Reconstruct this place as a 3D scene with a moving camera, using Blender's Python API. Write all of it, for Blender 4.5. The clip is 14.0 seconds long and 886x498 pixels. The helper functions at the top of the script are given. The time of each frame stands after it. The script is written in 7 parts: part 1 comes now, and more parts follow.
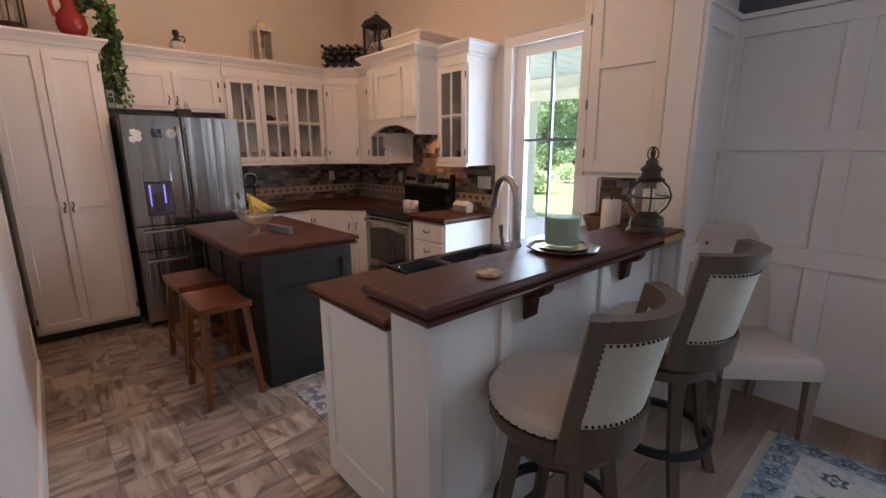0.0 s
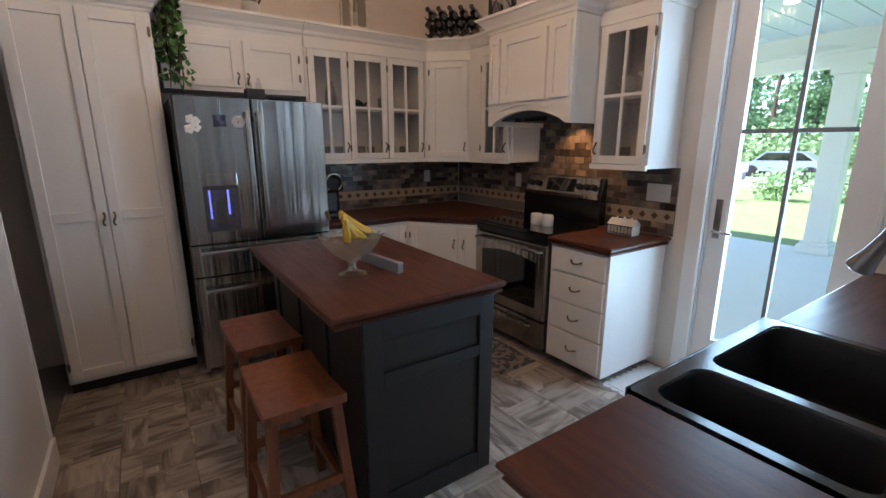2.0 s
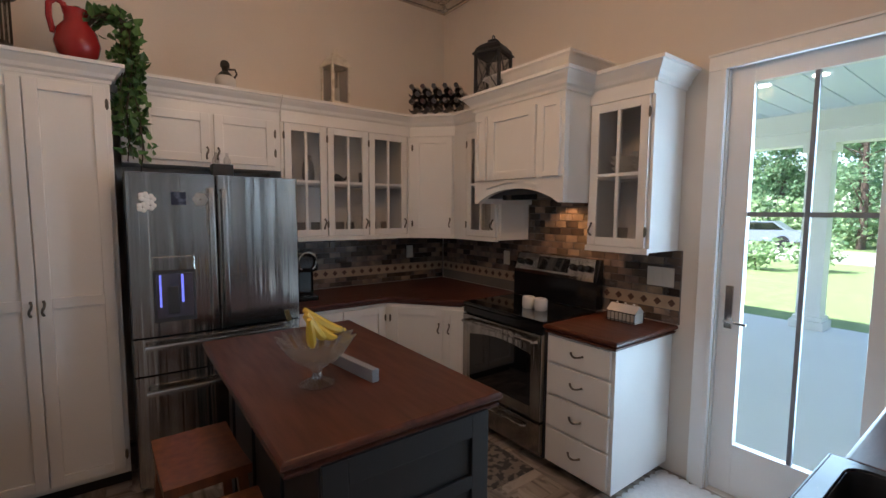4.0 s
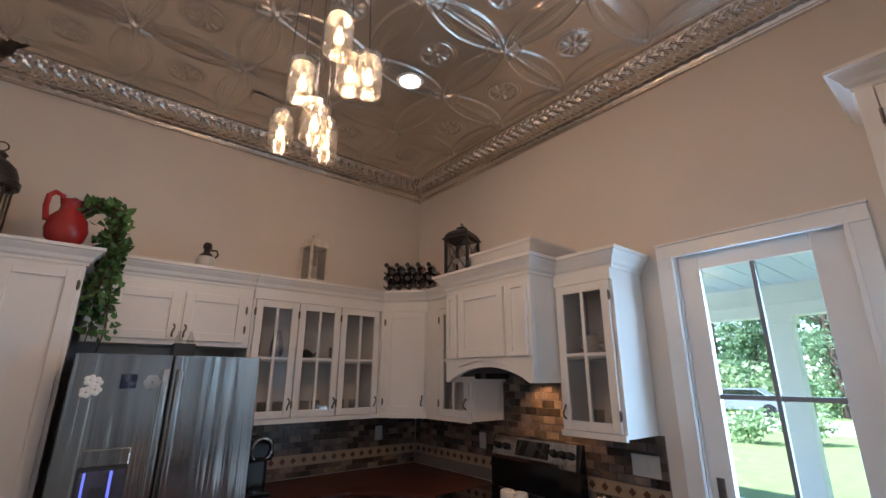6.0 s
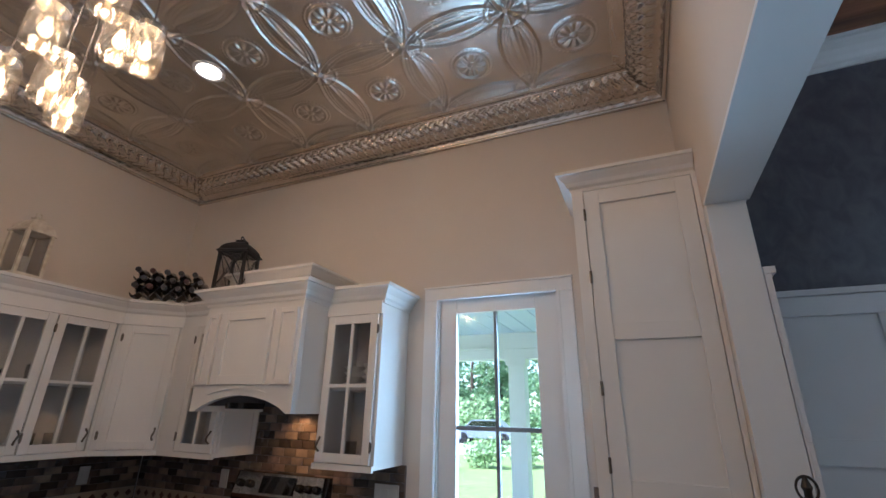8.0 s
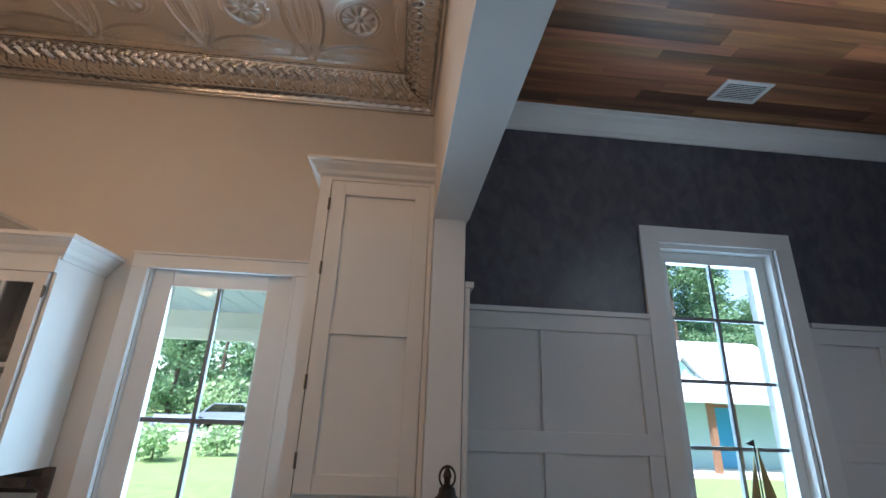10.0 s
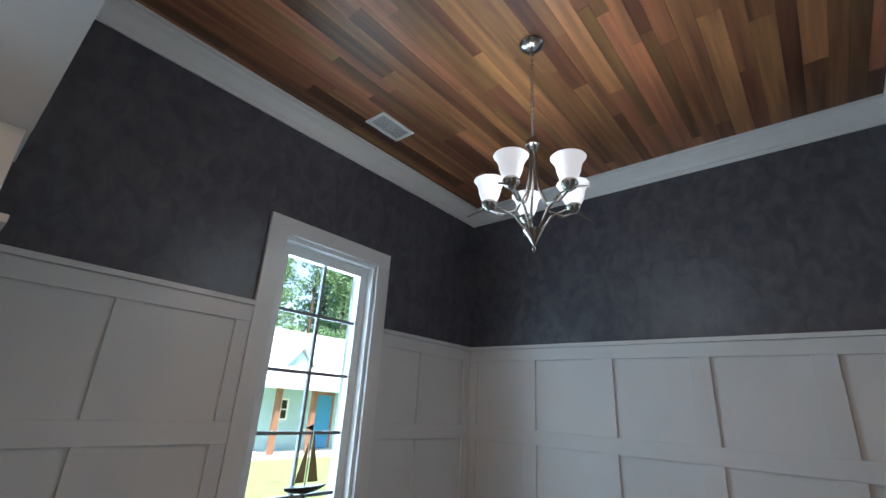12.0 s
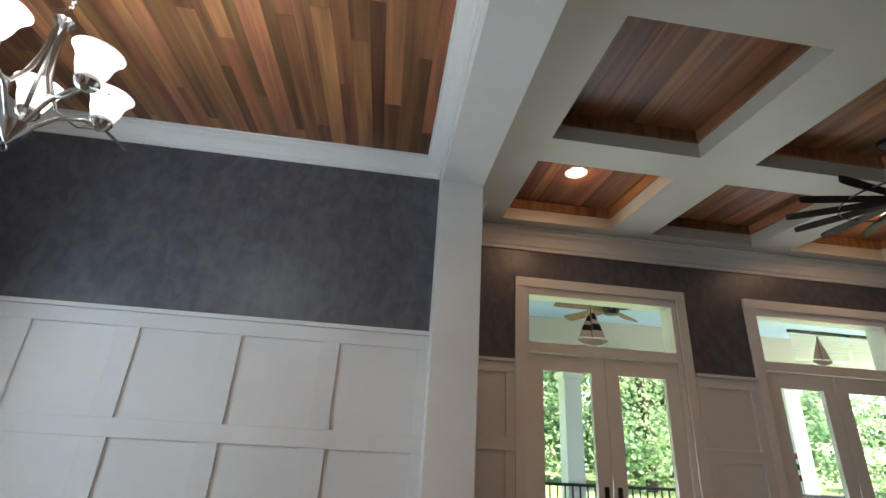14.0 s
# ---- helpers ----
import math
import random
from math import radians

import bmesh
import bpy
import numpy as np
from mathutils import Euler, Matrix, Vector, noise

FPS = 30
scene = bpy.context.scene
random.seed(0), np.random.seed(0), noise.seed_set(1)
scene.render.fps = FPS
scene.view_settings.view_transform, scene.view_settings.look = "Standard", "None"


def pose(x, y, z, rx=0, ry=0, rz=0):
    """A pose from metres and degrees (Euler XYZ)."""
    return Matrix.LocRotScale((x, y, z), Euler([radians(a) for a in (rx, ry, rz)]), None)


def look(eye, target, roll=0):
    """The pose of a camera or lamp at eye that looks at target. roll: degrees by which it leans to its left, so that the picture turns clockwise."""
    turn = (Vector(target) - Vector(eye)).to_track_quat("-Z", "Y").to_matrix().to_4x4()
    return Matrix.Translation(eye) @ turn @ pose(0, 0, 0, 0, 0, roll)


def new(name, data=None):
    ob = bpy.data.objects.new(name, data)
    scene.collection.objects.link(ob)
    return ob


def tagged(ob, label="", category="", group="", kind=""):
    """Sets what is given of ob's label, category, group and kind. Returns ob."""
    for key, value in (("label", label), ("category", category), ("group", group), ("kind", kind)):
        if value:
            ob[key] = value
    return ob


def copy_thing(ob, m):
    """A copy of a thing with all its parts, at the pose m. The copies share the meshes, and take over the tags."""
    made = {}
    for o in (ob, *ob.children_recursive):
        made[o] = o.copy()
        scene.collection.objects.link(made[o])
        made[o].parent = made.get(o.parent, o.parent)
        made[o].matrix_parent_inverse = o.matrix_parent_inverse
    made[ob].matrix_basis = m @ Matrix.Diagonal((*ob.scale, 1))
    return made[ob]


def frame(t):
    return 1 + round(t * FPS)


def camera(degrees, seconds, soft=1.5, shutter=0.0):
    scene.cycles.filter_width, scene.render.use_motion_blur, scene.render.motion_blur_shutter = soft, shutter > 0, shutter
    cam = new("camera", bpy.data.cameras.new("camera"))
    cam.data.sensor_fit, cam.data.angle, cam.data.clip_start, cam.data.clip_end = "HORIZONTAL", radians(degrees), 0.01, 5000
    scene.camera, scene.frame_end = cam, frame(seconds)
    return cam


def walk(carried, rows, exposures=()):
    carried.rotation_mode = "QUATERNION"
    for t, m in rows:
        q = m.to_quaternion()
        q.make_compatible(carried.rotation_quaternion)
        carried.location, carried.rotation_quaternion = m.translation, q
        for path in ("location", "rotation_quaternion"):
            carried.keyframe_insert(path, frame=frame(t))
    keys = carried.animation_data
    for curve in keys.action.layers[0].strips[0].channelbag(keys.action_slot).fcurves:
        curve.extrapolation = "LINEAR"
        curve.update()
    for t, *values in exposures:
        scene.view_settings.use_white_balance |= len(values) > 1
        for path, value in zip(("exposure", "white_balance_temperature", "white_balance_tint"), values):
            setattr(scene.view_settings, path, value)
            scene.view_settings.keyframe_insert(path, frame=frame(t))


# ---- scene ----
cam = camera(90.3, 14.0)
PATH = [
    (0, (1.842, 3.42, 1.503), (3.15, 4.869, 1.065), -0.3),
    (0.5, (1.913, 3.769, 1.511), (3.215, 5.223, 1.078), -0.0),
    (1, (2.02, 4.063, 1.515), (3.298, 5.539, 1.083), 0.2),
    (1.5, (2.085, 4.382, 1.513), (3.263, 5.938, 1.077), 0.0),
    (2, (2.159, 4.69, 1.511), (3.253, 6.299, 1.049), -0.0),
    (2.2, (2.203, 4.798, 1.484), (3.275, 6.425, 1.034), 0.0),
    (4.3, (2.33, 4.945, 1.609), (3.548, 6.532, 1.584), 0.1),
    (4.5, (2.329, 4.944, 1.619), (3.558, 6.518, 1.72), 0.1),
    (5, (2.34, 4.93, 1.642), (3.557, 6.467, 2.036), 0.1),
    (5.5, (2.358, 4.919, 1.663), (3.565, 6.427, 2.181), -0.1),
    (6, (2.371, 4.902, 1.677), (3.577, 6.397, 2.235), 0.2),
    (6.5, (2.367, 4.898, 1.691), (3.629, 6.32, 2.31), 0.6),
    (7, (2.367, 4.896, 1.689), (3.77, 6.16, 2.348), 0.8),
    (7.5, (2.386, 4.862, 1.688), (3.964, 5.888, 2.365), 1.0),
    (7.7, (2.391, 4.847, 1.679), (4.033, 5.762, 2.362), 1.0),
    (9.8, (2.53, 4.624, 1.725), (4.422, 4.592, 2.373), 2.3),
    (10, (2.529, 4.601, 1.725), (4.413, 4.442, 2.376), 2.2),
    (10.5, (2.556, 4.508, 1.722), (4.375, 4.0, 2.379), 2.3),
    (11, (2.579, 4.438, 1.733), (4.264, 3.581, 2.385), 2.6),
    (11.5, (2.568, 4.408, 1.75), (4.055, 3.24, 2.4), 3.1),
    (12, (2.509, 4.376, 1.739), (3.747, 2.954, 2.406), 3.4),
    (12.5, (2.463, 4.373, 1.754), (3.401, 2.737, 2.422), 3.6),
    (13, (2.377, 4.302, 1.73), (2.981, 2.523, 2.416), 3.7),
    (13.5, (2.258, 4.199, 1.715), (2.461, 2.339, 2.42), 3.6),
    (14, (2.146, 4.087, 1.691), (1.938, 2.234, 2.415), 3.6),
]
walk(cam, [(t, look(eye, target, roll)) for t, eye, target, roll in PATH], [
    (0, 2.05, 6750, 26), (1, 2.12, 6500, 21), (1.5, 2.07, 6300, 18), (2, 1.88, 5800, 13), (4.5, 1.68, 6150, 17), (5, 1.7, 6250, 19), (5.5, 1.73, 5600, 14),
    (6.5, 1.69, 5500, 13), (7.5, 1.67, 5250, 11), (10, 1.58, 5750, 10), (10.5, 1.55, 5850, 11), (11.5, 1.77, 6300, 13), (12.5, 1.76, 6500, 12), (13.5, 2.26, 7000, 16), (14, 2.46, 6900, 14)])

# ---- plan ----
EAST, NORTH, WEST, SOUTH = 5.0, 8.57, 1.64, 1.10
KCEIL, DCEIL, LIVS = 3.66, 3.57, 0.15
HEAD0, HEAD1, HEADZ, PIER = 4.333, 4.486, 2.555, 4.45
EASTD, COL0, COL1 = 4.965, 1.56, 1.87  # dining wall, column

# ---- world and large lights ----
world = bpy.data.worlds.new("sky")
scene.world = world
world.use_nodes = True
wn = world.node_tree
sky = wn.nodes.new("ShaderNodeTexSky")
sky.sky_type, sky.sun_disc = "NISHITA", False
sky.sun_elevation, sky.sun_rotation = radians(59), radians(303.7)
wn.links.new(sky.outputs[0], wn.nodes["Background"].inputs[0])
wn.nodes["Background"].inputs[1].default_value = 0.15

sun = new("sun", bpy.data.lights.new("sun", "SUN"))
sun.data.energy, sun.data.angle, sun.data.color = 5.0, radians(2), (1, 0.95, 0.88)
sun.matrix_world = look((0, 0, 20), (6, -4, 8))


def area_lamp(name, m, w, h, watts, color):
    lamp = new(name, bpy.data.lights.new(name, "AREA"))
    lamp.data.shape, lamp.data.size, lamp.data.size_y = "RECTANGLE", w, h
    lamp.data.energy, lamp.data.color = watts, color
    lamp.matrix_world = m
    return lamp


def point_lamp(name, at, watts, color, radius=0.03):
    lamp = new(name, bpy.data.lights.new(name, "POINT"))
    lamp.data.energy, lamp.data.color, lamp.data.shadow_soft_size = watts, color, radius
    lamp.location = at
    return lamp


def down_lamp(name, at, watts, color, spread=140, radius=0.06):
    lamp = new(name, bpy.data.lights.new(name, "SPOT"))
    lamp.data.energy, lamp.data.color, lamp.data.shadow_soft_size = watts, color, radius
    lamp.data.spot_size, lamp.data.spot_blend = radians(spread), 0.6
    lamp.location = at
    return lamp


DAY, WARM = (0.56, 0.80, 1.0), (1.0, 0.61, 0.32)
area_lamp("daylight_door", look((EAST + 0.13, 5.628, 1.285), (2, 5.628, 1.0)), 0.53, 1.95, 9.5, DAY)
area_lamp("daylight_window", look((EASTD + 0.20, 2.688, 1.645), (2, 2.688, 1.4)), 0.66, 1.95, 10.5, DAY)
area_lamp("daylight_french_door", look((0.13, LIVS - 0.01, 1.55), (0.13, 3, 1.3)), 1.25, 2.5, 4.2, (0.78, 0.89, 1.0))
area_lamp("daylight_french_door", look((-2.24, LIVS - 0.01, 1.55), (-2.24, 3, 1.3)), 1.25, 2.5, 4.2, (0.78, 0.89, 1.0))

# ---- materials ----


def material(name, color, rough=0.5, metal=0.0, color2=None, scale=6.0, stretch=(1, 1, 1), bump=0.0, bump_scale=60.0,
             island=0.0, emit=None, emit_strength=0.0, coat=0.0, detail=6.0, rough2=None, contrast=(0.3, 0.7),
             distort=0.0, translucent=0.0, spec=0.5):
    """Principled surface: two colours mixed by noise at one scale, fine bump at another, tone shifts by piece."""
    mat = bpy.data.materials.new(name)
    mat.use_nodes = True
    nt = mat.node_tree
    bs = nt.nodes["Principled BSDF"]
    bs.inputs["Metallic"].default_value = metal
    bs.inputs["Roughness"].default_value = rough
    bs.inputs["Coat Weight"].default_value = coat
    bs.inputs["Specular IOR Level"].default_value = spec
    tex = nt.nodes.new("ShaderNodeTexCoord")
    mp = nt.nodes.new("ShaderNodeMapping")
    mp.inputs["Scale"].default_value = stretch
    nt.links.new(tex.outputs["Object"], mp.inputs[0])
    no = nt.nodes.new("ShaderNodeTexNoise")
    no.inputs["Scale"].default_value, no.inputs["Detail"].default_value = scale, detail
    no.inputs["Distortion"].default_value = distort
    ramp = nt.nodes.new("ShaderNodeValToRGB")
    ramp.color_ramp.elements[0].position, ramp.color_ramp.elements[1].position = contrast
    c2 = color2 or tuple(c * 0.9 for c in color)
    ramp.color_ramp.elements[0].color = (*color, 1)
    ramp.color_ramp.elements[1].color = (*c2, 1)
    nt.links.new(no.outputs[0], ramp.inputs[0])
    out = ramp.outputs[0]
    if island:
        info = nt.nodes.new("ShaderNodeNewGeometry")
        obi = nt.nodes.new("ShaderNodeObjectInfo")
        add = nt.nodes.new("ShaderNodeMath")
        add.operation = "ADD"
        nt.links.new(info.outputs["Random Per Island"], add.inputs[0])
        nt.links.new(obi.outputs["Random"], add.inputs[1])
        fr = nt.nodes.new("ShaderNodeMath")
        fr.operation = "FRACT"
        nt.links.new(add.outputs[0], fr.inputs[0])
        # each piece takes its own stretch of the grain
        off = nt.nodes.new("ShaderNodeVectorMath")
        off.operation = "SCALE"
        off.inputs[0].default_value = (7.3, 11.1, 5.7)
        nt.links.new(fr.outputs[0], off.inputs["Scale"])
        sh = nt.nodes.new("ShaderNodeVectorMath")
        nt.links.new(mp.outputs[0], sh.inputs[0])
        nt.links.new(off.outputs[0], sh.inputs[1])
        nt.links.new(sh.outputs[0], no.inputs["Vector"])
        mr = nt.nodes.new("ShaderNodeMapRange")
        mr.inputs["To Min"].default_value, mr.inputs["To Max"].default_value = 1 - island, 1 + island
        nt.links.new(fr.outputs[0], mr.inputs[0])
        hsv = nt.nodes.new("ShaderNodeHueSaturation")
        nt.links.new(mr.outputs[0], hsv.inputs["Value"])
        # a second draw turns the hue of each piece a little
        m7, f7, hr = nt.nodes.new("ShaderNodeMath"), nt.nodes.new("ShaderNodeMath"), nt.nodes.new("ShaderNodeMapRange")
        m7.operation, f7.operation = "MULTIPLY", "FRACT"
        m7.inputs[1].default_value = 7.31
        hr.inputs["To Min"].default_value, hr.inputs["To Max"].default_value = 0.487, 0.513
        nt.links.new(fr.outputs[0], m7.inputs[0])
        nt.links.new(m7.outputs[0], f7.inputs[0])
        nt.links.new(f7.outputs[0], hr.inputs[0])
        nt.links.new(hr.outputs[0], hsv.inputs["Hue"])
        nt.links.new(out, hsv.inputs["Color"])
        out = hsv.outputs[0]
    else:
        nt.links.new(mp.outputs[0], no.inputs["Vector"])
    nt.links.new(out, bs.inputs["Base Color"])
    if rough2 is not None:
        rr = nt.nodes.new("ShaderNodeMapRange")
        rr.inputs["To Min"].default_value, rr.inputs["To Max"].default_value = rough, rough2
        nt.links.new(no.outputs[0], rr.inputs[0])
        nt.links.new(rr.outputs[0], bs.inputs["Roughness"])
    if bump:
        n2 = nt.nodes.new("ShaderNodeTexNoise")
        n2.inputs["Scale"].default_value, n2.inputs["Detail"].default_value = bump_scale, 3
        nt.links.new(mp.outputs[0], n2.inputs["Vector"])
        b = nt.nodes.new("ShaderNodeBump")
        b.inputs["Strength"].default_value, b.inputs["Distance"].default_value = bump, 0.01
        nt.links.new(n2.outputs[0], b.inputs["Height"])
        nt.links.new(b.outputs[0], bs.inputs["Normal"])
    if translucent:
        tl, mx = nt.nodes.new("ShaderNodeBsdfTranslucent"), nt.nodes.new("ShaderNodeMixShader")
        mx.inputs[0].default_value = translucent
        nt.links.new(out, tl.inputs[0])
        nt.links.new(bs.outputs[0], mx.inputs[1])
        nt.links.new(tl.outputs[0], mx.inputs[2])
        nt.links.new(mx.outputs[0], nt.nodes["Material Output"].inputs[0])
    if emit:
        bs.inputs["Emission Color"].default_value = (*emit, 1)
        bs.inputs["Emission Strength"].default_value = emit_strength
    return mat


def glass_material(name, color=(1, 1, 1), rough=0.0, gloss=0.08, milk=0.0):
    """Clear glass: see-through, with gloss that grows towards grazing angles; milk spreads some of a lamp's light."""
    mat = bpy.data.materials.new(name)
    mat.use_nodes = True
    nt = mat.node_tree
    nt.nodes.remove(nt.nodes["Principled BSDF"])
    tr, gl = nt.nodes.new("ShaderNodeBsdfTransparent"), nt.nodes.new("ShaderNodeBsdfGlossy")
    mx, lw, pw, ml = (nt.nodes.new("ShaderNode" + k) for k in ("MixShader", "LayerWeight", "Math", "MapRange"))
    pw.operation = "POWER"
    pw.inputs[1].default_value = 3.0
    ml.inputs["To Min"].default_value, ml.inputs["To Max"].default_value = gloss * 0.5, 0.55
    tr.inputs[0].default_value = (*color, 1)
    gl.inputs["Roughness"].default_value = rough
    nt.links.new(lw.outputs["Facing"], pw.inputs[0])
    nt.links.new(pw.outputs[0], ml.inputs[0])
    nt.links.new(ml.outputs[0], mx.inputs[0])
    nt.links.new(tr.outputs[0], mx.inputs[1])
    nt.links.new(gl.outputs[0], mx.inputs[2])
    nt.links.new(mx.outputs[0], nt.nodes["Material Output"].inputs[0])
    if milk:
        tl, m2 = nt.nodes.new("ShaderNodeBsdfTranslucent"), nt.nodes.new("ShaderNodeMixShader")
        m2.inputs[0].default_value = milk
        nt.links.new(mx.outputs[0], m2.inputs[1])
        nt.links.new(tl.outputs[0], m2.inputs[2])
        nt.links.new(m2.outputs[0], nt.nodes["Material Output"].inputs[0])
    return mat


WHITE = material("white_cabinet_paint", (0.80, 0.77, 0.73), 0.38, color2=(0.76, 0.73, 0.69), scale=3, bump=0.04, bump_scale=40)
TRIM = material("white_trim_paint", (0.80, 0.79, 0.77), 0.35, color2=(0.76, 0.75, 0.73), scale=3, bump=0.03, bump_scale=30)
WAINSCOT = material("white_wainscot_paint", (0.74, 0.735, 0.73), 0.42, color2=(0.69, 0.685, 0.68), scale=2.2, bump=0.05, bump_scale=35)
CREAM = material("cream_wall_paint", (0.69, 0.62, 0.545), 0.75, color2=(0.66, 0.585, 0.51), scale=1.7, bump=0.08, bump_scale=90)
PLASTER = material("charcoal_plaster", (0.074, 0.074, 0.092), 0.26, color2=(0.122, 0.118, 0.134), scale=13, bump=0.34,
                   bump_scale=13, rough2=0.5, detail=10, contrast=(0.36, 0.66), stretch=(1, 1, 0.7), distort=0.6)
CHERRY = material("mahogany_stain", (0.080, 0.022, 0.013), 0.26, color2=(0.044, 0.012, 0.008), scale=4, stretch=(1, 9, 9), bump=0.05,
                  bump_scale=30, coat=0.0, rough2=0.42, spec=0.3)
CHERRY_Y = material("mahogany_stain_crosswise", (0.098, 0.030, 0.015), 0.27, color2=(0.056, 0.016, 0.009), scale=4, stretch=(9, 1, 9), bump=0.05,
                    bump_scale=30, coat=0.0, rough2=0.42, spec=0.3)
STOOLWOOD = material("chestnut_stool_wood", (0.21, 0.066, 0.023), 0.33, color2=(0.12, 0.034, 0.013), scale=5, stretch=(6, 6, 1), bump=0.05, coat=0.2)
BLACKPAINT = material("charcoal_island_paint", (0.014, 0.012, 0.0115), 0.45, color2=(0.010, 0.009, 0.0085), scale=5, bump=0.06)
# upright light and dark streaks in the colour imitate wavy reflections on the steel
STEEL = material("reflection_streaked_steel", (0.58, 0.55, 0.515), 0.13, 1.0, color2=(0.36, 0.34, 0.315), scale=1.6, stretch=(9, 9, 0.25), bump=0.8, bump_scale=1.6, rough2=0.26)
DARKSTEEL = material("dark_appliance_side", (0.07, 0.07, 0.075), 0.45, 0.4)
NICKEL = material("brushed_nickel", (0.55, 0.53, 0.50), 0.24, 1.0)
PEWTER = material("pewter_pull", (0.20, 0.175, 0.145), 0.38, 1.0)
GUNMETAL = material("gunmetal_faucet", (0.42, 0.40, 0.38), 0.28, 1.0)
BARGREY = material("grey_glazing_bar", (0.24, 0.25, 0.27), 0.5, color2=(0.20, 0.21, 0.23))
BLACK = material("black_enamel", (0.008, 0.008, 0.009), 0.16, color2=(0.012, 0.012, 0.013))
BLACKGLASS = material("black_glass", (0.006, 0.006, 0.007), 0.05, coat=0.5)
IRON = material("black_iron", (0.018, 0.018, 0.020), 0.5, 0.3, bump=0.1)
BRONZE = material("dark_bronze", (0.035, 0.028, 0.022), 0.42, 0.6, color2=(0.06, 0.05, 0.04), bump=0.15, bump_scale=40)
TIN = material("pressed_tin", (0.72, 0.67, 0.60), 0.24, 1.0, color2=(0.62, 0.57, 0.51), scale=2.5, bump=0.22, bump_scale=20, rough2=0.38)
TINBRIGHT = material("pressed_tin_cornice", (0.68, 0.63, 0.57), 0.22, 1.0, color2=(0.58, 0.53, 0.47), scale=3, bump=0.2, bump_scale=30)
CEDAR = material("cedar_ceiling_planks", (0.40, 0.175, 0.072), 0.42, color2=(0.155, 0.066, 0.034), scale=2.2, stretch=(9, 0.5, 1), bump=0.05, bump_scale=25,
                 island=0.5, detail=9)


def patchwork_tile(name):
    """Porcelain tile printed with blocks of veined stone, each block with its own tone and direction of grain."""
    mat = bpy.data.materials.new(name)
    mat.use_nodes = True
    nt = mat.node_tree
    nn, ln_ = nt.nodes.new, nt.links.new
    bs = nt.nodes["Principled BSDF"]
    bs.inputs["Specular IOR Level"].default_value = 0.35
    tex, obi = nn("ShaderNodeTexCoord"), nn("ShaderNodeObjectInfo")
    off, pos = nn("ShaderNodeVectorMath"), nn("ShaderNodeVectorMath")
    off.operation = "SCALE"
    off.inputs[0].default_value = (17.3, 9.1, 0)
    ln_(obi.outputs["Random"], off.inputs["Scale"])
    ln_(tex.outputs["Object"], pos.inputs[0])
    ln_(off.outputs[0], pos.inputs[1])
    cells = nn("ShaderNodeTexVoronoi")
    cells.distance = "CHEBYCHEV"
    cells.inputs["Scale"].default_value, cells.inputs["Randomness"].default_value = 3.5, 0.85
    ln_(pos.outputs[0], cells.inputs["Vector"])
    sep = nn("ShaderNodeSeparateColor")
    ln_(cells.outputs["Color"], sep.inputs[0])
    grains = []
    for k, (turn, st) in enumerate(((0.5, (1.3, 7.0, 1)), (-0.65, (7.0, 1.3, 1)))):
        mp, no = nn("ShaderNodeMapping"), nn("ShaderNodeTexNoise")
        mp.inputs["Rotation"].default_value = (0, 0, turn)
        mp.inputs["Scale"].default_value = st
        no.inputs["Scale"].default_value, no.inputs["Detail"].default_value, no.inputs["Distortion"].default_value = 2.3, 8, 0.9
        ln_(pos.outputs[0], mp.inputs[0])
        ln_(mp.outputs[0], no.inputs["Vector"])
        grains.append(no)
    pick, mix = nn("ShaderNodeMath"), nn("ShaderNodeMix")
    pick.operation = "GREATER_THAN"
    pick.inputs[1].default_value = 0.5
    ln_(sep.outputs[0], pick.inputs[0])
    ln_(pick.outputs[0], mix.inputs["Factor"])
    ln_(grains[0].outputs[0], mix.inputs["A"])
    ln_(grains[1].outputs[0], mix.inputs["B"])
    ramp = nn("ShaderNodeValToRGB")
    for el, p_, c_ in zip(ramp.color_ramp.elements, (0.33, 0.58), ((0.135, 0.102, 0.080, 1), (0.43, 0.36, 0.30, 1))):
        el.position, el.color = p_, c_
    ln_(mix.outputs["Result"], ramp.inputs[0])
    tone, hsv = nn("ShaderNodeMapRange"), nn("ShaderNodeHueSaturation")
    tone.inputs["To Min"].default_value, tone.inputs["To Max"].default_value = 0.70, 1.22
    ln_(sep.outputs[1], tone.inputs[0])
    ln_(tone.outputs[0], hsv.inputs["Value"])
    ln_(ramp.outputs[0], hsv.inputs["Color"])
    ln_(hsv.outputs[0], bs.inputs["Base Color"])
    rr = nn("ShaderNodeMapRange")
    rr.inputs["To Min"].default_value, rr.inputs["To Max"].default_value = 0.30, 0.46
    ln_(mix.outputs["Result"], rr.inputs[0])
    ln_(rr.outputs[0], bs.inputs["Roughness"])
    return mat


FLOORTILE = patchwork_tile("marble_patchwork_tile")
GROUT = material("grey_grout", (0.17, 0.15, 0.135), 0.85, bump=0.1)
OAK = material("pale_oak_floor", (0.33, 0.25, 0.19), 0.42, color2=(0.24, 0.175, 0.13), scale=3, stretch=(1, 10, 1), bump=0.04, island=0.14, detail=8)
SLATE = material("slate_tile", (0.25, 0.175, 0.125), 0.16, color2=(0.085, 0.068, 0.060), scale=9, bump=0.12, bump_scale=26, island=0.75, rough2=0.34)
SLATEBAND = material("tan_border_stone", (0.42, 0.31, 0.21), 0.5, color2=(0.34, 0.25, 0.17), scale=14, bump=0.1)
DIAMOND = material("dark_brown_diamond_tile", (0.085, 0.035, 0.020), 0.35, bump=0.1)
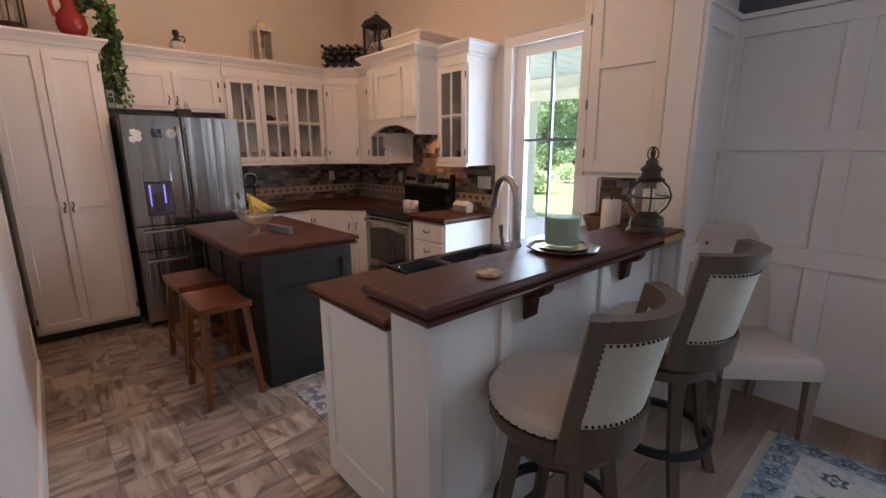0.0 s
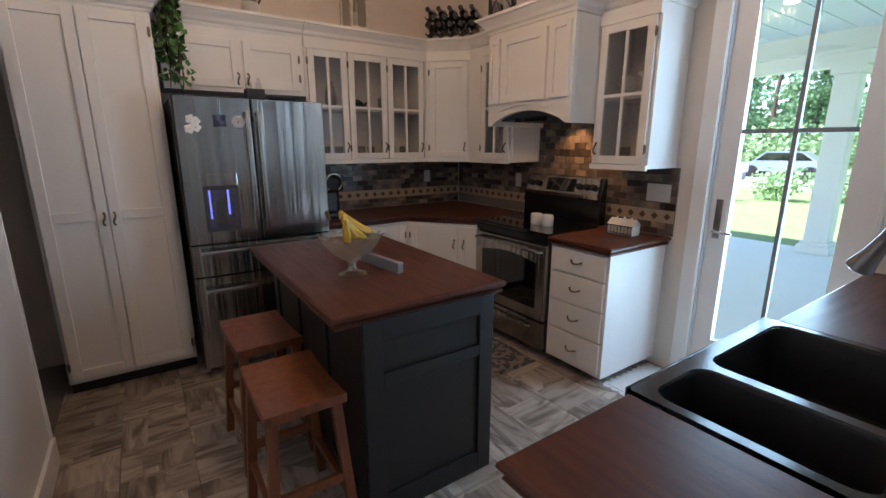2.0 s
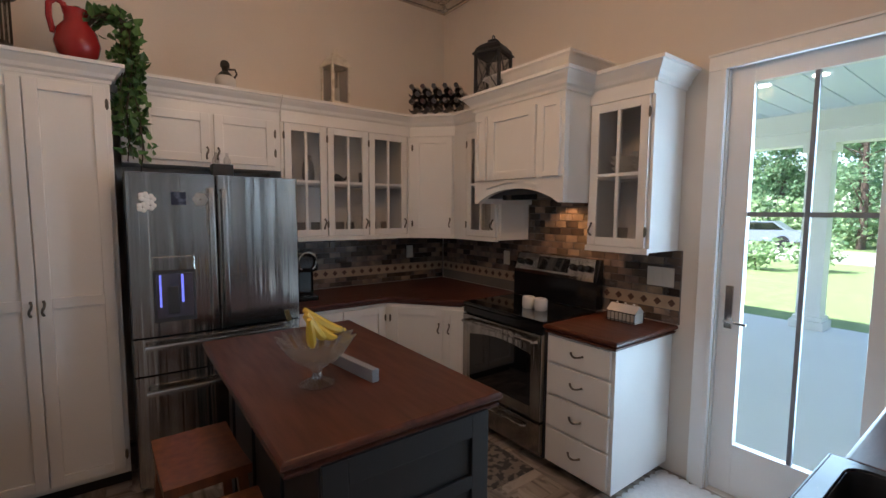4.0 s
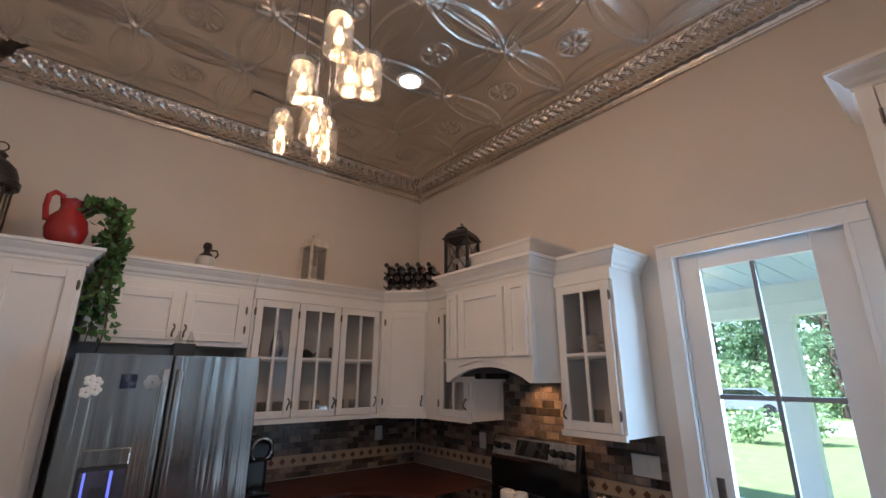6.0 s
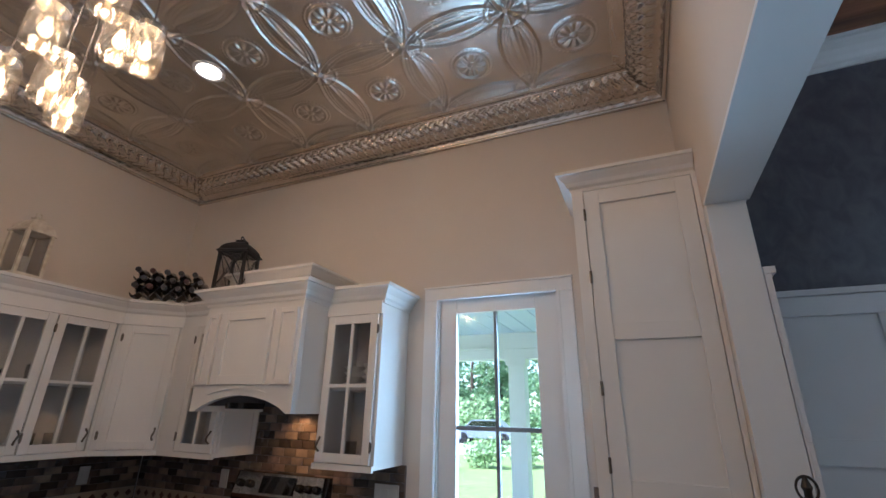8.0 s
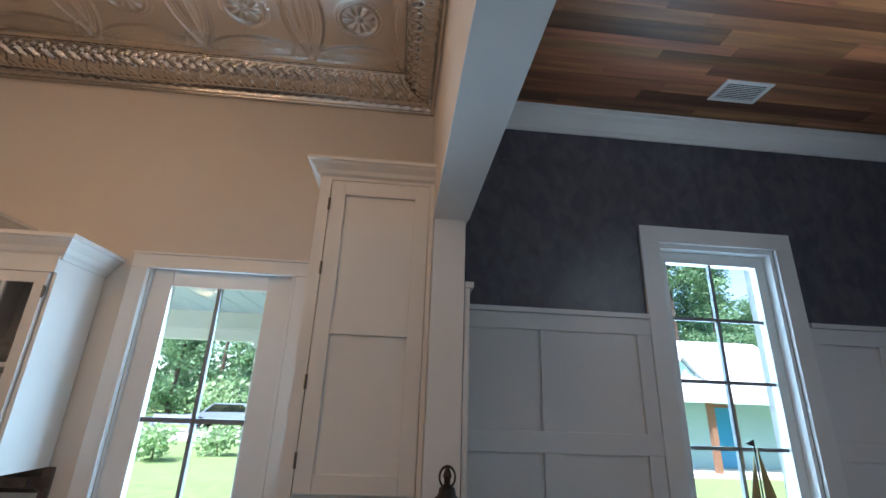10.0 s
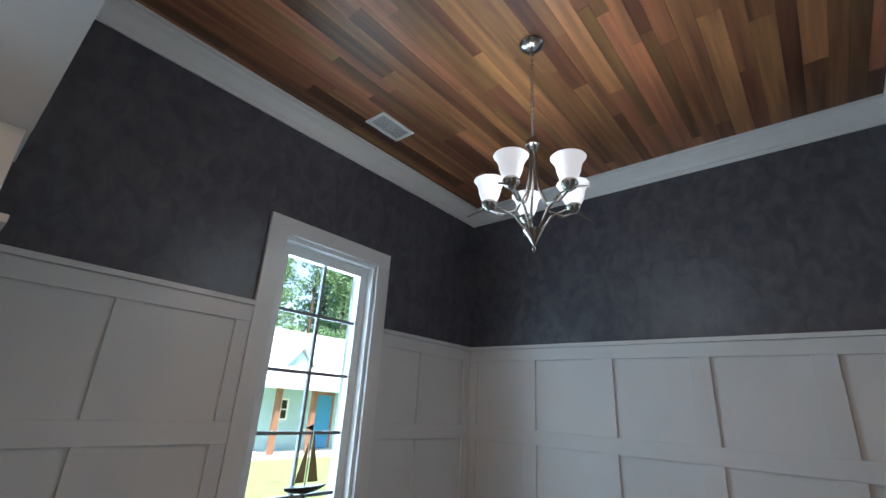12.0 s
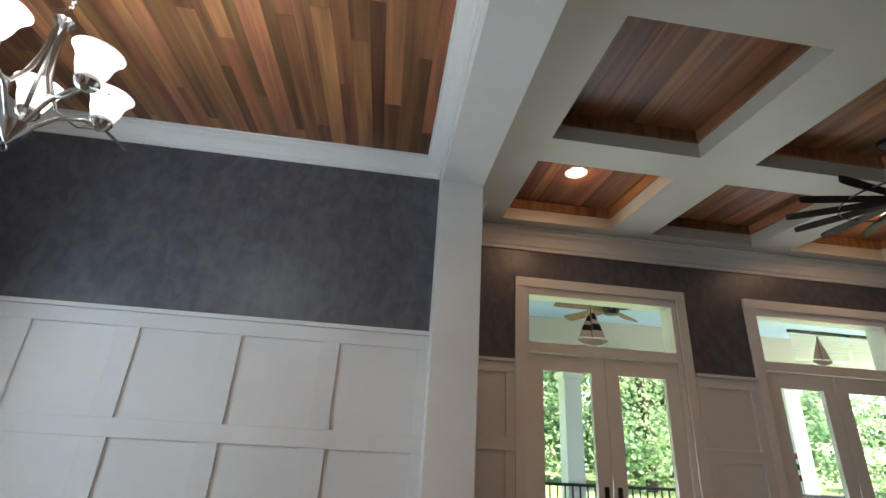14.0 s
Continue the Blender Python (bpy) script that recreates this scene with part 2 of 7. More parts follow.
PANE = glass_material("window_glass", (0.96, 0.98, 0.98), 0.0, gloss=0.05)
CABGLASS = glass_material("cabinet_glass", (0.87, 0.87, 0.87), 0.02, gloss=0.07)
SINKSTONE = material("black_composite_stone", (0.007, 0.007, 0.008), 0.42, color2=(0.011, 0.011, 0.012), scale=40, bump=0.05, bump_scale=200, spec=0.35)
JARGLASS = glass_material("jar_glass", (0.95, 0.93, 0.89), 0.03, gloss=0.26, milk=0.005)
GREENGLASS = glass_material("green_candle_glass", (0.92, 0.97, 0.94), 0.05, gloss=0.08)
BULB = material("lit_bulb", (1, 0.8, 0.5), 0.4, emit=(1, 0.60, 0.26), emit_strength=0.9)
SHADE = material("frosted_shade_glass", (0.9, 0.9, 0.9), 0.5, emit=(0.95, 0.95, 1.0), emit_strength=0.16)
DOWNLIGHT = material("lit_downlight", (1, 0.9, 0.8), 0.4, emit=(1, 0.86, 0.70), emit_strength=2.5)
CONCRETE = material("porch_concrete", (0.82, 0.80, 0.77), 0.8, color2=(0.76, 0.74, 0.71), scale=2, bump=0.1)
GRASS = material("lawn_grass", (0.15, 0.22, 0.075), 0.8, color2=(0.22, 0.29, 0.11), scale=3, bump=0.6, bump_scale=70, detail=9)
BARK = material("pine_bark", (0.11, 0.075, 0.055), 0.9, color2=(0.06, 0.042, 0.032), scale=4, stretch=(4, 4, 0.6), bump=0.6, bump_scale=14)
LEAF = material("tree_foliage", (0.16, 0.28, 0.14), 0.6, color2=(0.24, 0.38, 0.21), scale=2, island=0.4, translucent=0.5)
FERN = material("shrub_foliage", (0.29, 0.43, 0.21), 0.6, color2=(0.40, 0.53, 0.30), scale=3, island=0.35, translucent=0.4)
TEAL = material("teal_clapboard", (0.40, 0.58, 0.61), 0.6, color2=(0.37, 0.55, 0.58), scale=3, bump=0.05)
BLUEDOOR = material("bright_blue_door", (0.04, 0.27, 0.50), 0.45)
METALROOF = material("white_metal_roof", (0.75, 0.76, 0.77), 0.35, 0.2, bump=0.03)
POSTWOOD = material("brown_porch_post", (0.30, 0.15, 0.09), 0.7, color2=(0.22, 0.11, 0.07), scale=4, stretch=(6, 6, 1), bump=0.2)
PORCHBLUE = material("sky_blue_porch_ceiling", (0.50, 0.68, 0.86), 0.6, color2=(0.46, 0.64, 0.83), scale=2)
HAINT = material("pale_blue_porch_ceiling", (0.68, 0.76, 0.86), 0.6, color2=(0.64, 0.72, 0.83), scale=2)

# ---- mesh helpers ----


class Build:
    """Collects simple shapes into one bmesh."""

    def __init__(self):
        self.bm = bmesh.new()

    def box(self, x0, y0, z0, x1, y1, z1, bevel=0.0):
        v = [self.bm.verts.new(p) for p in ((x0, y0, z0), (x1, y0, z0), (x1, y1, z0), (x0, y1, z0), (x0, y0, z1), (x1, y0, z1), (x1, y1, z1), (x0, y1, z1))]
        fs = [self.bm.faces.new([v[i] for i in q]) for q in ((3, 2, 1, 0), (4, 5, 6, 7), (0, 1, 5, 4), (1, 2, 6, 5), (2, 3, 7, 6), (3, 0, 4, 7))]
        if bevel:
            es = list({e for f in fs for e in f.edges})
            bmesh.ops.bevel(self.bm, geom=es, offset=bevel, segments=2, affect="EDGES", profile=0.6)
        return self

    def rings(self, rings, cap=True, closed=True):
        rows = [[self.bm.verts.new(p) for p in r] for r in rings]
        n = len(rows[0])
        for a, b in zip(rows, rows[1:]):
            for i in range(n if closed else n - 1):
                j = (i + 1) % n
                self.bm.faces.new((a[i], a[j], b[j], b[i]))
        if cap:
            self.bm.faces.new(rows[0][::-1])
            self.bm.faces.new(rows[-1])
        return self

    def lathe(self, profile, at=(0, 0, 0), seg=20, cap=True):
        x, y, z = at
        return self.rings([[(x + r * math.cos(2 * math.pi * i / seg), y + r * math.sin(2 * math.pi * i / seg), z + h) for i in range(seg)] for r, h in profile], cap)

    def tube(self, pts, r, seg=8, cap=True):
        """A round bar along points; r is one radius or one for each point."""
        pts = [Vector(p) for p in pts]
        rs = r if isinstance(r, (list, tuple)) else [r] * len(pts)
        out = []
        side = None
        for i, p in enumerate(pts):
            d = (pts[min(i + 1, len(pts) - 1)] - pts[max(i - 1, 0)]).normalized()
            if side is None:
                side = d.orthogonal().normalized()
            side = (side - d * side.dot(d)).normalized()
            up = d.cross(side)
            out.append([p + rs[i] * (side * math.cos(2 * math.pi * k / seg) + up * math.sin(2 * math.pi * k / seg)) for k in range(seg)])
        return self.rings(out, cap)

    def prism(self, poly, axis, a, b):
        """A 2D outline pushed along an axis: x takes (y, z), y takes (x, z), z takes (x, y)."""
        def at(p, h):
            return {"x": (h, p[0], p[1]), "y": (p[0], h, p[1]), "z": (p[0], p[1], h)}[axis]
        return self.rings([[at(p, a) for p in poly], [at(p, b) for p in poly]])

    def slab(self, poly, layers):
        """A top with a moulded edge: the outline at each (height, inset), counter-clockwise."""
        def inset(d):
            out = []
            for i, p in enumerate(poly):
                a, c = Vector(poly[i - 1]), Vector(poly[(i + 1) % len(poly)])
                p = Vector(p)
                n1 = (p - a).normalized()
                n2 = (c - p).normalized()
                n1, n2 = Vector((-n1.y, n1.x)), Vector((-n2.y, n2.x))
                m = (n1 + n2).normalized()
                out.append(p + m * d / max(0.3, m.dot(n1)))
            return out
        return self.rings([[(p.x, p.y, z) for p in inset(d)] for z, d in layers])

    def ball(self, at, r, sx=1.0, sy=1.0, sz=1.0, seg=14):
        prof = [(max(0.02, math.sin(math.pi * i / 8)) * r, -math.cos(math.pi * i / 8) * r) for i in range(9)]
        n0 = len(self.bm.verts)
        self.lathe(prof, (0, 0, 0), seg)
        self.bm.verts.ensure_lookup_table()
        for v in self.bm.verts[n0:]:
            v.co = Vector((v.co.x * sx + at[0], v.co.y * sy + at[1], v.co.z * sz + at[2]))
        return self

    def torus(self, at, R, r, axis="z", seg=24, sides=8):
        rows = []
        for i in range(seg + 1):
            a = 2 * math.pi * i / seg
            ring = []
            for k in range(sides):
                b = 2 * math.pi * k / sides
                u, v, w = (R + r * math.cos(b)) * math.cos(a), (R + r * math.cos(b)) * math.sin(a), r * math.sin(b)
                ring.append((at[0] + (w if axis == "x" else u), at[1] + (w if axis == "y" else (u if axis == "x" else v)), at[2] + (w if axis == "z" else v)))
            rows.append(ring)
        return self.rings(rows, cap=False)


def part(name, b, mat, parent=None, label="", smooth=False):
    """Links what was built as one mesh object, under a thing or a part where one is given."""
    bm = b.bm if isinstance(b, Build) else b
    bmesh.ops.recalc_face_normals(bm, faces=bm.faces)
    me = bpy.data.meshes.new(name)
    bm.to_mesh(me)
    bm.free()
    me.materials.append(mat)
    if smooth:
        for p in me.polygons:
            p.use_smooth = True
        me.set_sharp_from_angle(angle=radians(38))
    ob = new(name, me)
    if parent:
        ob.parent = parent
    if label:
        tagged(ob, label)
    return ob


def thing(name, m, label, category, group="", kind=""):
    ob = new(name)
    ob.empty_display_size = 0.1
    ob.matrix_basis = m
    return tagged(ob, label, category, group, kind)


def structure(name, b, mat, label, category, smooth=False):
    return tagged(part(name, b, mat, None, "", smooth), label, category, "", "structure")


def piece(name, me, parent, m):
    ob = new(name, me)
    ob.parent = parent
    ob.matrix_basis = m
    return ob


def box_mesh(name, w, d, h, mat, chamfer=0.003):
    """A small piece, its middle at the origin, its top edge chamfered."""
    b = Build()
    b.rings([[(sx * (w / 2 - c), sy * (d / 2 - c), z) for sx, sy in ((-1, -1), (1, -1), (1, 1), (-1, 1))] for z, c in ((-h / 2, 0), (h / 2 - chamfer, 0), (h / 2, chamfer))])
    bmesh.ops.recalc_face_normals(b.bm, faces=b.bm.faces)
    me = bpy.data.meshes.new(name)
    b.bm.to_mesh(me)
    b.bm.free()
    me.materials.append(mat)
    return me


# ---- large structure ----


def wall_with_holes(b, axis, at0, at1, lo, hi, z0, z1, holes):
    """A wall along x or y between lo and hi, at0 to at1 thick, with holes (a, b, z0, z1) in order."""
    def put(a, c, za, zc):
        if c - a > 1e-4 and zc - za > 1e-4:
            b.box(at0, a, za, at1, c, zc) if axis == "y" else b.box(a, at0, za, c, at1, zc)
    pos = lo
    for a, c, za, zc in holes:
        put(pos, a, z0, z1)
        put(a, c, z0, za)
        put(a, c, zc, z1)
        pos = c
    put(pos, hi, z0, z1)
    return b


DOOR = (5.235, 5.995, 0.0, 2.38)
WIN = (2.303, 3.073, 0.62, 2.70)
FD1, FD2 = (-0.64, 0.90, 0.0, 2.93), (-3.01, -1.47, 0.0, 2.93)
structure("wall_east_kitchen", wall_with_holes(Build(), "y", EAST, EAST + 0.2, HEAD1, NORTH, -0.15, KCEIL + 0.2, [DOOR]), CREAM, "cream painted kitchen wall with an exterior door opening", "wall")
structure("wall_north", Build().box(WEST - 1.2, NORTH, -0.15, EAST + 0.2, NORTH + 0.2, KCEIL + 0.2), CREAM, "cream painted wall behind the cabinets", "wall")
structure("wall_west_kitchen", Build().box(WEST - 0.12, HEAD1, 0, WEST, 7.28, KCEIL + 0.2), WAINSCOT, "white painted wall beside the walkway", "wall")
structure("wall_header_west", Build().box(WEST - 0.12, 7.28, 2.1, WEST, NORTH, KCEIL + 0.2), CREAM, "cream wall above the hall opening", "wall")
structure("wall_hall", Build().box(0.42, HEAD1, 0, 0.54, NORTH, KCEIL + 0.2), WAINSCOT, "white hall wall beyond the opening", "wall")
structure("wall_east_dining", wall_with_holes(Build(), "y", EASTD, EAST + 0.2, SOUTH - 0.2, HEAD0, -0.15, KCEIL + 0.2, [WIN]), PLASTER, "dark charcoal plaster wall with a tall window", "wall")
structure("wall_south_dining", Build().box(COL0, SOUTH - 0.2, 0, EASTD, SOUTH, KCEIL), PLASTER, "dark charcoal plaster wall above white wainscot", "wall")
structure("wall_jog", Build().box(COL0, LIVS - 0.2, 0, COL0 + 0.12, SOUTH - 0.2, KCEIL), PLASTER, "dark return wall beside the column", "wall")
structure("wall_south_living", wall_with_holes(Build(), "x", LIVS - 0.2, LIVS, -5.2, COL0, -0.15, KCEIL + 0.2, [FD2, FD1]), PLASTER, "dark charcoal plaster wall with french doors", "wall")
structure("wall_west_living", Build().box(-5.4, LIVS - 0.2, 0, -5.2, HEAD1, KCEIL + 0.2), PLASTER, "dark plaster wall closing the living room", "wall")
structure("wall_north_living", Build().box(-5.2, HEAD0, 0, WEST - 0.12, HEAD1, KCEIL + 0.2), PLASTER, "dark plaster wall of the living room", "wall")
structure("header_beam", Build().box(WEST - 0.12, HEAD0, HEADZ, EAST, HEAD1, KCEIL + 0.2), CREAM, "cream and white header over the bar opening", "beam")
structure("header_casing", Build().box(WEST, HEAD0 - 0.012, HEADZ - 0.016, PIER, HEAD1 + 0.004, HEADZ - 0.001).box(WEST, HEAD0 - 0.012, HEADZ - 0.0005, EASTD - 0.12, HEAD0 - 0.001, 3.44)
          , TRIM, "white painted boards under the header", "trim")
structure("pier", Build().box(PIER, HEAD0 + 0.002, 0, EAST, HEAD1 - 0.002, HEADZ - 0.002, 0.004), TRIM, "white painted pier at the end of the bar", "pier")
structure("column", Build().box(COL0 + 0.001, SOUTH - 0.19, 0, COL1, 1.285, 3.32, 0.006), TRIM, "white square column between dining and living rooms", "column")
structure("beam_dining", Build().box(COL0, SOUTH - 0.19, 3.321, COL1, HEAD0 - 0.013, KCEIL + 0.15), TRIM, "white painted ceiling beam", "beam")

# ceilings
structure("ceiling_kitchen_slab", Build().box(0.4, HEAD1, KCEIL + 0.03, EAST, NORTH, KCEIL + 0.2), TIN, "backing above the pressed tin ceiling", "ceiling")


def tin_height(u, v):
    """Relief of one pressed tin square, u and v from -1 to 1."""
    h = np.zeros_like(u)
    ridge = lambda d, w: np.clip(1 - (d / w) ** 2, 0, 1)
    edge = np.maximum(abs(u), abs(v))
    h += 0.5 * ridge(edge - 0.985, 0.02) + 0.3 * ridge(edge - 0.93, 0.02)
    # beaded bows along each side, leaving a hollow diamond round the rosette
    R, sag = 1.75, 0.34
    for cu, cv in ((1, 0), (-1, 0), (0, 1), (0, -1)):
        du, dv = u - cu * (1 - sag + R), v - cv * (1 - sag + R)
        r, a = np.hypot(du, dv), np.arctan2(dv, du)
        h += 0.95 * ridge(r - R, 0.032) + 0.55 * ridge(r - R + 0.075, 0.024) * (0.35 + 0.65 * np.cos(a * 110) ** 2) + 0.4 * ridge(r - R + 0.14, 0.02)
        h += 0.5 * np.clip((R - 0.16 - r) / 0.12, 0, 1) * (r < R)
    r, a = np.hypot(u, v), np.arctan2(v, u)
    h += 0.9 * ridge(r - 0.34, 0.03) + 0.5 * ridge(r - 0.41, 0.022) * (0.3 + 0.7 * np.cos(a * 16) ** 2) + 0.9 * ridge(r - 0.19, 0.12) * np.cos(5 * a) ** 2 + 0.9 * ridge(r, 0.07)
    for cu in (-1, 1):
        for cv in (-1, 1):
            r, a = np.hypot(u - cu, v - cv), np.arctan2(v - cv, u - cu)
            h += 0.7 * ridge(r - 0.20, 0.13) * np.cos(4 * a) ** 2 + 0.8 * ridge(r, 0.07) + 0.45 * ridge(r - 0.36, 0.03) * (0.4 + 0.6 * np.cos(8 * a) ** 2)
    return h


def grid_mesh(name, X, Y, Z, mat):
    n, m = X.shape
    me = bpy.data.meshes.new(name)
    idx = np.arange(n * m).reshape(n, m)
    quads = np.stack([idx[:-1, :-1], idx[:-1, 1:], idx[1:, 1:], idx[1:, :-1]], -1).reshape(-1, 4)
    me.from_pydata(np.stack([X, Y, Z], -1).reshape(-1, 3).tolist(), [], quads.tolist())
    me.materials.append(mat)
    for p in me.polygons:
        p.use_smooth = True
    return me


TILE = 0.608
xs = np.linspace(1.60, 4.745, 470)
ys = np.linspace(4.66, 8.30, 540)
GX, GY = np.meshgrid(xs, ys)
GU, GV = ((GX - 4.12) / TILE % 1) * 2 - 1, ((GY - 6.465) / TILE % 1) * 2 - 1
tin = new("ceiling_kitchen", grid_mesh("ceiling_kitchen", GX, GY, KCEIL - 0.015 * tin_height(GU, GV), TIN))
tagged(tin, "pressed tin ceiling with embossed circles and rosettes", "ceiling", "", "structure")


def tin_cornice(name, p0, p1, inward):
    """Pressed metal cornice from p0 to p1 along a wall; inward is the unit step into the room."""
    p0, p1, inward = Vector(p0), Vector(p1), Vector(inward)
    L = (p1 - p0).length
    d = (p1 - p0) / L
    prof = [(0.004, -0.165), (0.022, -0.165), (0.026, -0.150), (0.020, -0.138), (0.040, -0.128), (0.048, -0.110)]
    prof += [(0.055 + 0.145 * math.sin(t * math.pi / 2), -0.108 + 0.085 * (1 - math.cos(t * math.pi / 2))) for t in np.linspace(0.05, 1, 14)]
    prof += [(0.215, -0.020), (0.235, -0.022), (0.25, -0.012), (0.275, -0.008)]
    n = int(L / 0.0085)
    S, K = np.meshgrid(np.linspace(0, 1, n), np.arange(len(prof)))
    pr = np.array(prof)
    out, up = pr[K, 0], pr[K, 1]
    mitre = np.minimum(S * L, (1 - S) * L)
    s = S * L
    wave = np.sin(s * 2 * math.pi / 0.075)
    rel = np.where((K >= 7) & (K <= 18), 0.010 * np.cos(2 * math.pi * s / 0.075 + 2.2 * np.sin(K * 0.75)) * np.clip(np.sin((K - 6) / 13 * math.pi), 0, 1)
                   + 0.006 * np.cos(2 * math.pi * s / 0.0375) * np.cos(K * 1.3), 0) + np.where(K == 3, 0.003 * wave, 0)
    out, up = out + rel * 0.6, up - rel * 0.8
    along = np.clip(s, out - 0.004, L - out + 0.004)
    X = p0.x + d.x * along + inward.x * out
    Y = p0.y + d.y * along + inward.y * out
    Z = KCEIL + up
    ob = new(name, grid_mesh(name, X, Y, Z, TINBRIGHT))
    return tagged(ob, "embossed silver tin cornice along the ceiling", "cornice", "", "structure")


tin_cornice("cornice_north", (EAST, NORTH, 0), (WEST - 0.1, NORTH, 0), (0, -1, 0))
tin_cornice("cornice_east", (EAST, HEAD1, 0), (EAST, NORTH, 0), (-1, 0, 0))
tin_cornice("cornice_south", (WEST - 0.1, HEAD1, 0), (EAST, HEAD1, 0), (0, 1, 0))

# dining ceiling of cedar planks, in one mesh
b = Build()
x = COL1
while x < EASTD:
    w = random.choice((0.065, 0.08, 0.09, 0.105))
    y = SOUTH - random.uniform(0, 1.2)
    while y < HEAD0:
        L = random.uniform(0.7, 1.7)
        y0, y1 = max(y, SOUTH), min(y + L, HEAD0 - 0.013)
        if y1 - y0 > 0.02:
            z = DCEIL + random.uniform(0, 0.002)
            b.box(x + 0.0006, y0 + 0.0006, z, min(x + w, EASTD) - 0.0006, y1 - 0.0006, DCEIL + 0.02)
        y += L
    x += w
structure("ceiling_dining", b, CEDAR, "stained cedar plank ceiling in mixed brown tones", "ceiling")
structure("ceiling_dining_slab", Build().box(COL0, SOUTH - 0.2, DCEIL + 0.021, EASTD, HEAD0, DCEIL + 0.12), CEDAR, "boards above the plank ceiling", "ceiling")

CROWN = [(0, 0), (0.012, 0), (0.016, 0.02), (0.028, 0.03), (0.040, 0.055), (0.062, 0.085), (0.090, 0.105), (0.096, 0.118), (0.112, 0.122), (0.112, 0.14), (0, 0.14)]


def crown_run(b, axis, a, c, wall, side, z, prof=CROWN, scale=1.0):
    """A crown moulding along x or y on the wall plane, standing out towards side (+1 or -1), mitred at both ends."""
    rows = []
    for end, s in ((a, 1), (c, -1)):
        row = []
        for o, h in prof:
            e = end + s * o * scale
            q = wall + side * o * scale
            row.append((e, q, z + h * scale) if axis == "x" else (q, e, z + h * scale))
        rows.append(row)
    return b.rings(rows)


b = Build()
crown_run(b, "x", COL1, EASTD, SOUTH, 1, DCEIL - 0.14)
crown_run(b, "y", SOUTH, HEAD0 - 0.012, EASTD, -1, DCEIL - 0.14)
crown_run(b, "x", COL1, EASTD, HEAD0 - 0.012, -1, DCEIL - 0.14)
crown_run(b, "y", SOUTH, HEAD0 - 0.012, COL1, 1, DCEIL - 0.14)
structure("crown_dining", b, TRIM, "white crown moulding round the dining ceiling", "crown moulding")

# coffered living-room ceiling
XC, YC = [(0.12 - 1.485 * k, 1.193 - 1.485 * k) for k in range(4)], [(0.435, 1.43), (1.71, 2.685), (2.965, 3.94)]
b, wood, trimw = Build(), Build(), Build()
LZ, LTOP = 3.494, 3.70
xe = [-5.2] + sorted(v for p in XC for v in p) + [COL0]
for i in range(0, len(xe), 2):
    b.box(xe[i], LIVS, LZ, xe[i + 1], HEAD0, LTOP)
ye = [LIVS] + sorted(v for p in YC for v in p) + [HEAD0]
for j in range(0, len(ye), 2):
    for x0, x1 in XC:
        b.box(x0, ye[j], LZ + 0.0005, x1, ye[j + 1], LTOP)
for x0, x1 in XC:
    for y0, y1 in YC:
        t = 0.075
        trimw.box(x0, y0, 3.61, x1, y0 + 0.02, LTOP - 0.001).box(x0, y1 - 0.02, 3.61, x1, y1, LTOP - 0.001)
        trimw.box(x0, y0 + 0.02, 3.61, x0 + 0.02, y1 - 0.02, LTOP - 0.001).box(x1 - 0.02, y0 + 0.02, 3.61, x1, y1 - 0.02, LTOP - 0.001)
        x = x0
        while x < x1 - 0.01:
            w = random.choice((0.08, 0.1, 0.13))
            wood.box(x + 0.0006, y0, LTOP + random.uniform(0, 0.004), min(x + w, x1) - 0.0006, y1, LTOP + 0.03)
            x += w
COFFER = material("cream_coffer_paint", (0.56, 0.53, 0.45), 0.5, color2=(0.52, 0.49, 0.41), scale=2, bump=0.04)
structure("ceiling_living_beams", b, COFFER, "cream painted coffered ceiling beams", "ceiling")
structure("ceiling_living_trim", trimw, CEDAR, "stained wooden trim inside the coffers", "trim")
structure("ceiling_living_planks", wood, CEDAR, "dark stained planks inside the coffers", "ceiling")
structure("ceiling_living_slab", Build().box(-5.4, LIVS - 0.2, LTOP + 0.031, COL0, HEAD1, LTOP + 0.1), CEDAR, "boards above the coffers", "ceiling")
b = Build()
crown_run(b, "x", -5.2, COL0, LIVS, 1, LZ - 0.19, scale=1.357)
crown_run(b, "y", LIVS, SOUTH - 0.2, COL0, -1, LZ - 0.19, scale=1.357)
structure("crown_living", b, TRIM, "white crown moulding of the living room", "crown moulding")

# floors
structure("floor_kitchen", Build().box(0.4, HEAD1 - 0.07, -0.15, EAST, NORTH, -0.008), GROUT, "grey grout bed of the tiled kitchen floor", "floor")
structure("floor_living", Build().box(-5.2, LIVS - 0.2, -0.15, EAST, HEAD1 - 0.07, -0.012), OAK, "pale oak floor of dining and living rooms", "floor")

# ---- wainscot and trim ----


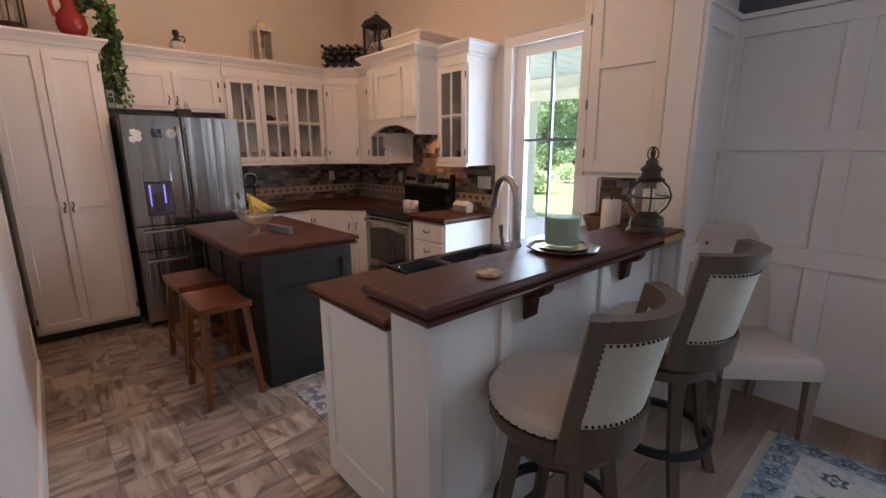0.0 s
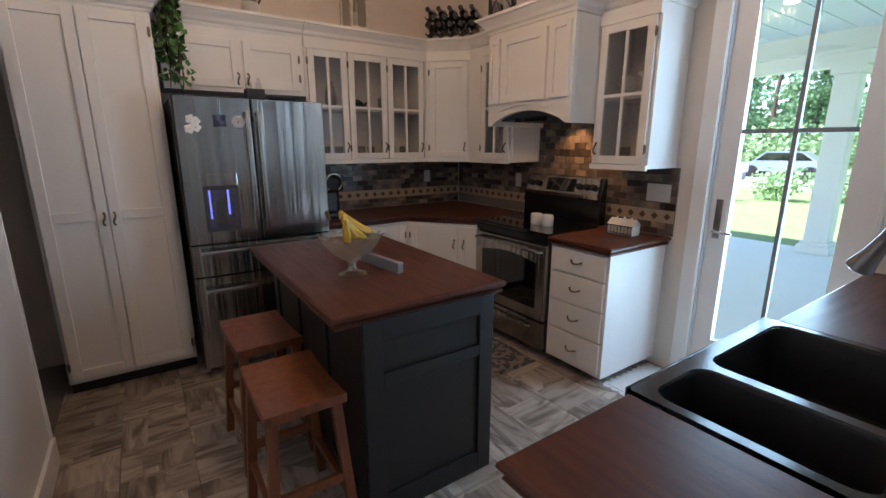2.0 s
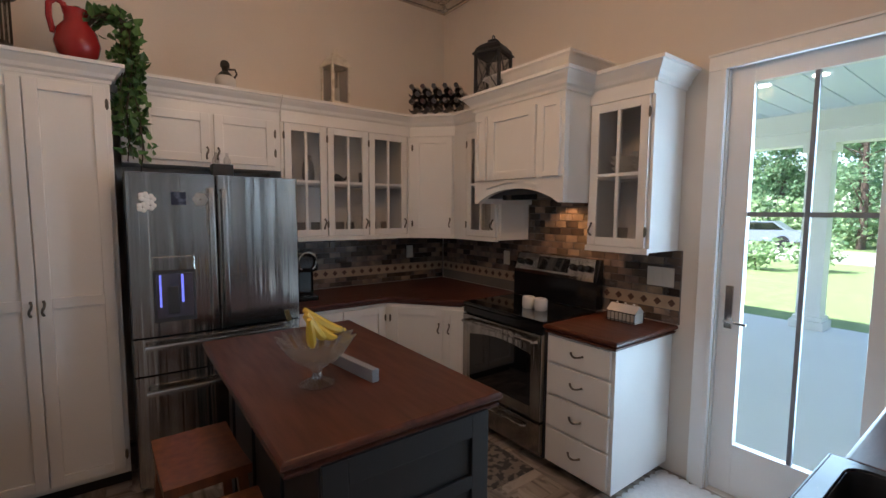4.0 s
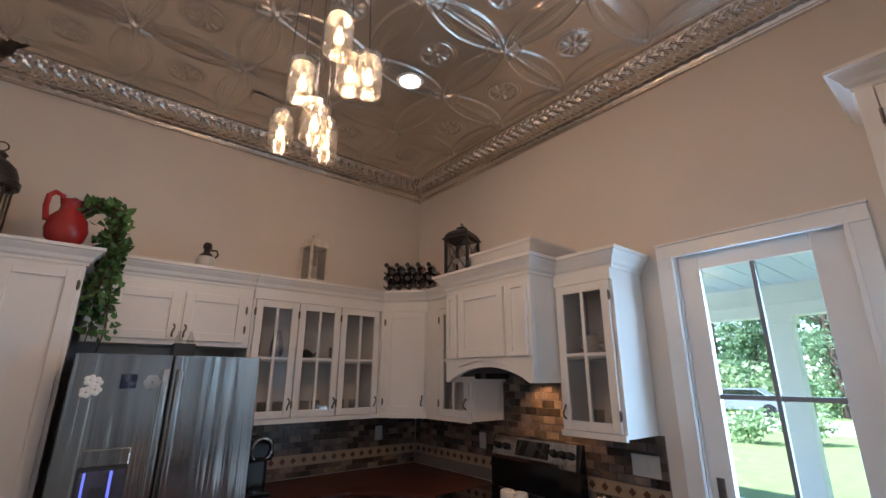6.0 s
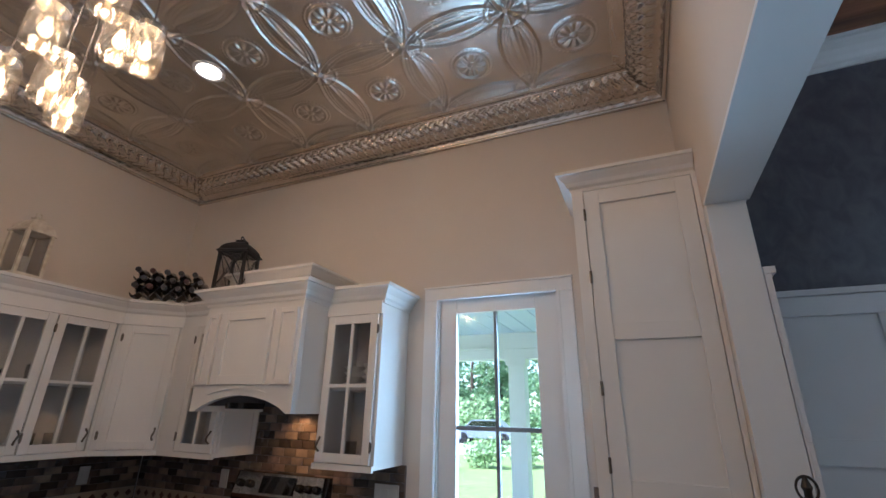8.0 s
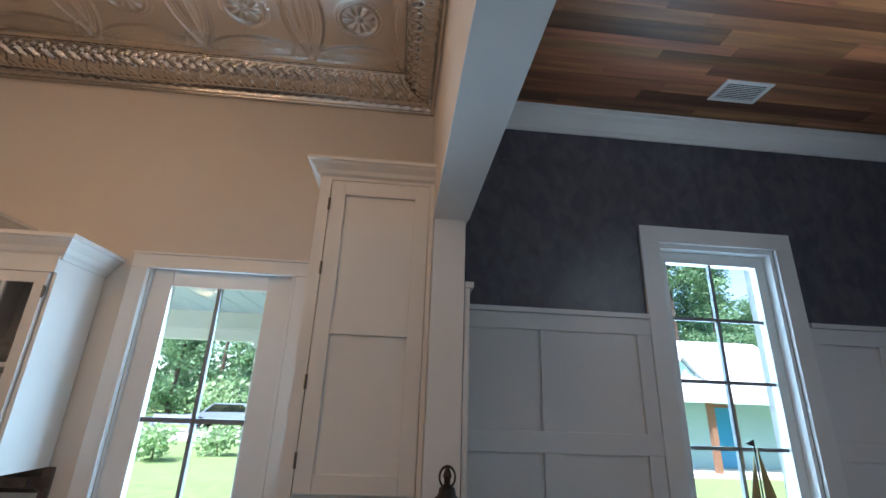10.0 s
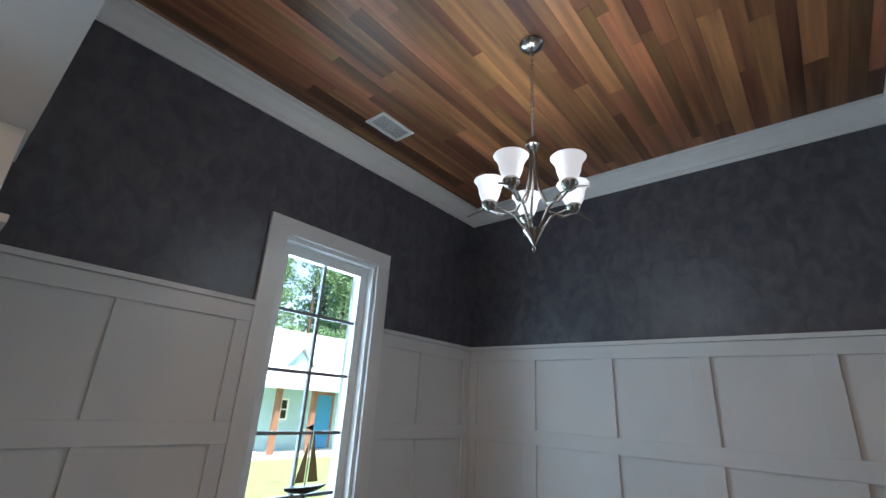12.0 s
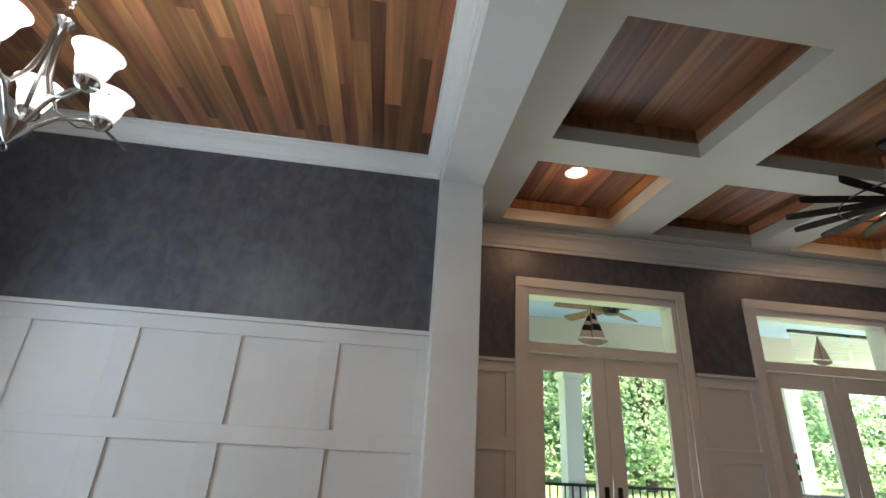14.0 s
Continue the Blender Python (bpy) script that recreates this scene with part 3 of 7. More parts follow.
def wainscot(name, axis, wall, side, lo, hi, stiles, label, gaps=()):
    """Board wainscot up to 2.25 m: flat backing, rails, stiles, base board and cap; gaps (a, b) are left open for windows and doors."""
    base = thing(name, pose(0, 0, 0), label, "wainscot", kind="structure")

    def put(nm, a, c, za, zc, o0, o1, lab=""):
        q0, q1 = sorted((wall + side * o0, wall + side * o1))
        b = Build()
        b.box(a, q0, za, c, q1, zc, 0.003 if o1 > 0.01 else 0) if axis == "x" else b.box(q0, a, za, q1, c, zc, 0.003 if o1 > 0.01 else 0)
        part(nm, b, WAINSCOT, base, lab)
    runs, pos = [], lo
    for a, c in gaps:
        runs.append((pos, a))
        pos = c
    runs.append((pos, hi))
    for a, c in runs:
        if c - a < 0.02:
            continue
        put("backing", a, c, 0, 2.215, 0.001, 0.006)
        for za, zc in ((2.12, 2.212), (1.49, 1.595), (0.85, 0.955), (0.19, 0.30)):
            put("rail", a, c, za, zc, 0.006, 0.024)
        put("baseboard", a, c, 0, 0.19, 0.006, 0.028)
        put("cap", a, c, 2.213, 2.242, 0.0, 0.042)
        for s0, s1 in stiles:
            if s0 >= a - 0.001 and s1 <= c + 0.001:
                for za, zc in ((0.30, 0.85), (0.955, 1.49), (1.595, 2.12)):
                    put("stile", s0, s1, za, zc, 0.006, 0.0235)
    return base


wainscot("wainscot_south", "x", SOUTH, 1, COL1, EASTD, [(COL1, 1.936), (2.449, 2.565), (3.064, 3.179), (3.675, 3.805), (4.295, 4.42), (4.86, EASTD)],
         "white board wainscot below the dark plaster")
wainscot("wainscot_east", "y", EASTD, -1, SOUTH, HEAD0, [(SOUTH, 1.20), (1.66, 1.77), (2.131, 2.19), (3.19, 3.272), (3.725, 3.835), (4.276, HEAD0)],
         "white board wainscot round the tall window", gaps=[(2.19, 3.186)])
wainscot("wainscot_pier", "x", HEAD0, -1, PIER, EASTD, [(PIER, 4.52), (4.89, EASTD)], "white board wainscot on the pier")
wainscot("wainscot_living", "x", LIVS, 1, -5.2, COL0, [(0.997, 1.08), (1.46, COL0), (-0.83, -0.737), (-1.372, -1.28)],
         "white board wainscot between the french doors", gaps=[(-3.107, -1.373), (-0.737, 0.997)])
b = Build()
b.box(WEST, HEAD1, 0, WEST + 0.018, 7.28, 0.14, 0.004)
b.box(WEST - 0.12, 7.262, 0.14, WEST + 0.01, 7.28, 2.1)
structure("baseboard_west", b, TRIM, "white baseboard and door casing of the walkway wall", "baseboard")

# ---- exterior kitchen door ----
dr = thing("door_1", pose(EAST + 0.03, 5.615, 0), "white wooden exterior door with a four-pane glass light, closed", "door", kind="structure")
b = Build()
hw, s, s2, mid = 0.378, 0.11, 0.136, 0.013
b.box(0.0, -hw, 0.01, 0.045, -hw + s2, 2.37, 0.003).box(0.0, hw - s, 0.01, 0.045, hw, 2.37, 0.003)
b.box(0.0005, -hw + s2, 2.27, 0.0445, hw - s, 2.37, 0.003).box(0.0005, -hw + s2, 0.01, 0.0445, hw - s, 0.30, 0.003)
part("door_leaf", b, TRIM, dr)
part("muntin", Build().box(0.008, mid - 0.010, 0.30, 0.037, mid + 0.010, 2.27), BARGREY, dr, "grey glazing bar")
part("muntin", Build().box(0.007, -hw + s2, 1.57, 0.038, mid - 0.012, 1.594).box(0.007, mid + 0.012, 1.57, 0.038, hw - s, 1.594), BARGREY, dr, "grey glazing bar")
for y0, y1 in ((-hw + s2, mid - 0.012), (mid + 0.012, hw - s)):
    for z0, z1 in ((0.30, 1.57), (1.594, 2.27)):
        pn = part("pane", Build().box(0.020, y0, z0, 0.024, y1, z1), PANE, dr)
        pn.visible_shadow = False
hd = part("door_handle", Build().box(-0.008, 0.305, 0.95, 0.0, 0.345, 1.19, 0.003), NICKEL, dr, "tall brushed nickel handle plate")
part("lever", Build().tube([(-0.008, 0.325, 1.0), (-0.05, 0.325, 1.0), (-0.058, 0.30, 1.0), (-0.055, 0.22, 0.995)], 0.008), NICKEL, hd, smooth=True)
b = Build()
for y0, y1 in ((5.139, 5.232), (5.998, 6.09)):
    b.box(EAST - 0.024, y0, 0, EAST - 0.001, y1, 2.352, 0.004)
    b.box(EAST - 0.032, y0 if y0 > 5.5 else y1 - 0.02, 0, EAST - 0.0245, y0 + 0.02 if y0 > 5.5 else y1, 2.352, 0.003)
b.box(EAST - 0.0245, 5.139, 2.353, EAST - 0.001, 6.09, 2.430, 0.004)
b.box(EAST - 0.032, 5.232, 2.353, EAST - 0.025, 5.998, 2.373, 0.003).box(EAST - 0.031, 5.135, 2.431, EAST - 0.001, 6.094, 2.444, 0.003)
structure("door_casing_1", b, TRIM, "white moulded door casing", "door casing")
structure("door_jamb_1", Build().box(EAST, 5.2355, 0, EAST + 0.19, 5.2365, 2.379).box(EAST, 5.9935, 0, EAST + 0.19, 5.9945, 2.379).box(EAST, 5.2365, 2.373, EAST + 0.19, 5.9935, 2.379),
          TRIM, "white door jamb", "door jamb")

# ---- dining window ----
wd = thing("window_1", pose(EASTD, 2.688, 0), "tall white dining window with eight panes", "window", kind="structure")
b = Build()
b.box(-0.026, -0.4975, 0.50, -0.001, -0.385, 2.695, 0.004).box(-0.026, 0.385, 0.50, -0.001, 0.4975, 2.695, 0.004)
b.box(-0.026, -0.4975, 2.696, -0.001, 0.4975, 2.803, 0.004)
part("window_frame", b, TRIM, wd)
part("window_sill", Build().box(-0.09, -0.52, 0.598, 0.06, 0.52, 0.622, 0.005).box(-0.024, -0.4975, 0.50, -0.001, 0.4975, 0.597, 0.003), TRIM, wd)
b = Build()
b.box(0.0, -0.384, 0.622, 0.23, -0.360, 2.70).box(0.0, 0.360, 0.622, 0.23, 0.384, 2.70).box(0.0, -0.360, 2.668, 0.23, 0.360, 2.70)
part("jamb", b, TRIM, wd)
b = Build()
b.box(0.06, -0.360, 0.622, 0.11, -0.298, 2.668, 0.003).box(0.06, 0.298, 0.622, 0.11, 0.360, 2.668, 0.003)
b.box(0.061, -0.298, 0.622, 0.109, 0.298, 0.69).box(0.061, -0.298, 2.598, 0.109, 0.298, 2.668)
part("sash", b, TRIM, wd)
rows = [0.69, 0.83, 1.18, 1.53, 1.885, 2.25, 2.598]
b = Build()
b.box(0.076, -0.010, 0.69, 0.098, 0.010, 2.598)
for z in rows[1:-1]:
    b.box(0.077, -0.298, z - 0.010, 0.097, -0.010, z + 0.010).box(0.077, 0.010, z - 0.010, 0.097, 0.298, z + 0.010)
part("muntin", b, BARGREY, wd, "grey glazing bars")
for z0, z1 in zip(rows, rows[1:]):
    for y0, y1 in ((-0.298, -0.010), (0.010, 0.298)):
        pn = part("pane", Build().box(0.085, y0, z0 + 0.01, 0.089, y1, z1 - 0.01), PANE, wd)
        pn.visible_shadow = False


# ---- french doors with transoms ----
def french_door(name, x):
    fd = thing(name, pose(x, LIVS, 0), "white double french doors with a transom window, closed", "french door", kind="structure")
    b = Build()
    b.box(-0.865, 0.001, 0, -0.771, 0.026, 2.928, 0.004).box(0.771, 0.001, 0, 0.865, 0.026, 2.928, 0.004).box(-0.865, 0.001, 2.929, 0.865, 0.028, 3.022, 0.004)
    part("casing", b, TRIM, fd)
    b = Build()
    b.box(-0.770, -0.19, 0, -0.725, 0.0, 2.93).box(0.725, -0.19, 0, 0.770, 0.0, 2.93).box(-0.725, -0.19, 2.862, 0.725, 0.0, 2.93)
    b.box(-0.725, -0.19, 2.325, 0.725, 0.0, 2.414)
    part("jamb", b, TRIM, fd)
    pn = part("transom_pane", Build().box(-0.725, -0.06, 2.414, 0.725, -0.055, 2.862), PANE, fd)
    pn.visible_shadow = False
    for sg in (-1, 1):
        b = Build()
        x0, x1 = sorted((sg * 0.004, sg * 0.723))
        b.box(x0, -0.07, 0.01, x0 + 0.13, -0.025, 2.318, 0.003).box(x1 - 0.13, -0.07, 0.01, x1, -0.025, 2.318, 0.003)
        b.box(x0 + 0.13, -0.069, 0.01, x1 - 0.13, -0.026, 0.28).box(x0 + 0.13, -0.069, 2.17, x1 - 0.13, -0.026, 2.318)
        leaf = part("door_leaf", b, TRIM, fd)
        pn = part("pane", Build().box(x0 + 0.13, -0.05, 0.28, x1 - 0.13, -0.045, 2.17), PANE, leaf)
        pn.visible_shadow = False
        hx = sg * 0.06
        part("door_handle", Build().box(hx - 0.02, -0.026, 0.95, hx + 0.02, -0.016, 1.25, 0.003).tube([(hx, -0.016, 1.08), (hx, 0.03, 1.08), (hx + sg * 0.1, 0.035, 1.08)], 0.009), BRONZE, leaf, "dark bronze handle")
    return fd


french_door("door_2", 0.13)
french_door("door_3", -2.24)


# ---- cabinets ----
def hinge_pair(parent, x, z0, z1):
    for z in (z0 + 0.09, z1 - 0.09):
        part("hinge", Build().tube([(x, -0.026, z - 0.028), (x, -0.026, z + 0.028)], 0.005, 6).box(x - 0.008, -0.024, z - 0.02, x + 0.008, -0.0215, z + 0.02), PEWTER, parent, "pewter hinge")


def pull(parent, x, z, upright=True, L=0.075):
    pts = []
    for i in range(9):
        t = i / 8 * 2 - 1
        o = -0.024 - 0.024 * (1 - t * t)
        pts.append((x + 0.006 * math.sin(t * 3), o, z + t * L / 2) if upright else (x + t * L / 2, o, z - 0.012 * (1 - t * t)))
    part("handle", Build().tube(pts, [0.007, 0.006, 0.0055, 0.0055, 0.007, 0.0055, 0.0055, 0.006, 0.007], 6), PEWTER, parent, "curved pewter pull", True)


def shaker(parent, x0, z0, x1, z1, mids=(), glass=False, hinge=0, pull_at=None, fr=0.055, muntins=True, mat=WHITE, name="door", upright=True):
    """A framed cabinet door in front of y = 0."""
    b = Build()
    b.box(x0, -0.022, z0, x0 + fr, -0.001, z1, 0.0025).box(x1 - fr, -0.022, z0, x1, -0.001, z1, 0.0025)
    b.box(x0 + fr, -0.0215, z0, x1 - fr, -0.001, z0 + fr, 0.0025).box(x0 + fr, -0.0215, z1 - fr, x1 - fr, -0.001, z1, 0.0025)
    for m in mids:
        b.box(x0 + fr, -0.0215, m - fr / 2, x1 - fr, -0.001, m + fr / 2, 0.0025)
    if glass and muntins:
        xm, zm = (x0 + x1) / 2, (z0 + z1) / 2
        b.box(xm - 0.009, -0.020, z0 + fr, xm + 0.009, -0.004, z1 - fr).box(x0 + fr, -0.0205, zm - 0.009, xm - 0.009, -0.004, zm + 0.009)
        b.box(xm + 0.009, -0.0205, zm - 0.009, x1 - fr, -0.004, zm + 0.009)
    d = part(name, b, mat, parent)
    if not glass:
        part("field", Build().box(x0 + fr - 0.001, -0.0075, z0 + fr - 0.001, x1 - fr + 0.001, -0.0015, z1 - fr + 0.001), mat, d)
    if glass:
        g = part("pane", Build().box(x0 + fr, -0.011, z0 + fr, x1 - fr, -0.008, z1 - fr), CABGLASS, d, "clear glass pane")
        g.visible_shadow = False
    if hinge:
        hinge_pair(d, x0 - 0.004 if hinge < 0 else x1 + 0.004, z0, z1)
    if pull_at:
        pull(d, pull_at[0], pull_at[1], upright)
    return d


def carcass(parent, w, dep, z0, z1, hollow=False, mat=WHITE, shelves=()):
    if not hollow:
        return part("body", Build().box(0, 0, z0, w, dep, z1), mat, parent)
    t = 0.018
    part("side", Build().box(0, 0, z0, t, dep, z1), mat, parent)
    part("side", Build().box(w - t, 0, z0, w, dep, z1), mat, parent)
    part("bottom", Build().box(t, 0, z0, w - t, dep, z0 + t), mat, parent)
    part("top_board", Build().box(t, 0, z1 - t, w - t, dep, z1), mat, parent)
    part("back", Build().box(t, dep - 0.008, z0 + t, w - t, dep, z1 - t), mat, parent)
    for z in shelves:
        part("shelf", Build().box(t, 0.03, z, w - t, dep - 0.008, z + t), mat, parent)


CAP = [(0, 0), (0.010, 0), (0.012, 0.018), (0.026, 0.030), (0.034, 0.052), (0.058, 0.078), (0.066, 0.090), (0.078, 0.093), (0.078, 0.112), (0, 0.112)]


def cabinet_crown(parent, w, z, dep=0.0, left=False, right=False, flare=1.0):
    """Crown along the front at y = 0, returned along the sides where they show."""
    b = Build()
    rows = []
    for e, s, ret in ((0, -1, left), (w, 1, right)):
        rows.append([(e + (s * o * flare if ret else 0), -o * flare, z + h * flare) for o, h in CAP])
    b.rings(rows)
    for e, s, ret in ((0, -1, left), (w, 1, right)):
        if ret:
            b.rings([[(e + s * o * flare, -o * flare, z + h * flare) for o, h in CAP], [(e + s * o * flare, dep, z + h * flare) for o, h in CAP]])
    part("crown", b, WHITE, parent)
    part("top", Build().box(0.0, -0.07 * flare, z + 0.095 * flare, w, max(dep, 0.3), z + 0.111 * flare), WHITE, parent)


CZ = 2.285
# pantry
pc = thing("pantry_cabinet", pose(1.64, 7.97, 0), "tall white two-door pantry cabinet against the wall", "cabinet")
PW = 0.685
carcass(pc, PW, 0.59, 0.08, 2.26)
part("toe_kick", Build().box(0.0, 0.05, 0, PW, 0.59, 0.08), BLACKPAINT, pc, "dark recessed toe kick")
shaker(pc, 0.02, 0.11, 0.334, 2.235, mids=(1.10,), hinge=-1, pull_at=(0.312, 1.08))
shaker(pc, 0.340, 0.11, 0.665, 2.235, mids=(1.10,), hinge=1, pull_at=(0.362, 1.08))
cabinet_crown(pc, PW, 2.255, 0.59, right=True, flare=0.9)
# over the fridge
oc = thing("over_fridge_cabinet", pose(2.365, 8.24, 0), "white two-door cabinet above the refrigerator", "cabinet")
carcass(oc, 0.93, 0.325, 1.87, 2.30)
shaker(oc, 0.10, 1.90, 0.475, 2.215, hinge=-1, pull_at=(0.455, 1.96))
shaker(oc, 0.50, 1.90, 0.885, 2.215, hinge=1, pull_at=(0.52, 1.96))
cabinet_crown(oc, 0.93, CZ, 0.3)


def upper_glass(x, w, doors, shelf, label, m, crown=True, z0=1.365, right=False):
    c = thing("wall_cabinet", m, label, "cabinet", group="wall cabinets")
    carcass(c, w, 0.325, z0, 2.30, hollow=True, shelves=shelf)
    part("face_rail", Build().box(0, -0.0205, 2.222, w, 0.0, 2.30), WHITE, c)
    part("face_rail", Build().box(0, -0.0205, z0 - 0.01, w, 0, z0 + 0.022), WHITE, c)
    for d0, d1, hg in doors:
        shaker(c, d0, z0 + 0.026, d1, 2.218, glass=True, hinge=hg, pull_at=((d1 - 0.022 if hg < 0 else d0 + 0.022), z0 + 0.12), muntins=(d1 - d0) > 0.24, fr=0.05)
    if crown:
        cabinet_crown(c, w, CZ, 0.325, right=right)
    return c


upper_glass(0, 1.09, [(0.02, 0.335, -1), (0.345, 0.685, -1), (0.695, 1.05, -1)], (1.78,), "white wall cabinet with three glazed doors", pose(3.298, 8.24, 0))
# diagonal corner
dw = math.hypot(0.28, 0.30)
dc = thing("wall_cabinet", pose(4.39, 8.24, 0, 0, 0, -46.97), "white diagonal corner wall cabinet with a plain door", "cabinet", group="wall cabinets")
b = Build()
b.prism([(0, 0), (dw, 0), (dw + 0.21, 0.24), (0.20, 0.46), (-0.22, 0.24)], "z", 1.365, 2.30)
part("body", b, WHITE, dc)
part("face_rail", Build().box(0, -0.0205, 2.222, dw, 0.0, 2.30), WHITE, dc)
part("face_rail", Build().box(0, -0.0205, 1.355, dw, 0, 1.387), WHITE, dc)
shaker(dc, 0.035, 1.391, dw - 0.03, 2.218, hinge=-1, pull_at=(dw - 0.05, 1.49))
b = Build()
b.rings([[(-o * 0.43 * 0, -o, CZ + h) for o, h in CAP], [(dw, -o, CZ + h) for o, h in CAP]])
part("crown", b, WHITE, dc)
nc = upper_glass(0, 0.53, [(0.17, 0.512, -1)], (1.78,), "white wall cabinet with a narrow glazed door beside the hood", pose(4.67, 7.94, 0, 0, 0, -90))
part("side_frame", Build().box(0.5305, 0.02, 1.375, 0.537, 0.06, 2.28).box(0.5305, 0.275, 1.375, 0.537, 0.318, 2.28).box(0.5305, 0.06, 1.375, 0.537, 0.275, 1.425), WHITE, nc)
part("stile", Build().box(0.0, -0.0205, 1.387, 0.165, 0.0, 2.222), WHITE, nc)
upper_glass(0, 0.40, [(0.02, 0.38, 1)], (1.78,), "white wall cabinet with a glazed door and stacked bowls inside", pose(4.67, 6.615, 0, 0, 0, -90), right=True)

# range hood
hood = thing("range_hood", pose(4.42, 7.40, 0, 0, 0, -90), "white panelled wooden range hood with an arched apron", "range hood")
W = 0.79
b = Build()
arch = [(0, 1.645)] + [(0.035 + 0.72 * i / 12, 1.645 + 0.095 * math.sin(math.pi * i / 12) ** 0.75) for i in range(13)] + [(W, 1.645)]
b.prism(arch + [(W, 2.30), (0, 2.30)], "y", 0.0, 0.04)
part("front", b, WHITE, hood)
part("side", Build().box(0, 0.041, 1.645, 0.03, 0.575, 2.30), WHITE, hood)
part("side", Build().box(W - 0.03, 0.041, 1.645, W, 0.575, 2.30), WHITE, hood)
part("lid", Build().box(0.03, 0.041, 2.27, W - 0.03, 0.575, 2.30), WHITE, hood)
shaker(hood, 0.02, 1.80, 0.13, 2.24, fr=0.03, name="panel")
shaker(hood, 0.16, 1.80, 0.58, 2.24, fr=0.055, name="panel")
shaker(hood, 0.62, 1.80, 0.77, 2.24, fr=0.03, name="panel")
b = Build()
b.rings([[(0.16 + 0.42 * i / 12, -0.012, 1.745 + 0.035 * math.sin(math.pi * i / 12) + dz) for i in range(13)] for dz in (0, 0.016)], cap=False, closed=False)
b.rings([[(0.14 + 0.46 * i / 12, y, 1.742 + 0.035 * math.sin(math.pi * i / 12) + dz) for i in range(13)] for y, dz in ((0, 0), (-0.014, 0), (-0.014, 0.014), (0, 0.014))], cap=False, closed=False)
part("arch_moulding", b, WHITE, hood)
cabinet_crown(hood, W, CZ, 0.26, left=True, right=True)
part("top_box", Build().box(0.08, 0.10, 2.385, 0.72, 0.57, 2.47), WHITE, hood)
b = Build()
b.rings([[(0.08 - o, 0.10 - o, z), (0.72 + o, 0.10 - o, z), (0.72 + o, 0.57, z), (0.08 - o, 0.57, z)] for o, z in ((0, 2.465), (0.012, 2.47), (0.04, 2.505), (0.06, 2.515), (0.06, 2.53))])
part("cap_moulding", b, WHITE, hood)
ins = part("insert", Build().box(0.06, 0.05, 1.68, W - 0.06, 0.56, 1.74), DARKSTEEL, hood, "dark steel vent insert")
part("control_strip", Build().box(0.25, 0.041, 1.665, 0.55, 0.049, 1.70), BLACKGLASS, ins)
for x in (0.42, 0.66):
    part("lamp", Build().lathe([(0.02, 0), (0.02, -0.004), (0.001, -0.005)], (x, 0.48, 1.679)), DOWNLIGHT, ins, "lit hood lamp")
for y_ in (6.98, 6.74):
    down_lamp("hood_light", (4.90, y_, 1.668), 1.5, (1.0, 0.52, 0.20), 130, 0.015)

# tall hanging cabinet beside the door
tc = thing("tall_wall_cabinet", pose(4.53, 5.045, 0, 0, 0, -90), "tall white hanging cabinet with one two-panel door", "cabinet")
carcass(tc, 0.556, 0.465, 1.33, 2.75)
part("face_stile", Build().box(0.0, -0.0205, 1.335, 0.052, 0.0, 2.735), WHITE, tc)
shaker(tc, 0.056, 1.36, 0.535, 2.725, mids=(2.02,), fr=0.070)
part("filler", Build().box(0.538, -0.0205, 1.335, 0.5585, 0.0, 2.745), WHITE, tc)
for z in (2.60, 2.28, 1.78, 1.48):
    part("hinge", Build().tube([(0.054, -0.026, z - 0.03), (0.054, -0.026, z + 0.03)], 0.006, 6), PEWTER, tc, "pewter hinge")
cabinet_crown(tc, 0.556, 2.738, 0.465, left=True, flare=0.88)

# base cabinets
bc = thing("base_cabinet", pose(3.28, 7.97, 0), "white base cabinet below the dark counter", "cabinet", group="base cabinets")
carcass(bc, 0.72, 0.59, 0.09, 0.875)
part("toe_kick", Build().box(0, 0.06, 0, 0.72, 0.59, 0.09), BLACKPAINT, bc, "dark recessed toe kick")
shaker(bc, 0.02, 0.12, 0.35, 0.845, pull_at=(0.325, 0.70), hinge=-1)
shaker(bc, 0.36, 0.12, 0.70, 0.845, pull_at=(0.385, 0.70), hinge=1)
bw = math.hypot(0.40, 0.50)
bd = thing("base_cabinet", pose(4.0, 7.97, 0, 0, 0, -math.degrees(math.atan2(0.50, 0.40))), "white diagonal corner base cabinet", "cabinet", group="base cabinets")
part("body", Build().prism([(0, 0), (bw, 0), (bw + 0.40, 0.38), (0.25, 0.75), (-0.45, 0.33)], "z", 0.09, 0.875), WHITE, bd)
shaker(bd, 0.05, 0.12, 0.47, 0.845, hinge=-1, pull_at=(0.44, 0.70))
shaker(bd, 0.485, 0.12, bw - 0.01, 0.845, pull_at=(0.52, 0.70), fr=0.045)
dwr = thing("drawer_cabinet", pose(4.40, 6.675, 0, 0, 0, -90), "white base cabinet with four drawers beside the range", "cabinet", group="base cabinets")
carcass(dwr, 0.455, 0.59, 0.06, 0.875)
for z0, z1 in ((0.70, 0.855), (0.505, 0.685), (0.30, 0.49), (0.08, 0.285)):
    d = part("drawer", Build().box(0.02, -0.02, z0, 0.435, -0.001, z1, 0.005), WHITE, dwr)
    pull(d, 0.23, (z0 + z1) / 2 + 0.01, False, 0.085)

EDGE = [(0.0, 0.026), (0.003, 0.015), (0.009, 0.009), (0.014, 0.011), (0.019, 0.021), (0.023, 0.022), (0.024, 0.006), (0.030, 0.0), (0.038, 0.001), (0.043, 0.007)]


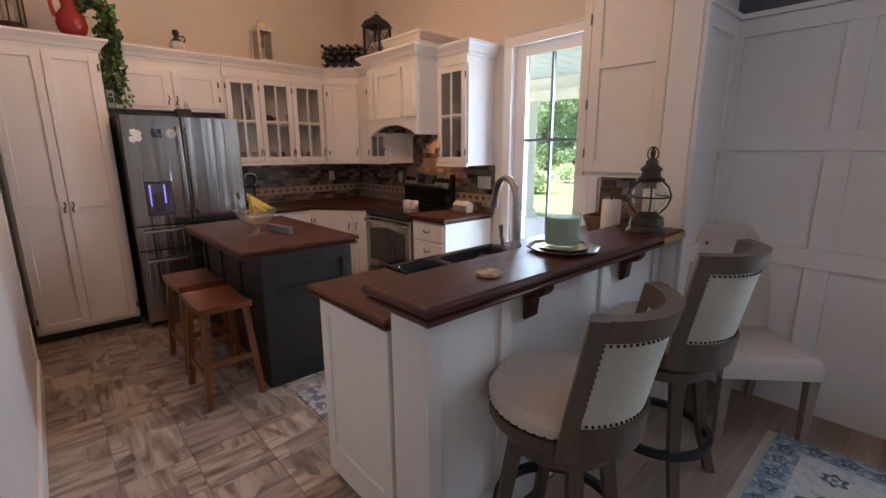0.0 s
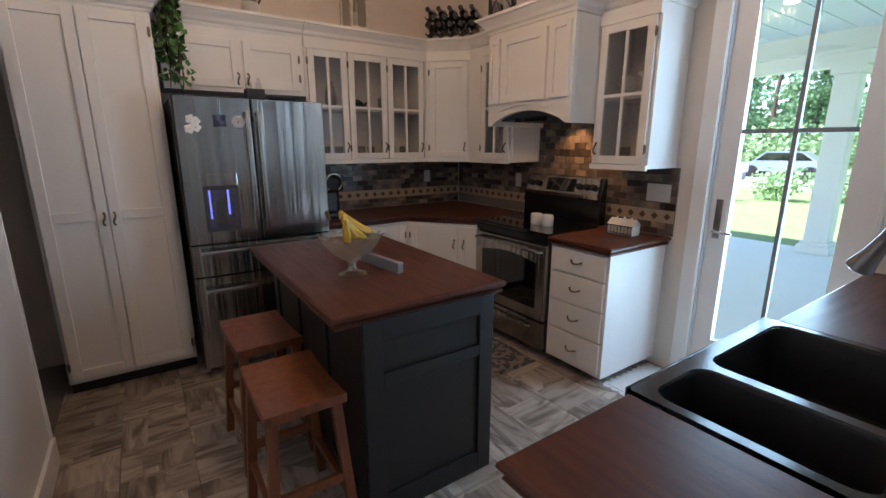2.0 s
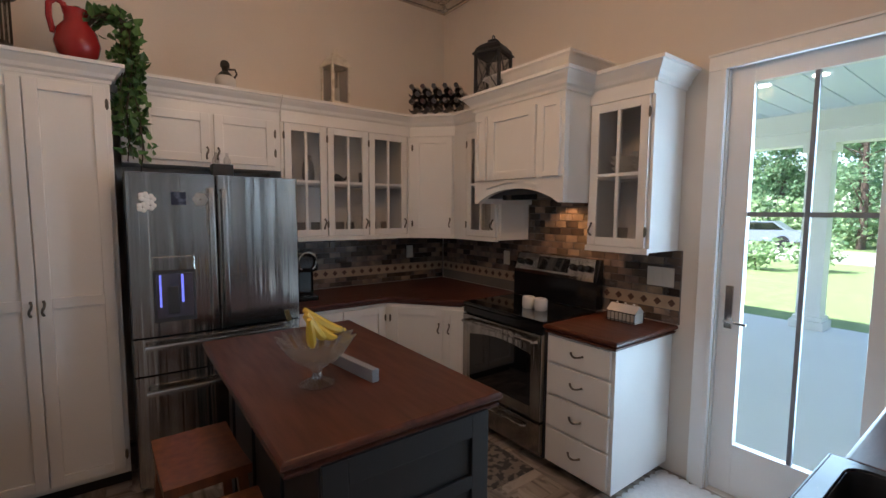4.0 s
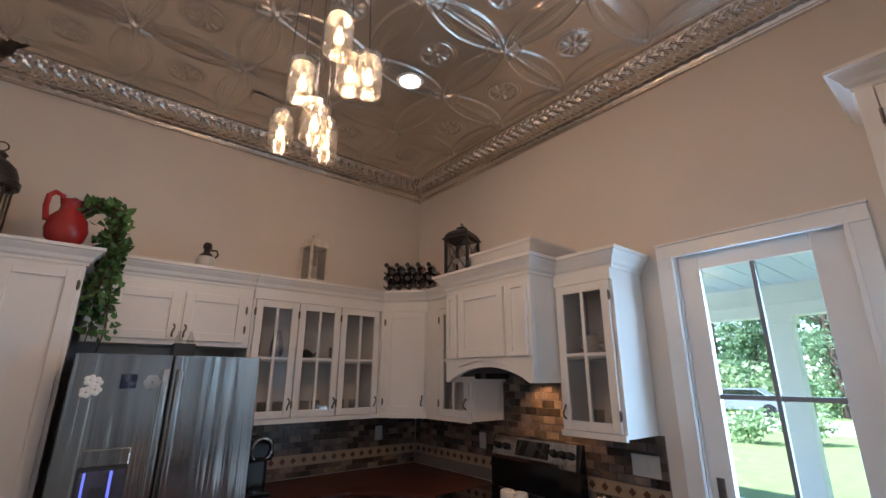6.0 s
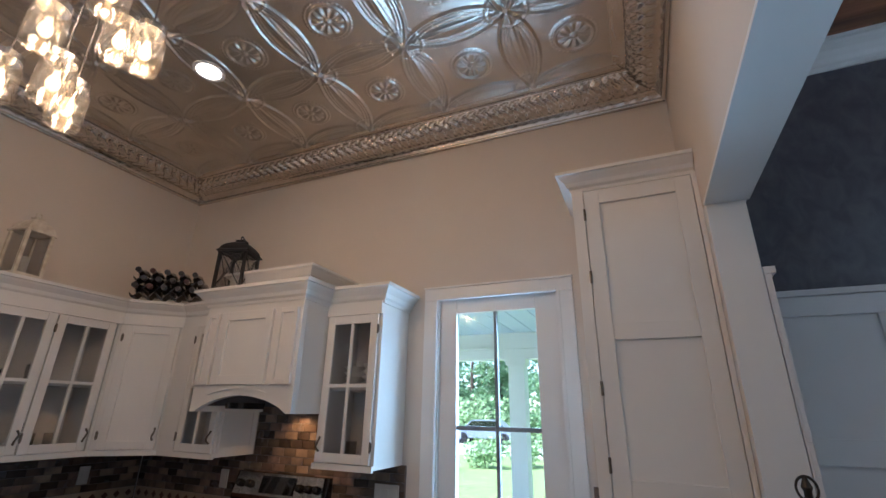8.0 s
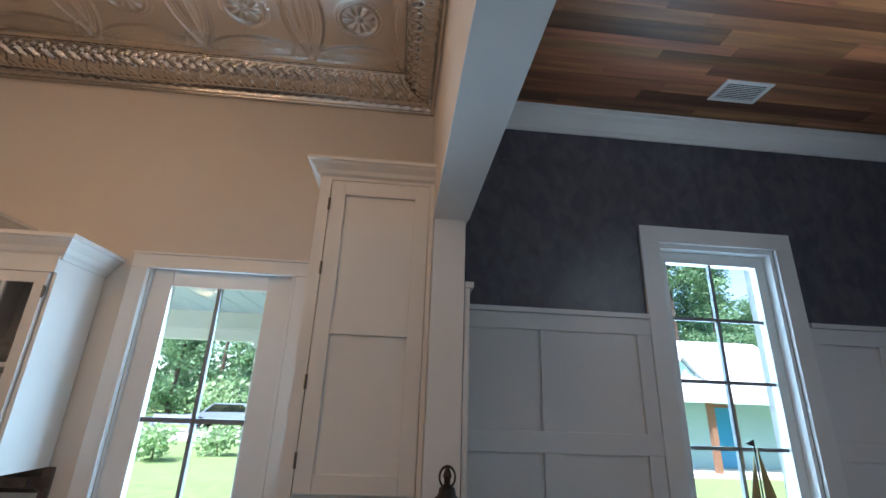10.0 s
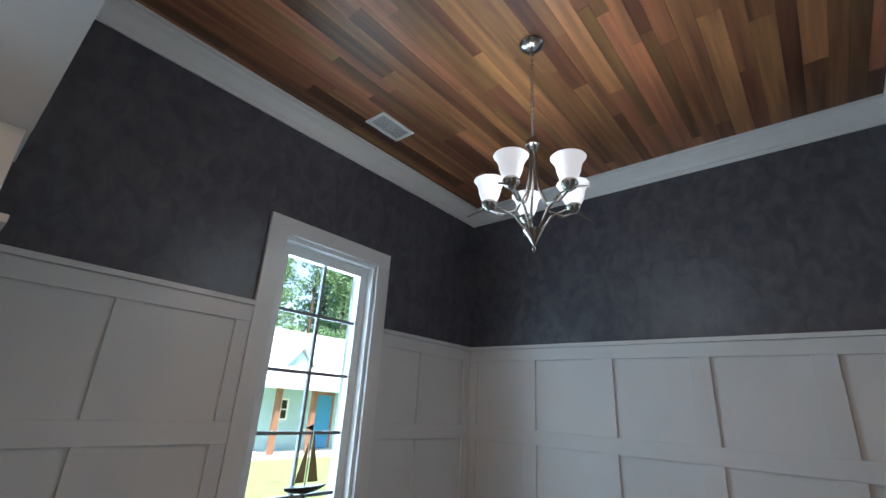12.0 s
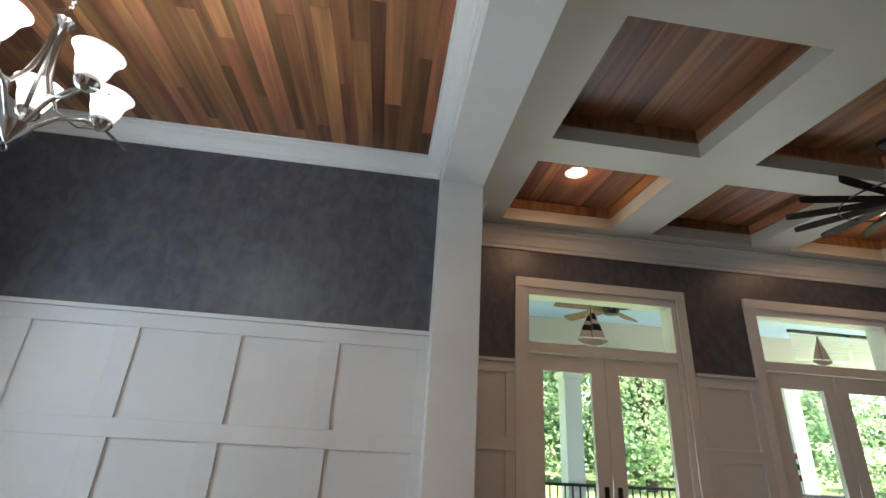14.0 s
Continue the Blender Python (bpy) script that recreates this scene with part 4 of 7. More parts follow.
def top_slab(poly, z, mat, drop=0.052):
    return Build().slab(poly, [(z - drop + h * drop / 0.045, d) for h, d in EDGE] + [(z, 0.012)])


tagged(part("countertop", top_slab([(3.262, 7.93), (4.0, 7.93), (4.365, 7.47), (4.988, 7.47), (4.988, 8.558), (3.262, 8.558)], 0.92, CHERRY), CHERRY, None, ""),
            "dark mahogany-stained wooden countertop on the corner base cabinets", "countertop")
tagged(part("countertop", top_slab([(4.35, 6.185), (4.988, 6.185), (4.988, 6.675), (4.35, 6.675)], 0.92, CHERRY), CHERRY_Y, None, ""),
       "dark mahogany-stained wooden countertop on the drawer cabinet", "countertop")

# ---- refrigerator ----
fg = thing("refrigerator", pose(2.360, 7.76, 0), "stainless steel french-door refrigerator with two freezer drawers", "refrigerator")
FW = 0.893
part("body", Build().box(0.0, 0.075, 0.03, FW, 0.77, 1.785, 0.006), DARKSTEEL, fg, "dark grey side panels")
part("base", Build().box(0.03, 0.10, 0, FW - 0.03, 0.72, 0.03), BLACK, fg)


def curved_front(b, x0, x1, z0, z1, bow=0.012, y=0.0, thick=0.07):
    """A door front that bows out a little across the appliance."""
    f = lambda x: y - bow * (1 - ((x - FW / 2) / (FW / 2)) ** 2)
    n = 8
    xsn = [x0 + (x1 - x0) * i / n for i in range(n + 1)]
    poly = [(x0, y + thick)] + [(x0, f(x0) + 0.006), (x0 + 0.006, f(x0))] + [(x, f(x)) for x in xsn[1:-1]] + [(x1 - 0.006, f(x1)), (x1, f(x1) + 0.006), (x1, y + thick)]
    return b.rings([[(px, py, z) for px, py in poly] for z in (z0, z1)])


dl = part("door", curved_front(Build(), 0.002, 0.424, 0.90, 1.785), STEEL, fg, "stainless door with a water dispenser", True)
drr = part("door", curved_front(Build(), 0.430, FW - 0.002, 0.90, 1.785), STEEL, fg, "stainless door", True)
d1 = part("drawer", curved_front(Build(), 0.002, FW - 0.002, 0.69, 0.89), STEEL, fg, "stainless freezer drawer", True)
d2 = part("drawer", curved_front(Build(), 0.002, FW - 0.002, 0.06, 0.68), STEEL, fg, "stainless freezer drawer", True)
for x, d in ((0.395, dl), (0.462, drr)):
    part("handle", Build().box(x - 0.014, -0.062, 0.97, x + 0.014, -0.045, 1.71, 0.006).box(x - 0.010, -0.046, 1.0, x + 0.010, -0.005, 1.03).box(x - 0.010, -0.046, 1.65, x + 0.010, -0.005, 1.68),
         NICKEL, d, "flat steel bar handle", True)
for z, d in ((0.85, d1), (0.60, d2)):
    part("handle", Build().box(0.05, -0.066, z - 0.014, FW - 0.05, -0.048, z + 0.014, 0.006).box(0.07, -0.05, z - 0.01, 0.10, -0.003, z + 0.01).box(FW - 0.10, -0.05, z - 0.01, FW - 0.07, -0.003, z + 0.01),
         NICKEL, d, "flat steel bar handle", True)
BLUELIGHT = material("blue_dispenser_light", (0.2, 0.25, 1), 0.4, emit=(0.20, 0.22, 1.0), emit_strength=0.26)
dp = part("dispenser", Build().box(0.105, -0.014, 0.975, 0.305, -0.004, 1.255, 0.003), DARKSTEEL, dl, "recessed ice and water dispenser")
part("control_panel", Build().box(0.105, -0.018, 1.256, 0.305, -0.004, 1.335, 0.004), STEEL, dp)
# violet tint in the recess colour imitates the blue light inside it
part("recess", Build().box(0.118, -0.0165, 1.0, 0.292, -0.0145, 1.24), material("blue_lit_dispenser_recess", (0.30, 0.29, 0.36), 0.25, 0.9, color2=(0.18, 0.17, 0.24), scale=3, stretch=(6, 6, 0.6)), dp)
part("lit_strip", Build().box(0.132, -0.019, 1.06, 0.142, -0.017, 1.235), BLUELIGHT, dp, "blue lit strip")
part("lit_strip", Build().box(0.235, -0.019, 1.08, 0.247, -0.017, 1.235), BLUELIGHT, dp, "blue lit strip")
part("paddle", Build().box(0.170, -0.022, 1.02, 0.222, -0.017, 1.17, 0.004), DARKSTEEL, dp)
b = Build()
for cx, cz in ((0.11, 1.645), (0.075, 1.60), (0.085, 1.655), (0.11, 1.61)):
    for k in range(5):
        a = k * 1.2566
        b.ball((cx + 0.016 * math.cos(a), -0.012, cz + 0.016 * math.sin(a)), 0.013, 1, 0.25, 1, 8)
tagged(part("flower_magnet", b, material("white_petals", (0.8, 0.8, 0.78), 0.5)), "white flower-shaped magnet on the refrigerator door", "magnet").location = (2.360, 7.76, 0)
fm = tagged(part("photo_magnet", Build().box(0.205, -0.0165, 1.615, 0.275, -0.0125, 1.685), material("photo_print", (0.02, 0.025, 0.05), 0.3, color2=(0.12, 0.14, 0.2), scale=30, contrast=(0.45, 0.6))), "small dark square photo magnet on the refrigerator", "magnet")
fm.location = (2.360, 7.76, 0)
b = Build()
for k in range(6):
    a = k * 1.047
    b.ball((0.345 + 0.022 * math.cos(a), -0.0135, 1.645 + 0.022 * math.sin(a)), 0.018, 1, 0.2, 1, 8)
tagged(part("flower_magnet", b, material("silver_petals", (0.6, 0.6, 0.6), 0.3, 0.8)), "silver flower-shaped magnet on the refrigerator door", "magnet").location = (2.360, 7.76, 0)

# ---- range ----
rg = thing("range", pose(4.37, 7.455, 0, 0, 0, -90), "stainless steel electric range with a black glass cooktop", "stove")
RW = 0.765
part("body", Build().box(0, 0.03, 0.05, RW, 0.60, 0.90, 0.004), DARKSTEEL, rg)
part("cooktop", Build().box(-0.002, 0.0, 0.901, RW + 0.002, 0.53, 0.925, 0.006), BLACKGLASS, rg, "black glass cooktop")
part("front_strip", Build().box(0.0, 0.004, 0.845, RW, 0.03, 0.90, 0.004), BLACK, rg)
od = part("oven_door", Build().box(0.005, -0.006, 0.29, RW - 0.005, 0.03, 0.84, 0.006), STEEL, rg, "stainless oven door")
b = Build()
b.prism([(0.09, 0.37), (RW - 0.09, 0.37), (RW - 0.09, 0.70)] + [(RW - 0.09 - (RW - 0.18) * i / 10, 0.70 + 0.035 * math.sin(math.pi * i / 10)) for i in range(1, 10)] + [(0.09, 0.70)], "y", -0.009, -0.0065)
part("oven_window", b, BLACKGLASS, od, "dark arched oven window")
part("handle", Build().tube([(0.04, -0.006, 0.79), (0.05, -0.045, 0.795), (RW / 2, -0.055, 0.80), (RW - 0.05, -0.045, 0.795), (RW - 0.04, -0.006, 0.79)], 0.012, 8), STEEL, od, "curved steel bar handle", True)
dw2 = part("drawer", Build().box(0.005, -0.004, 0.07, RW - 0.005, 0.03, 0.275, 0.006), STEEL, rg, "stainless storage drawer")
part("handle", Build().tube([(0.12, -0.004, 0.225), (0.14, -0.03, 0.225), (RW - 0.14, -0.03, 0.225), (RW - 0.12, -0.004, 0.225)], 0.008, 8), STEEL, dw2, "", True)
part("backguard", Build().prism([(0.53, 0.925), (0.60, 0.925), (0.60, 1.265), (0.575, 1.265), (0.53, 1.12)], "x", 0.0, RW), BLACK, rg, "black backguard")
b = Build()
b.rings([[(0.02, 0.522, 1.115), (RW - 0.02, 0.522, 1.115), (RW - 0.02, 0.532, 1.115), (0.02, 0.532, 1.115)], [(0.02, 0.518, 1.14), (RW - 0.02, 0.518, 1.14), (RW - 0.02, 0.54, 1.14), (0.02, 0.54, 1.14)],
         [(0.03, 0.556, 1.265), (RW - 0.03, 0.556, 1.265), (RW - 0.03, 0.58, 1.265), (0.03, 0.58, 1.265)]])
cp = part("control_panel", b, STEEL, rg, "sloping stainless control panel")
b = Build().box(0.25, -0.002, -0.05, 0.52, 0.002, 0.05, 0.0)
ds = part("display", b, BLACKGLASS, cp, "black clock display")
ds.matrix_basis = pose(0, 0.530, 1.205, -17)
for x in (0.07, 0.15, 0.57, 0.64, 0.70):
    k = part("knob", Build().lathe([(0.024, 0), (0.022, 0.02), (0.018, 0.026), (0.001, 0.027)], (0, 0, 0), 14), BLACK, cp, "black control knob", True)
    k.matrix_basis = pose(x, 0.531, 1.20, 73)

# ---- island ----
isl = thing("kitchen_island", pose(2.665, 6.10, 0), "charcoal painted kitchen island with panelled sides", "kitchen island")
part("body", Build().box(0.10, 0.0, 0.0, 0.705, 1.29, 0.875), BLACKPAINT, isl)
b = Build()
b.box(0.09, -0.014, 0, 0.17, 0.0, 0.874, 0.003).box(0.64, -0.014, 0, 0.715, 0.0, 0.874, 0.003).box(0.17, -0.014, 0.79, 0.64, 0.0, 0.874, 0.003)
b.box(0.17, -0.014, 0.60, 0.64, 0.0, 0.65, 0.003).box(0.17, -0.014, 0, 0.64, 0, 0.10, 0.003)
part("end_frame", b, BLACKPAINT, isl)
b = Build()
for y0, y1 in ((0.0, 0.09), (0.39, 0.47), (0.80, 0.88), (1.21, 1.29)):
    b.box(0.086, y0, 0, 0.10, y1, 0.874, 0.003)
for y0, y1 in ((0.09, 0.39), (0.47, 0.80), (0.88, 1.21)):
    b.box(0.087, y0, 0.79, 0.10, y1, 0.874, 0.003).box(0.087, y0, 0.0, 0.10, y1, 0.10, 0.003)
part("side_frame", b, BLACKPAINT, isl)
tagged(part("island_top", top_slab([(2.645, 6.09), (3.455, 6.09), (3.455, 7.44), (2.645, 7.44)], 0.92, CHERRY, 0.062), CHERRY_Y, None, ""),
       "reddish mahogany-stained wooden top of the kitchen island", "countertop")

# ---- peninsula and bar ----
pn = thing("peninsula_cabinet", pose(2.70, 4.66, 0), "white base cabinet run under the sink counter", "cabinet", group="base cabinets")
part("body", Build().box(0.0, 0.0, 0.0, 0.359, 0.52, 0.875), WHITE, pn)
part("sink_base", Build().box(0.36, 0.0, 0.0, 1.199, 0.50, 0.66), WHITE, pn)
part("body", Build().box(1.20, 0, 0, 2.29, 0.52, 0.875), WHITE, pn)
part("end_panel", Build().box(-0.014, 0.0, 0, 0.0, 0.06, 0.872, 0.003).box(-0.014, 0.46, 0, 0.0, 0.52, 0.872, 0.003).box(-0.014, 0.06, 0, 0, 0.46, 0.14, 0.003).box(-0.014, 0.06, 0.80, 0, 0.46, 0.872, 0.003), WHITE, pn)
tagged(part("countertop", top_slab([(2.655, 4.632), (3.085, 4.632), (3.085, 5.24), (2.655, 5.24)], 0.92, CHERRY), CHERRY_Y, None, ""), "dark mahogany-stained counter beside the sink", "countertop")
tagged(part("countertop", top_slab([(3.905, 4.632), (4.985, 4.632), (4.985, 5.225), (3.905, 5.225)], 0.92, CHERRY), CHERRY, None, ""), "dark mahogany-stained counter behind the sink", "countertop")
tagged(part("countertop", Build().box(3.086, 4.632, 0.876, 3.904, 4.755, 0.9195, 0.002), CHERRY, None), "strip of mahogany counter behind the sink", "countertop")
kw = thing("bar_wall", pose(0, 0, 0), "white panelled half wall carrying the raised bar", "half wall", kind="structure")
part("core", Build().box(2.675, 4.44, 0, PIER - 0.002, 4.615, 1.024), WAINSCOT, kw)
for x0, x1 in ((2.675, 2.74), (3.04, 3.10), (3.78, 3.84), (4.37, 4.445)):
    part("batten", Build().box(x0, 4.422, 0.15, x1, 4.44, 1.022, 0.003), WAINSCOT, kw)
part("baseboard", Build().box(2.66, 4.418, 0, PIER - 0.002, 4.44, 0.15, 0.004).box(2.66, 4.44, 0, 2.675, 4.62, 0.15, 0.004), WAINSCOT, kw)
bar = tagged(part("bar_counter", top_slab([(2.58, 4.305), (4.448, 4.305), (4.448, 4.645), (2.58, 4.645)], 1.07, CHERRY, 0.068), CHERRY, None, ""),
             "raised dark mahogany bar top with a moulded edge", "bar top")
part("raw_end", Build().box(4.17, 4.301, 1.022, 4.449, 4.3045, 1.058, 0.001), material("raw_pine_end", (0.42, 0.27, 0.12), 0.6, color2=(0.30, 0.17, 0.07), scale=8, stretch=(1, 4, 9), bump=0.2), bar, "pale unstained end of the edge moulding")


def corbel(x):
    c = thing("corbel", pose(x, 4.42, 0.99), "dark mahogany scrolled corbel under the bar top", "corbel", group="bar corbels")
    poly = [(0.0, 0.024), (-0.10, 0.024), (-0.10, 0.0), (-0.085, -0.022), (-0.055, -0.03), (-0.038, -0.05), (-0.034, -0.085), (-0.030, -0.12), (-0.012, -0.135), (0.0, -0.13)]
    part("bracket", Build().prism(poly, "x", -0.028, 0.028), CHERRY, c)
    return c


for x in (3.19, 3.97):
    corbel(x)

# ---- sink and what stands by it ----
sk = thing("sink", pose(3.09, 4.76, 0), "black double-bowl composite sink with an open front rim", "sink")
b = Build()


def rounded(x0, y0, x1, y1, r, n=4):
    out = []
    for cx, cy, a0 in ((x1 - r, y1 - r, 0), (x0 + r, y1 - r, 90), (x0 + r, y0 + r, 180), (x1 - r, y0 + r, 270)):
        out += [(cx + r * math.cos(radians(a0 + 90 * i / n)), cy + r * math.sin(radians(a0 + 90 * i / n))) for i in range(n + 1)]
    return out


def bowl(b, x0, y0, x1, y1, z, deep):
    b.rings([[(px, py, h) for px, py in rounded(x0 + i, y0 + i, x1 - i, y1 - i, 0.05)] for h, i in ((z, 0), (z - 0.01, 0.004), (z - deep, 0.015), (z - deep - 0.006, 0.10))], cap=False)
    b.bm.faces.new([b.bm.verts.new((px, py, z - deep - 0.006)) for px, py in rounded(x0 + 0.10, y0 + 0.10, x1 - 0.10, y1 - 0.10, 0.05)])


part("small_bowl", (lambda q: (bowl(q, 0.032, 0.034, 0.264, 0.441, 0.917, 0.17), q)[1])(Build()), SINKSTONE, sk, "", True)
part("large_bowl", (lambda q: (bowl(q, 0.306, 0.034, 0.778, 0.441, 0.917, 0.2), q)[1])(Build()), SINKSTONE, sk, "", True)
b = Build()


def rim_cell(b, x0, y0, x1, y1, hole, z):
    """A flat rim round one bowl: the bowl's outline joined to its cell, with a soft inner lip."""
    inner = rounded(*hole, 0.05, 6)
    cx, cy = (hole[0] + hole[2]) / 2, (hole[1] + hole[3]) / 2
    outer = []
    for px, py in inner:
        k = min((x1 - cx if px > cx else cx - x0) / max(abs(px - cx), 1e-6), (y1 - cy if py > cy else cy - y0) / max(abs(py - cy), 1e-6))
        outer.append((cx + (px - cx) * k, cy + (py - cy) * k))
    lip = rounded(hole[0] + 0.004, hole[1] + 0.004, hole[2] - 0.004, hole[3] - 0.004, 0.046, 6)
    b.rings([[(px, py, h) for px, py in o] for o, h in ((outer, z), (inner, z), (lip, z - 0.006))], cap=False)


rim_cell(b, 0.0, 0.0, 0.285, 0.485, (0.028, 0.03, 0.268, 0.445), 0.9235)
rim_cell(b, 0.285, 0.0, 0.81, 0.485, (0.302, 0.03, 0.782, 0.445), 0.9235)
b.box(0.0, 0.4855, 0.70, 0.81, 0.492, 0.9235, 0.002)
part("rim", b, BLACK, sk)
part("drain", Build().lathe([(0.045, 0), (0.04, 0.004), (0.012, 0.002), (0.001, 0.004)], (0.54, 0.24, 0.718)), STEEL, sk, "steel drain", True)

fc = thing("kitchen_faucet", pose(3.49, 4.722, 0.92) @ Matrix.Scale(1.15, 4), "tall gunmetal gooseneck kitchen faucet with a lever", "faucet")
part("base", Build().lathe([(0.032, 0), (0.032, 0.006), (0.024, 0.014), (0.020, 0.05), (0.024, 0.07), (0.022, 0.12), (0.014, 0.14), (0.001, 0.141)]), GUNMETAL, fc, "", True)
arc = [(0, 0, 0.13), (0, 0, 0.28)] + [(0.045 * (1 - math.cos(a)), 0.100 * (1 - math.cos(a)), 0.28 + 0.11 * math.sin(a)) for a in np.linspace(0.2, 2.75, 14)]
part("spout", Build().tube(arc, 0.014, 14), GUNMETAL, fc, "", True)
e, d = Vector(arc[-1]), (Vector(arc[-1]) - Vector(arc[-2])).normalized()
part("spray_head", Build().tube([e, e + d * 0.03, e + d * 0.075, e + d * 0.08], [0.0145, 0.017, 0.026, 0.020], 16), GUNMETAL, fc, "flared spray head", True)
part("lever", Build().tube([(0.0, 0.02, 0.09), (-0.02, 0.05, 0.10), (-0.025, 0.06, 0.15), (-0.028, 0.062, 0.20)], [0.010, 0.009, 0.007, 0.010], 8), GUNMETAL, fc, "", True)
sd = thing("soap_dispenser", pose(3.37, 4.715, 0.92), "pewter soap dispenser beside the faucet", "soap dispenser")
part("base", Build().lathe([(0.026, 0), (0.024, 0.02), (0.014, 0.05), (0.016, 0.075), (0.010, 0.085), (0.001, 0.086)]), PEWTER, sd, "", True)
part("spout", Build().tube([(0, 0, 0.08), (-0.02, 0.04, 0.10), (-0.045, 0.08, 0.10), (-0.055, 0.095, 0.085)], [0.008, 0.007, 0.006, 0.005], 8), PEWTER, sd, "", True)

# paper towels, basket
PAPER = material("white_paper_towel", (0.82, 0.81, 0.79), 0.9, bump=0.3, bump_scale=50)
pt = thing("paper_towel_holder", pose(4.43, 4.735, 0.92), "white paper towel roll on a dark upright holder", "paper towels")
part("base", Build().lathe([(0.08, 0), (0.08, 0.01), (0.07, 0.014), (0.001, 0.015)]), IRON, pt, "", True)
part("roll", Build().lathe([(0.055, 0.016), (0.057, 0.02), (0.057, 0.275), (0.054, 0.28), (0.02, 0.28), (0.02, 0.27)]), PAPER, pt, "", True)
part("rod", Build().tube([(0, 0, 0.25), (0, 0, 0.32)], 0.006), IRON, pt, "", True)
WICKER = material("brown_wicker", (0.23, 0.14, 0.07), 0.7, color2=(0.13, 0.07, 0.035), scale=30, stretch=(1, 1, 3), bump=0.6, bump_scale=60)
bk = thing("wicker_basket", pose(4.84, 4.95, 0.92, 0, 0, 90), "low brown wicker basket against the backsplash", "basket")
b = Build()
for k in range(9):
    z, o = 0.008 + 0.013 * k, 0.004 * k
    b.tube([(px + random.uniform(-0.002, 0.002), py, z) for px, py in rounded(-0.12 - o, -0.09 - o, 0.12 + o, 0.09 + o, 0.03)] + [(0.12 + o, 0.06 + o, z)], 0.008, 5)
part("weave", b, WICKER, bk)
part("bottom", Build().box(-0.11, -0.08, 0.0, 0.11, 0.08, 0.008), WICKER, bk)

# bar things
cd = thing("candle_jar", pose(3.51, 4.485, 1.0895), "large pale green glass jar candle on a tray", "candle")
part("glass", Build().lathe([(0.075, 0.0), (0.077, 0.004), (0.078, 0.15), (0.074, 0.15), (0.073, 0.01), (0.001, 0.01)], seg=28), GREENGLASS, cd, "", True)
part("wax", Build().lathe([(0.071, 0.011), (0.071, 0.125), (0.066, 0.129), (0.001, 0.128)], seg=28), material("pale_green_wax", (0.42, 0.49, 0.44), 0.55, color2=(0.38, 0.45, 0.40)), cd, "", True)
tr = thing("candle_tray", pose(3.51, 4.475, 1.07), "eight-sided silver and gold tray on the bar", "tray")
part("tray", Build().lathe([(0.135, 0.002), (0.15, 0.006), (0.165, 0.016), (0.163, 0.018), (0.145, 0.009), (0.001, 0.008)], seg=8), PEWTER, tr)
part("saucer", Build().lathe([(0.06, 0.009), (0.09, 0.010), (0.105, 0.019), (0.10, 0.0195), (0.001, 0.0195)], seg=28), material("gold_saucer", (0.55, 0.42, 0.16), 0.25, 0.8), tr, "gold-rimmed saucer", True)
co = tagged(part("wood_slice_coaster", Build().lathe([(0.044, 0.0), (0.048, 0.003), (0.047, 0.012), (0.043, 0.014), (0.001, 0.014)], seg=18), material("birch_slice", (0.50, 0.34, 0.20), 0.6, color2=(0.20, 0.11, 0.055), scale=26, bump=0.1, contrast=(0.42, 0.66)), None, "", True), "pale round wood-slice coaster on the bar", "coaster")
co.location = (2.97, 4.43, 1.07)

ln = thing("ship_lantern", pose(4.20, 4.415, 1.07) @ Matrix.Diagonal((0.90, 0.90, 1.12, 1)), "antique dark bronze ship lantern with a candle", "lantern")
part("base", Build().lathe([(0.112, 0), (0.112, 0.012), (0.094, 0.024), (0.090, 0.034), (0.096, 0.040), (0.088, 0.075), (0.066, 0.085), (0.05, 0.10), (0.001, 0.101)], seg=20), BRONZE, ln, "", True)
part("globe", Build().lathe([(0.05, 0.10), (0.085, 0.135), (0.095, 0.17), (0.085, 0.205), (0.05, 0.24)], seg=20, cap=False), JARGLASS, ln, "clear bulging glass", True)
part("candle", Build().lathe([(0.033, 0.10), (0.033, 0.20), (0.028, 0.205), (0.001, 0.202)]), material("ivory_wax", (0.75, 0.70, 0.60), 0.5), ln, "ivory candle", True)
for k in range(4):
    a = k * math.pi / 2 + 0.5
    c, s_ = math.cos(a), math.sin(a)
    part("guard", Build().tube([(r * c, r * s_, z) for r, z in ((0.06, 0.09), (0.10, 0.125), (0.118, 0.17), (0.10, 0.215), (0.06, 0.245))], 0.005, 6), BRONZE, ln, "", True)
part("hoop", Build().torus((0, 0, 0.17), 0.115, 0.004), BRONZE, ln, "", True)
part("hood", Build().lathe([(0.075, 0.24), (0.078, 0.25), (0.055, 0.262), (0.05, 0.285), (0.06, 0.29), (0.058, 0.30), (0.035, 0.315), (0.03, 0.335), (0.012, 0.345), (0.012, 0.36), (0.017, 0.368), (0.012, 0.38), (0.005, 0.395), (0.001, 0.396)]), BRONZE, ln, "", True)
part("ring", Build().torus((0, 0, 0.365), 0.03, 0.004, "x"), BRONZE, ln, "", True)

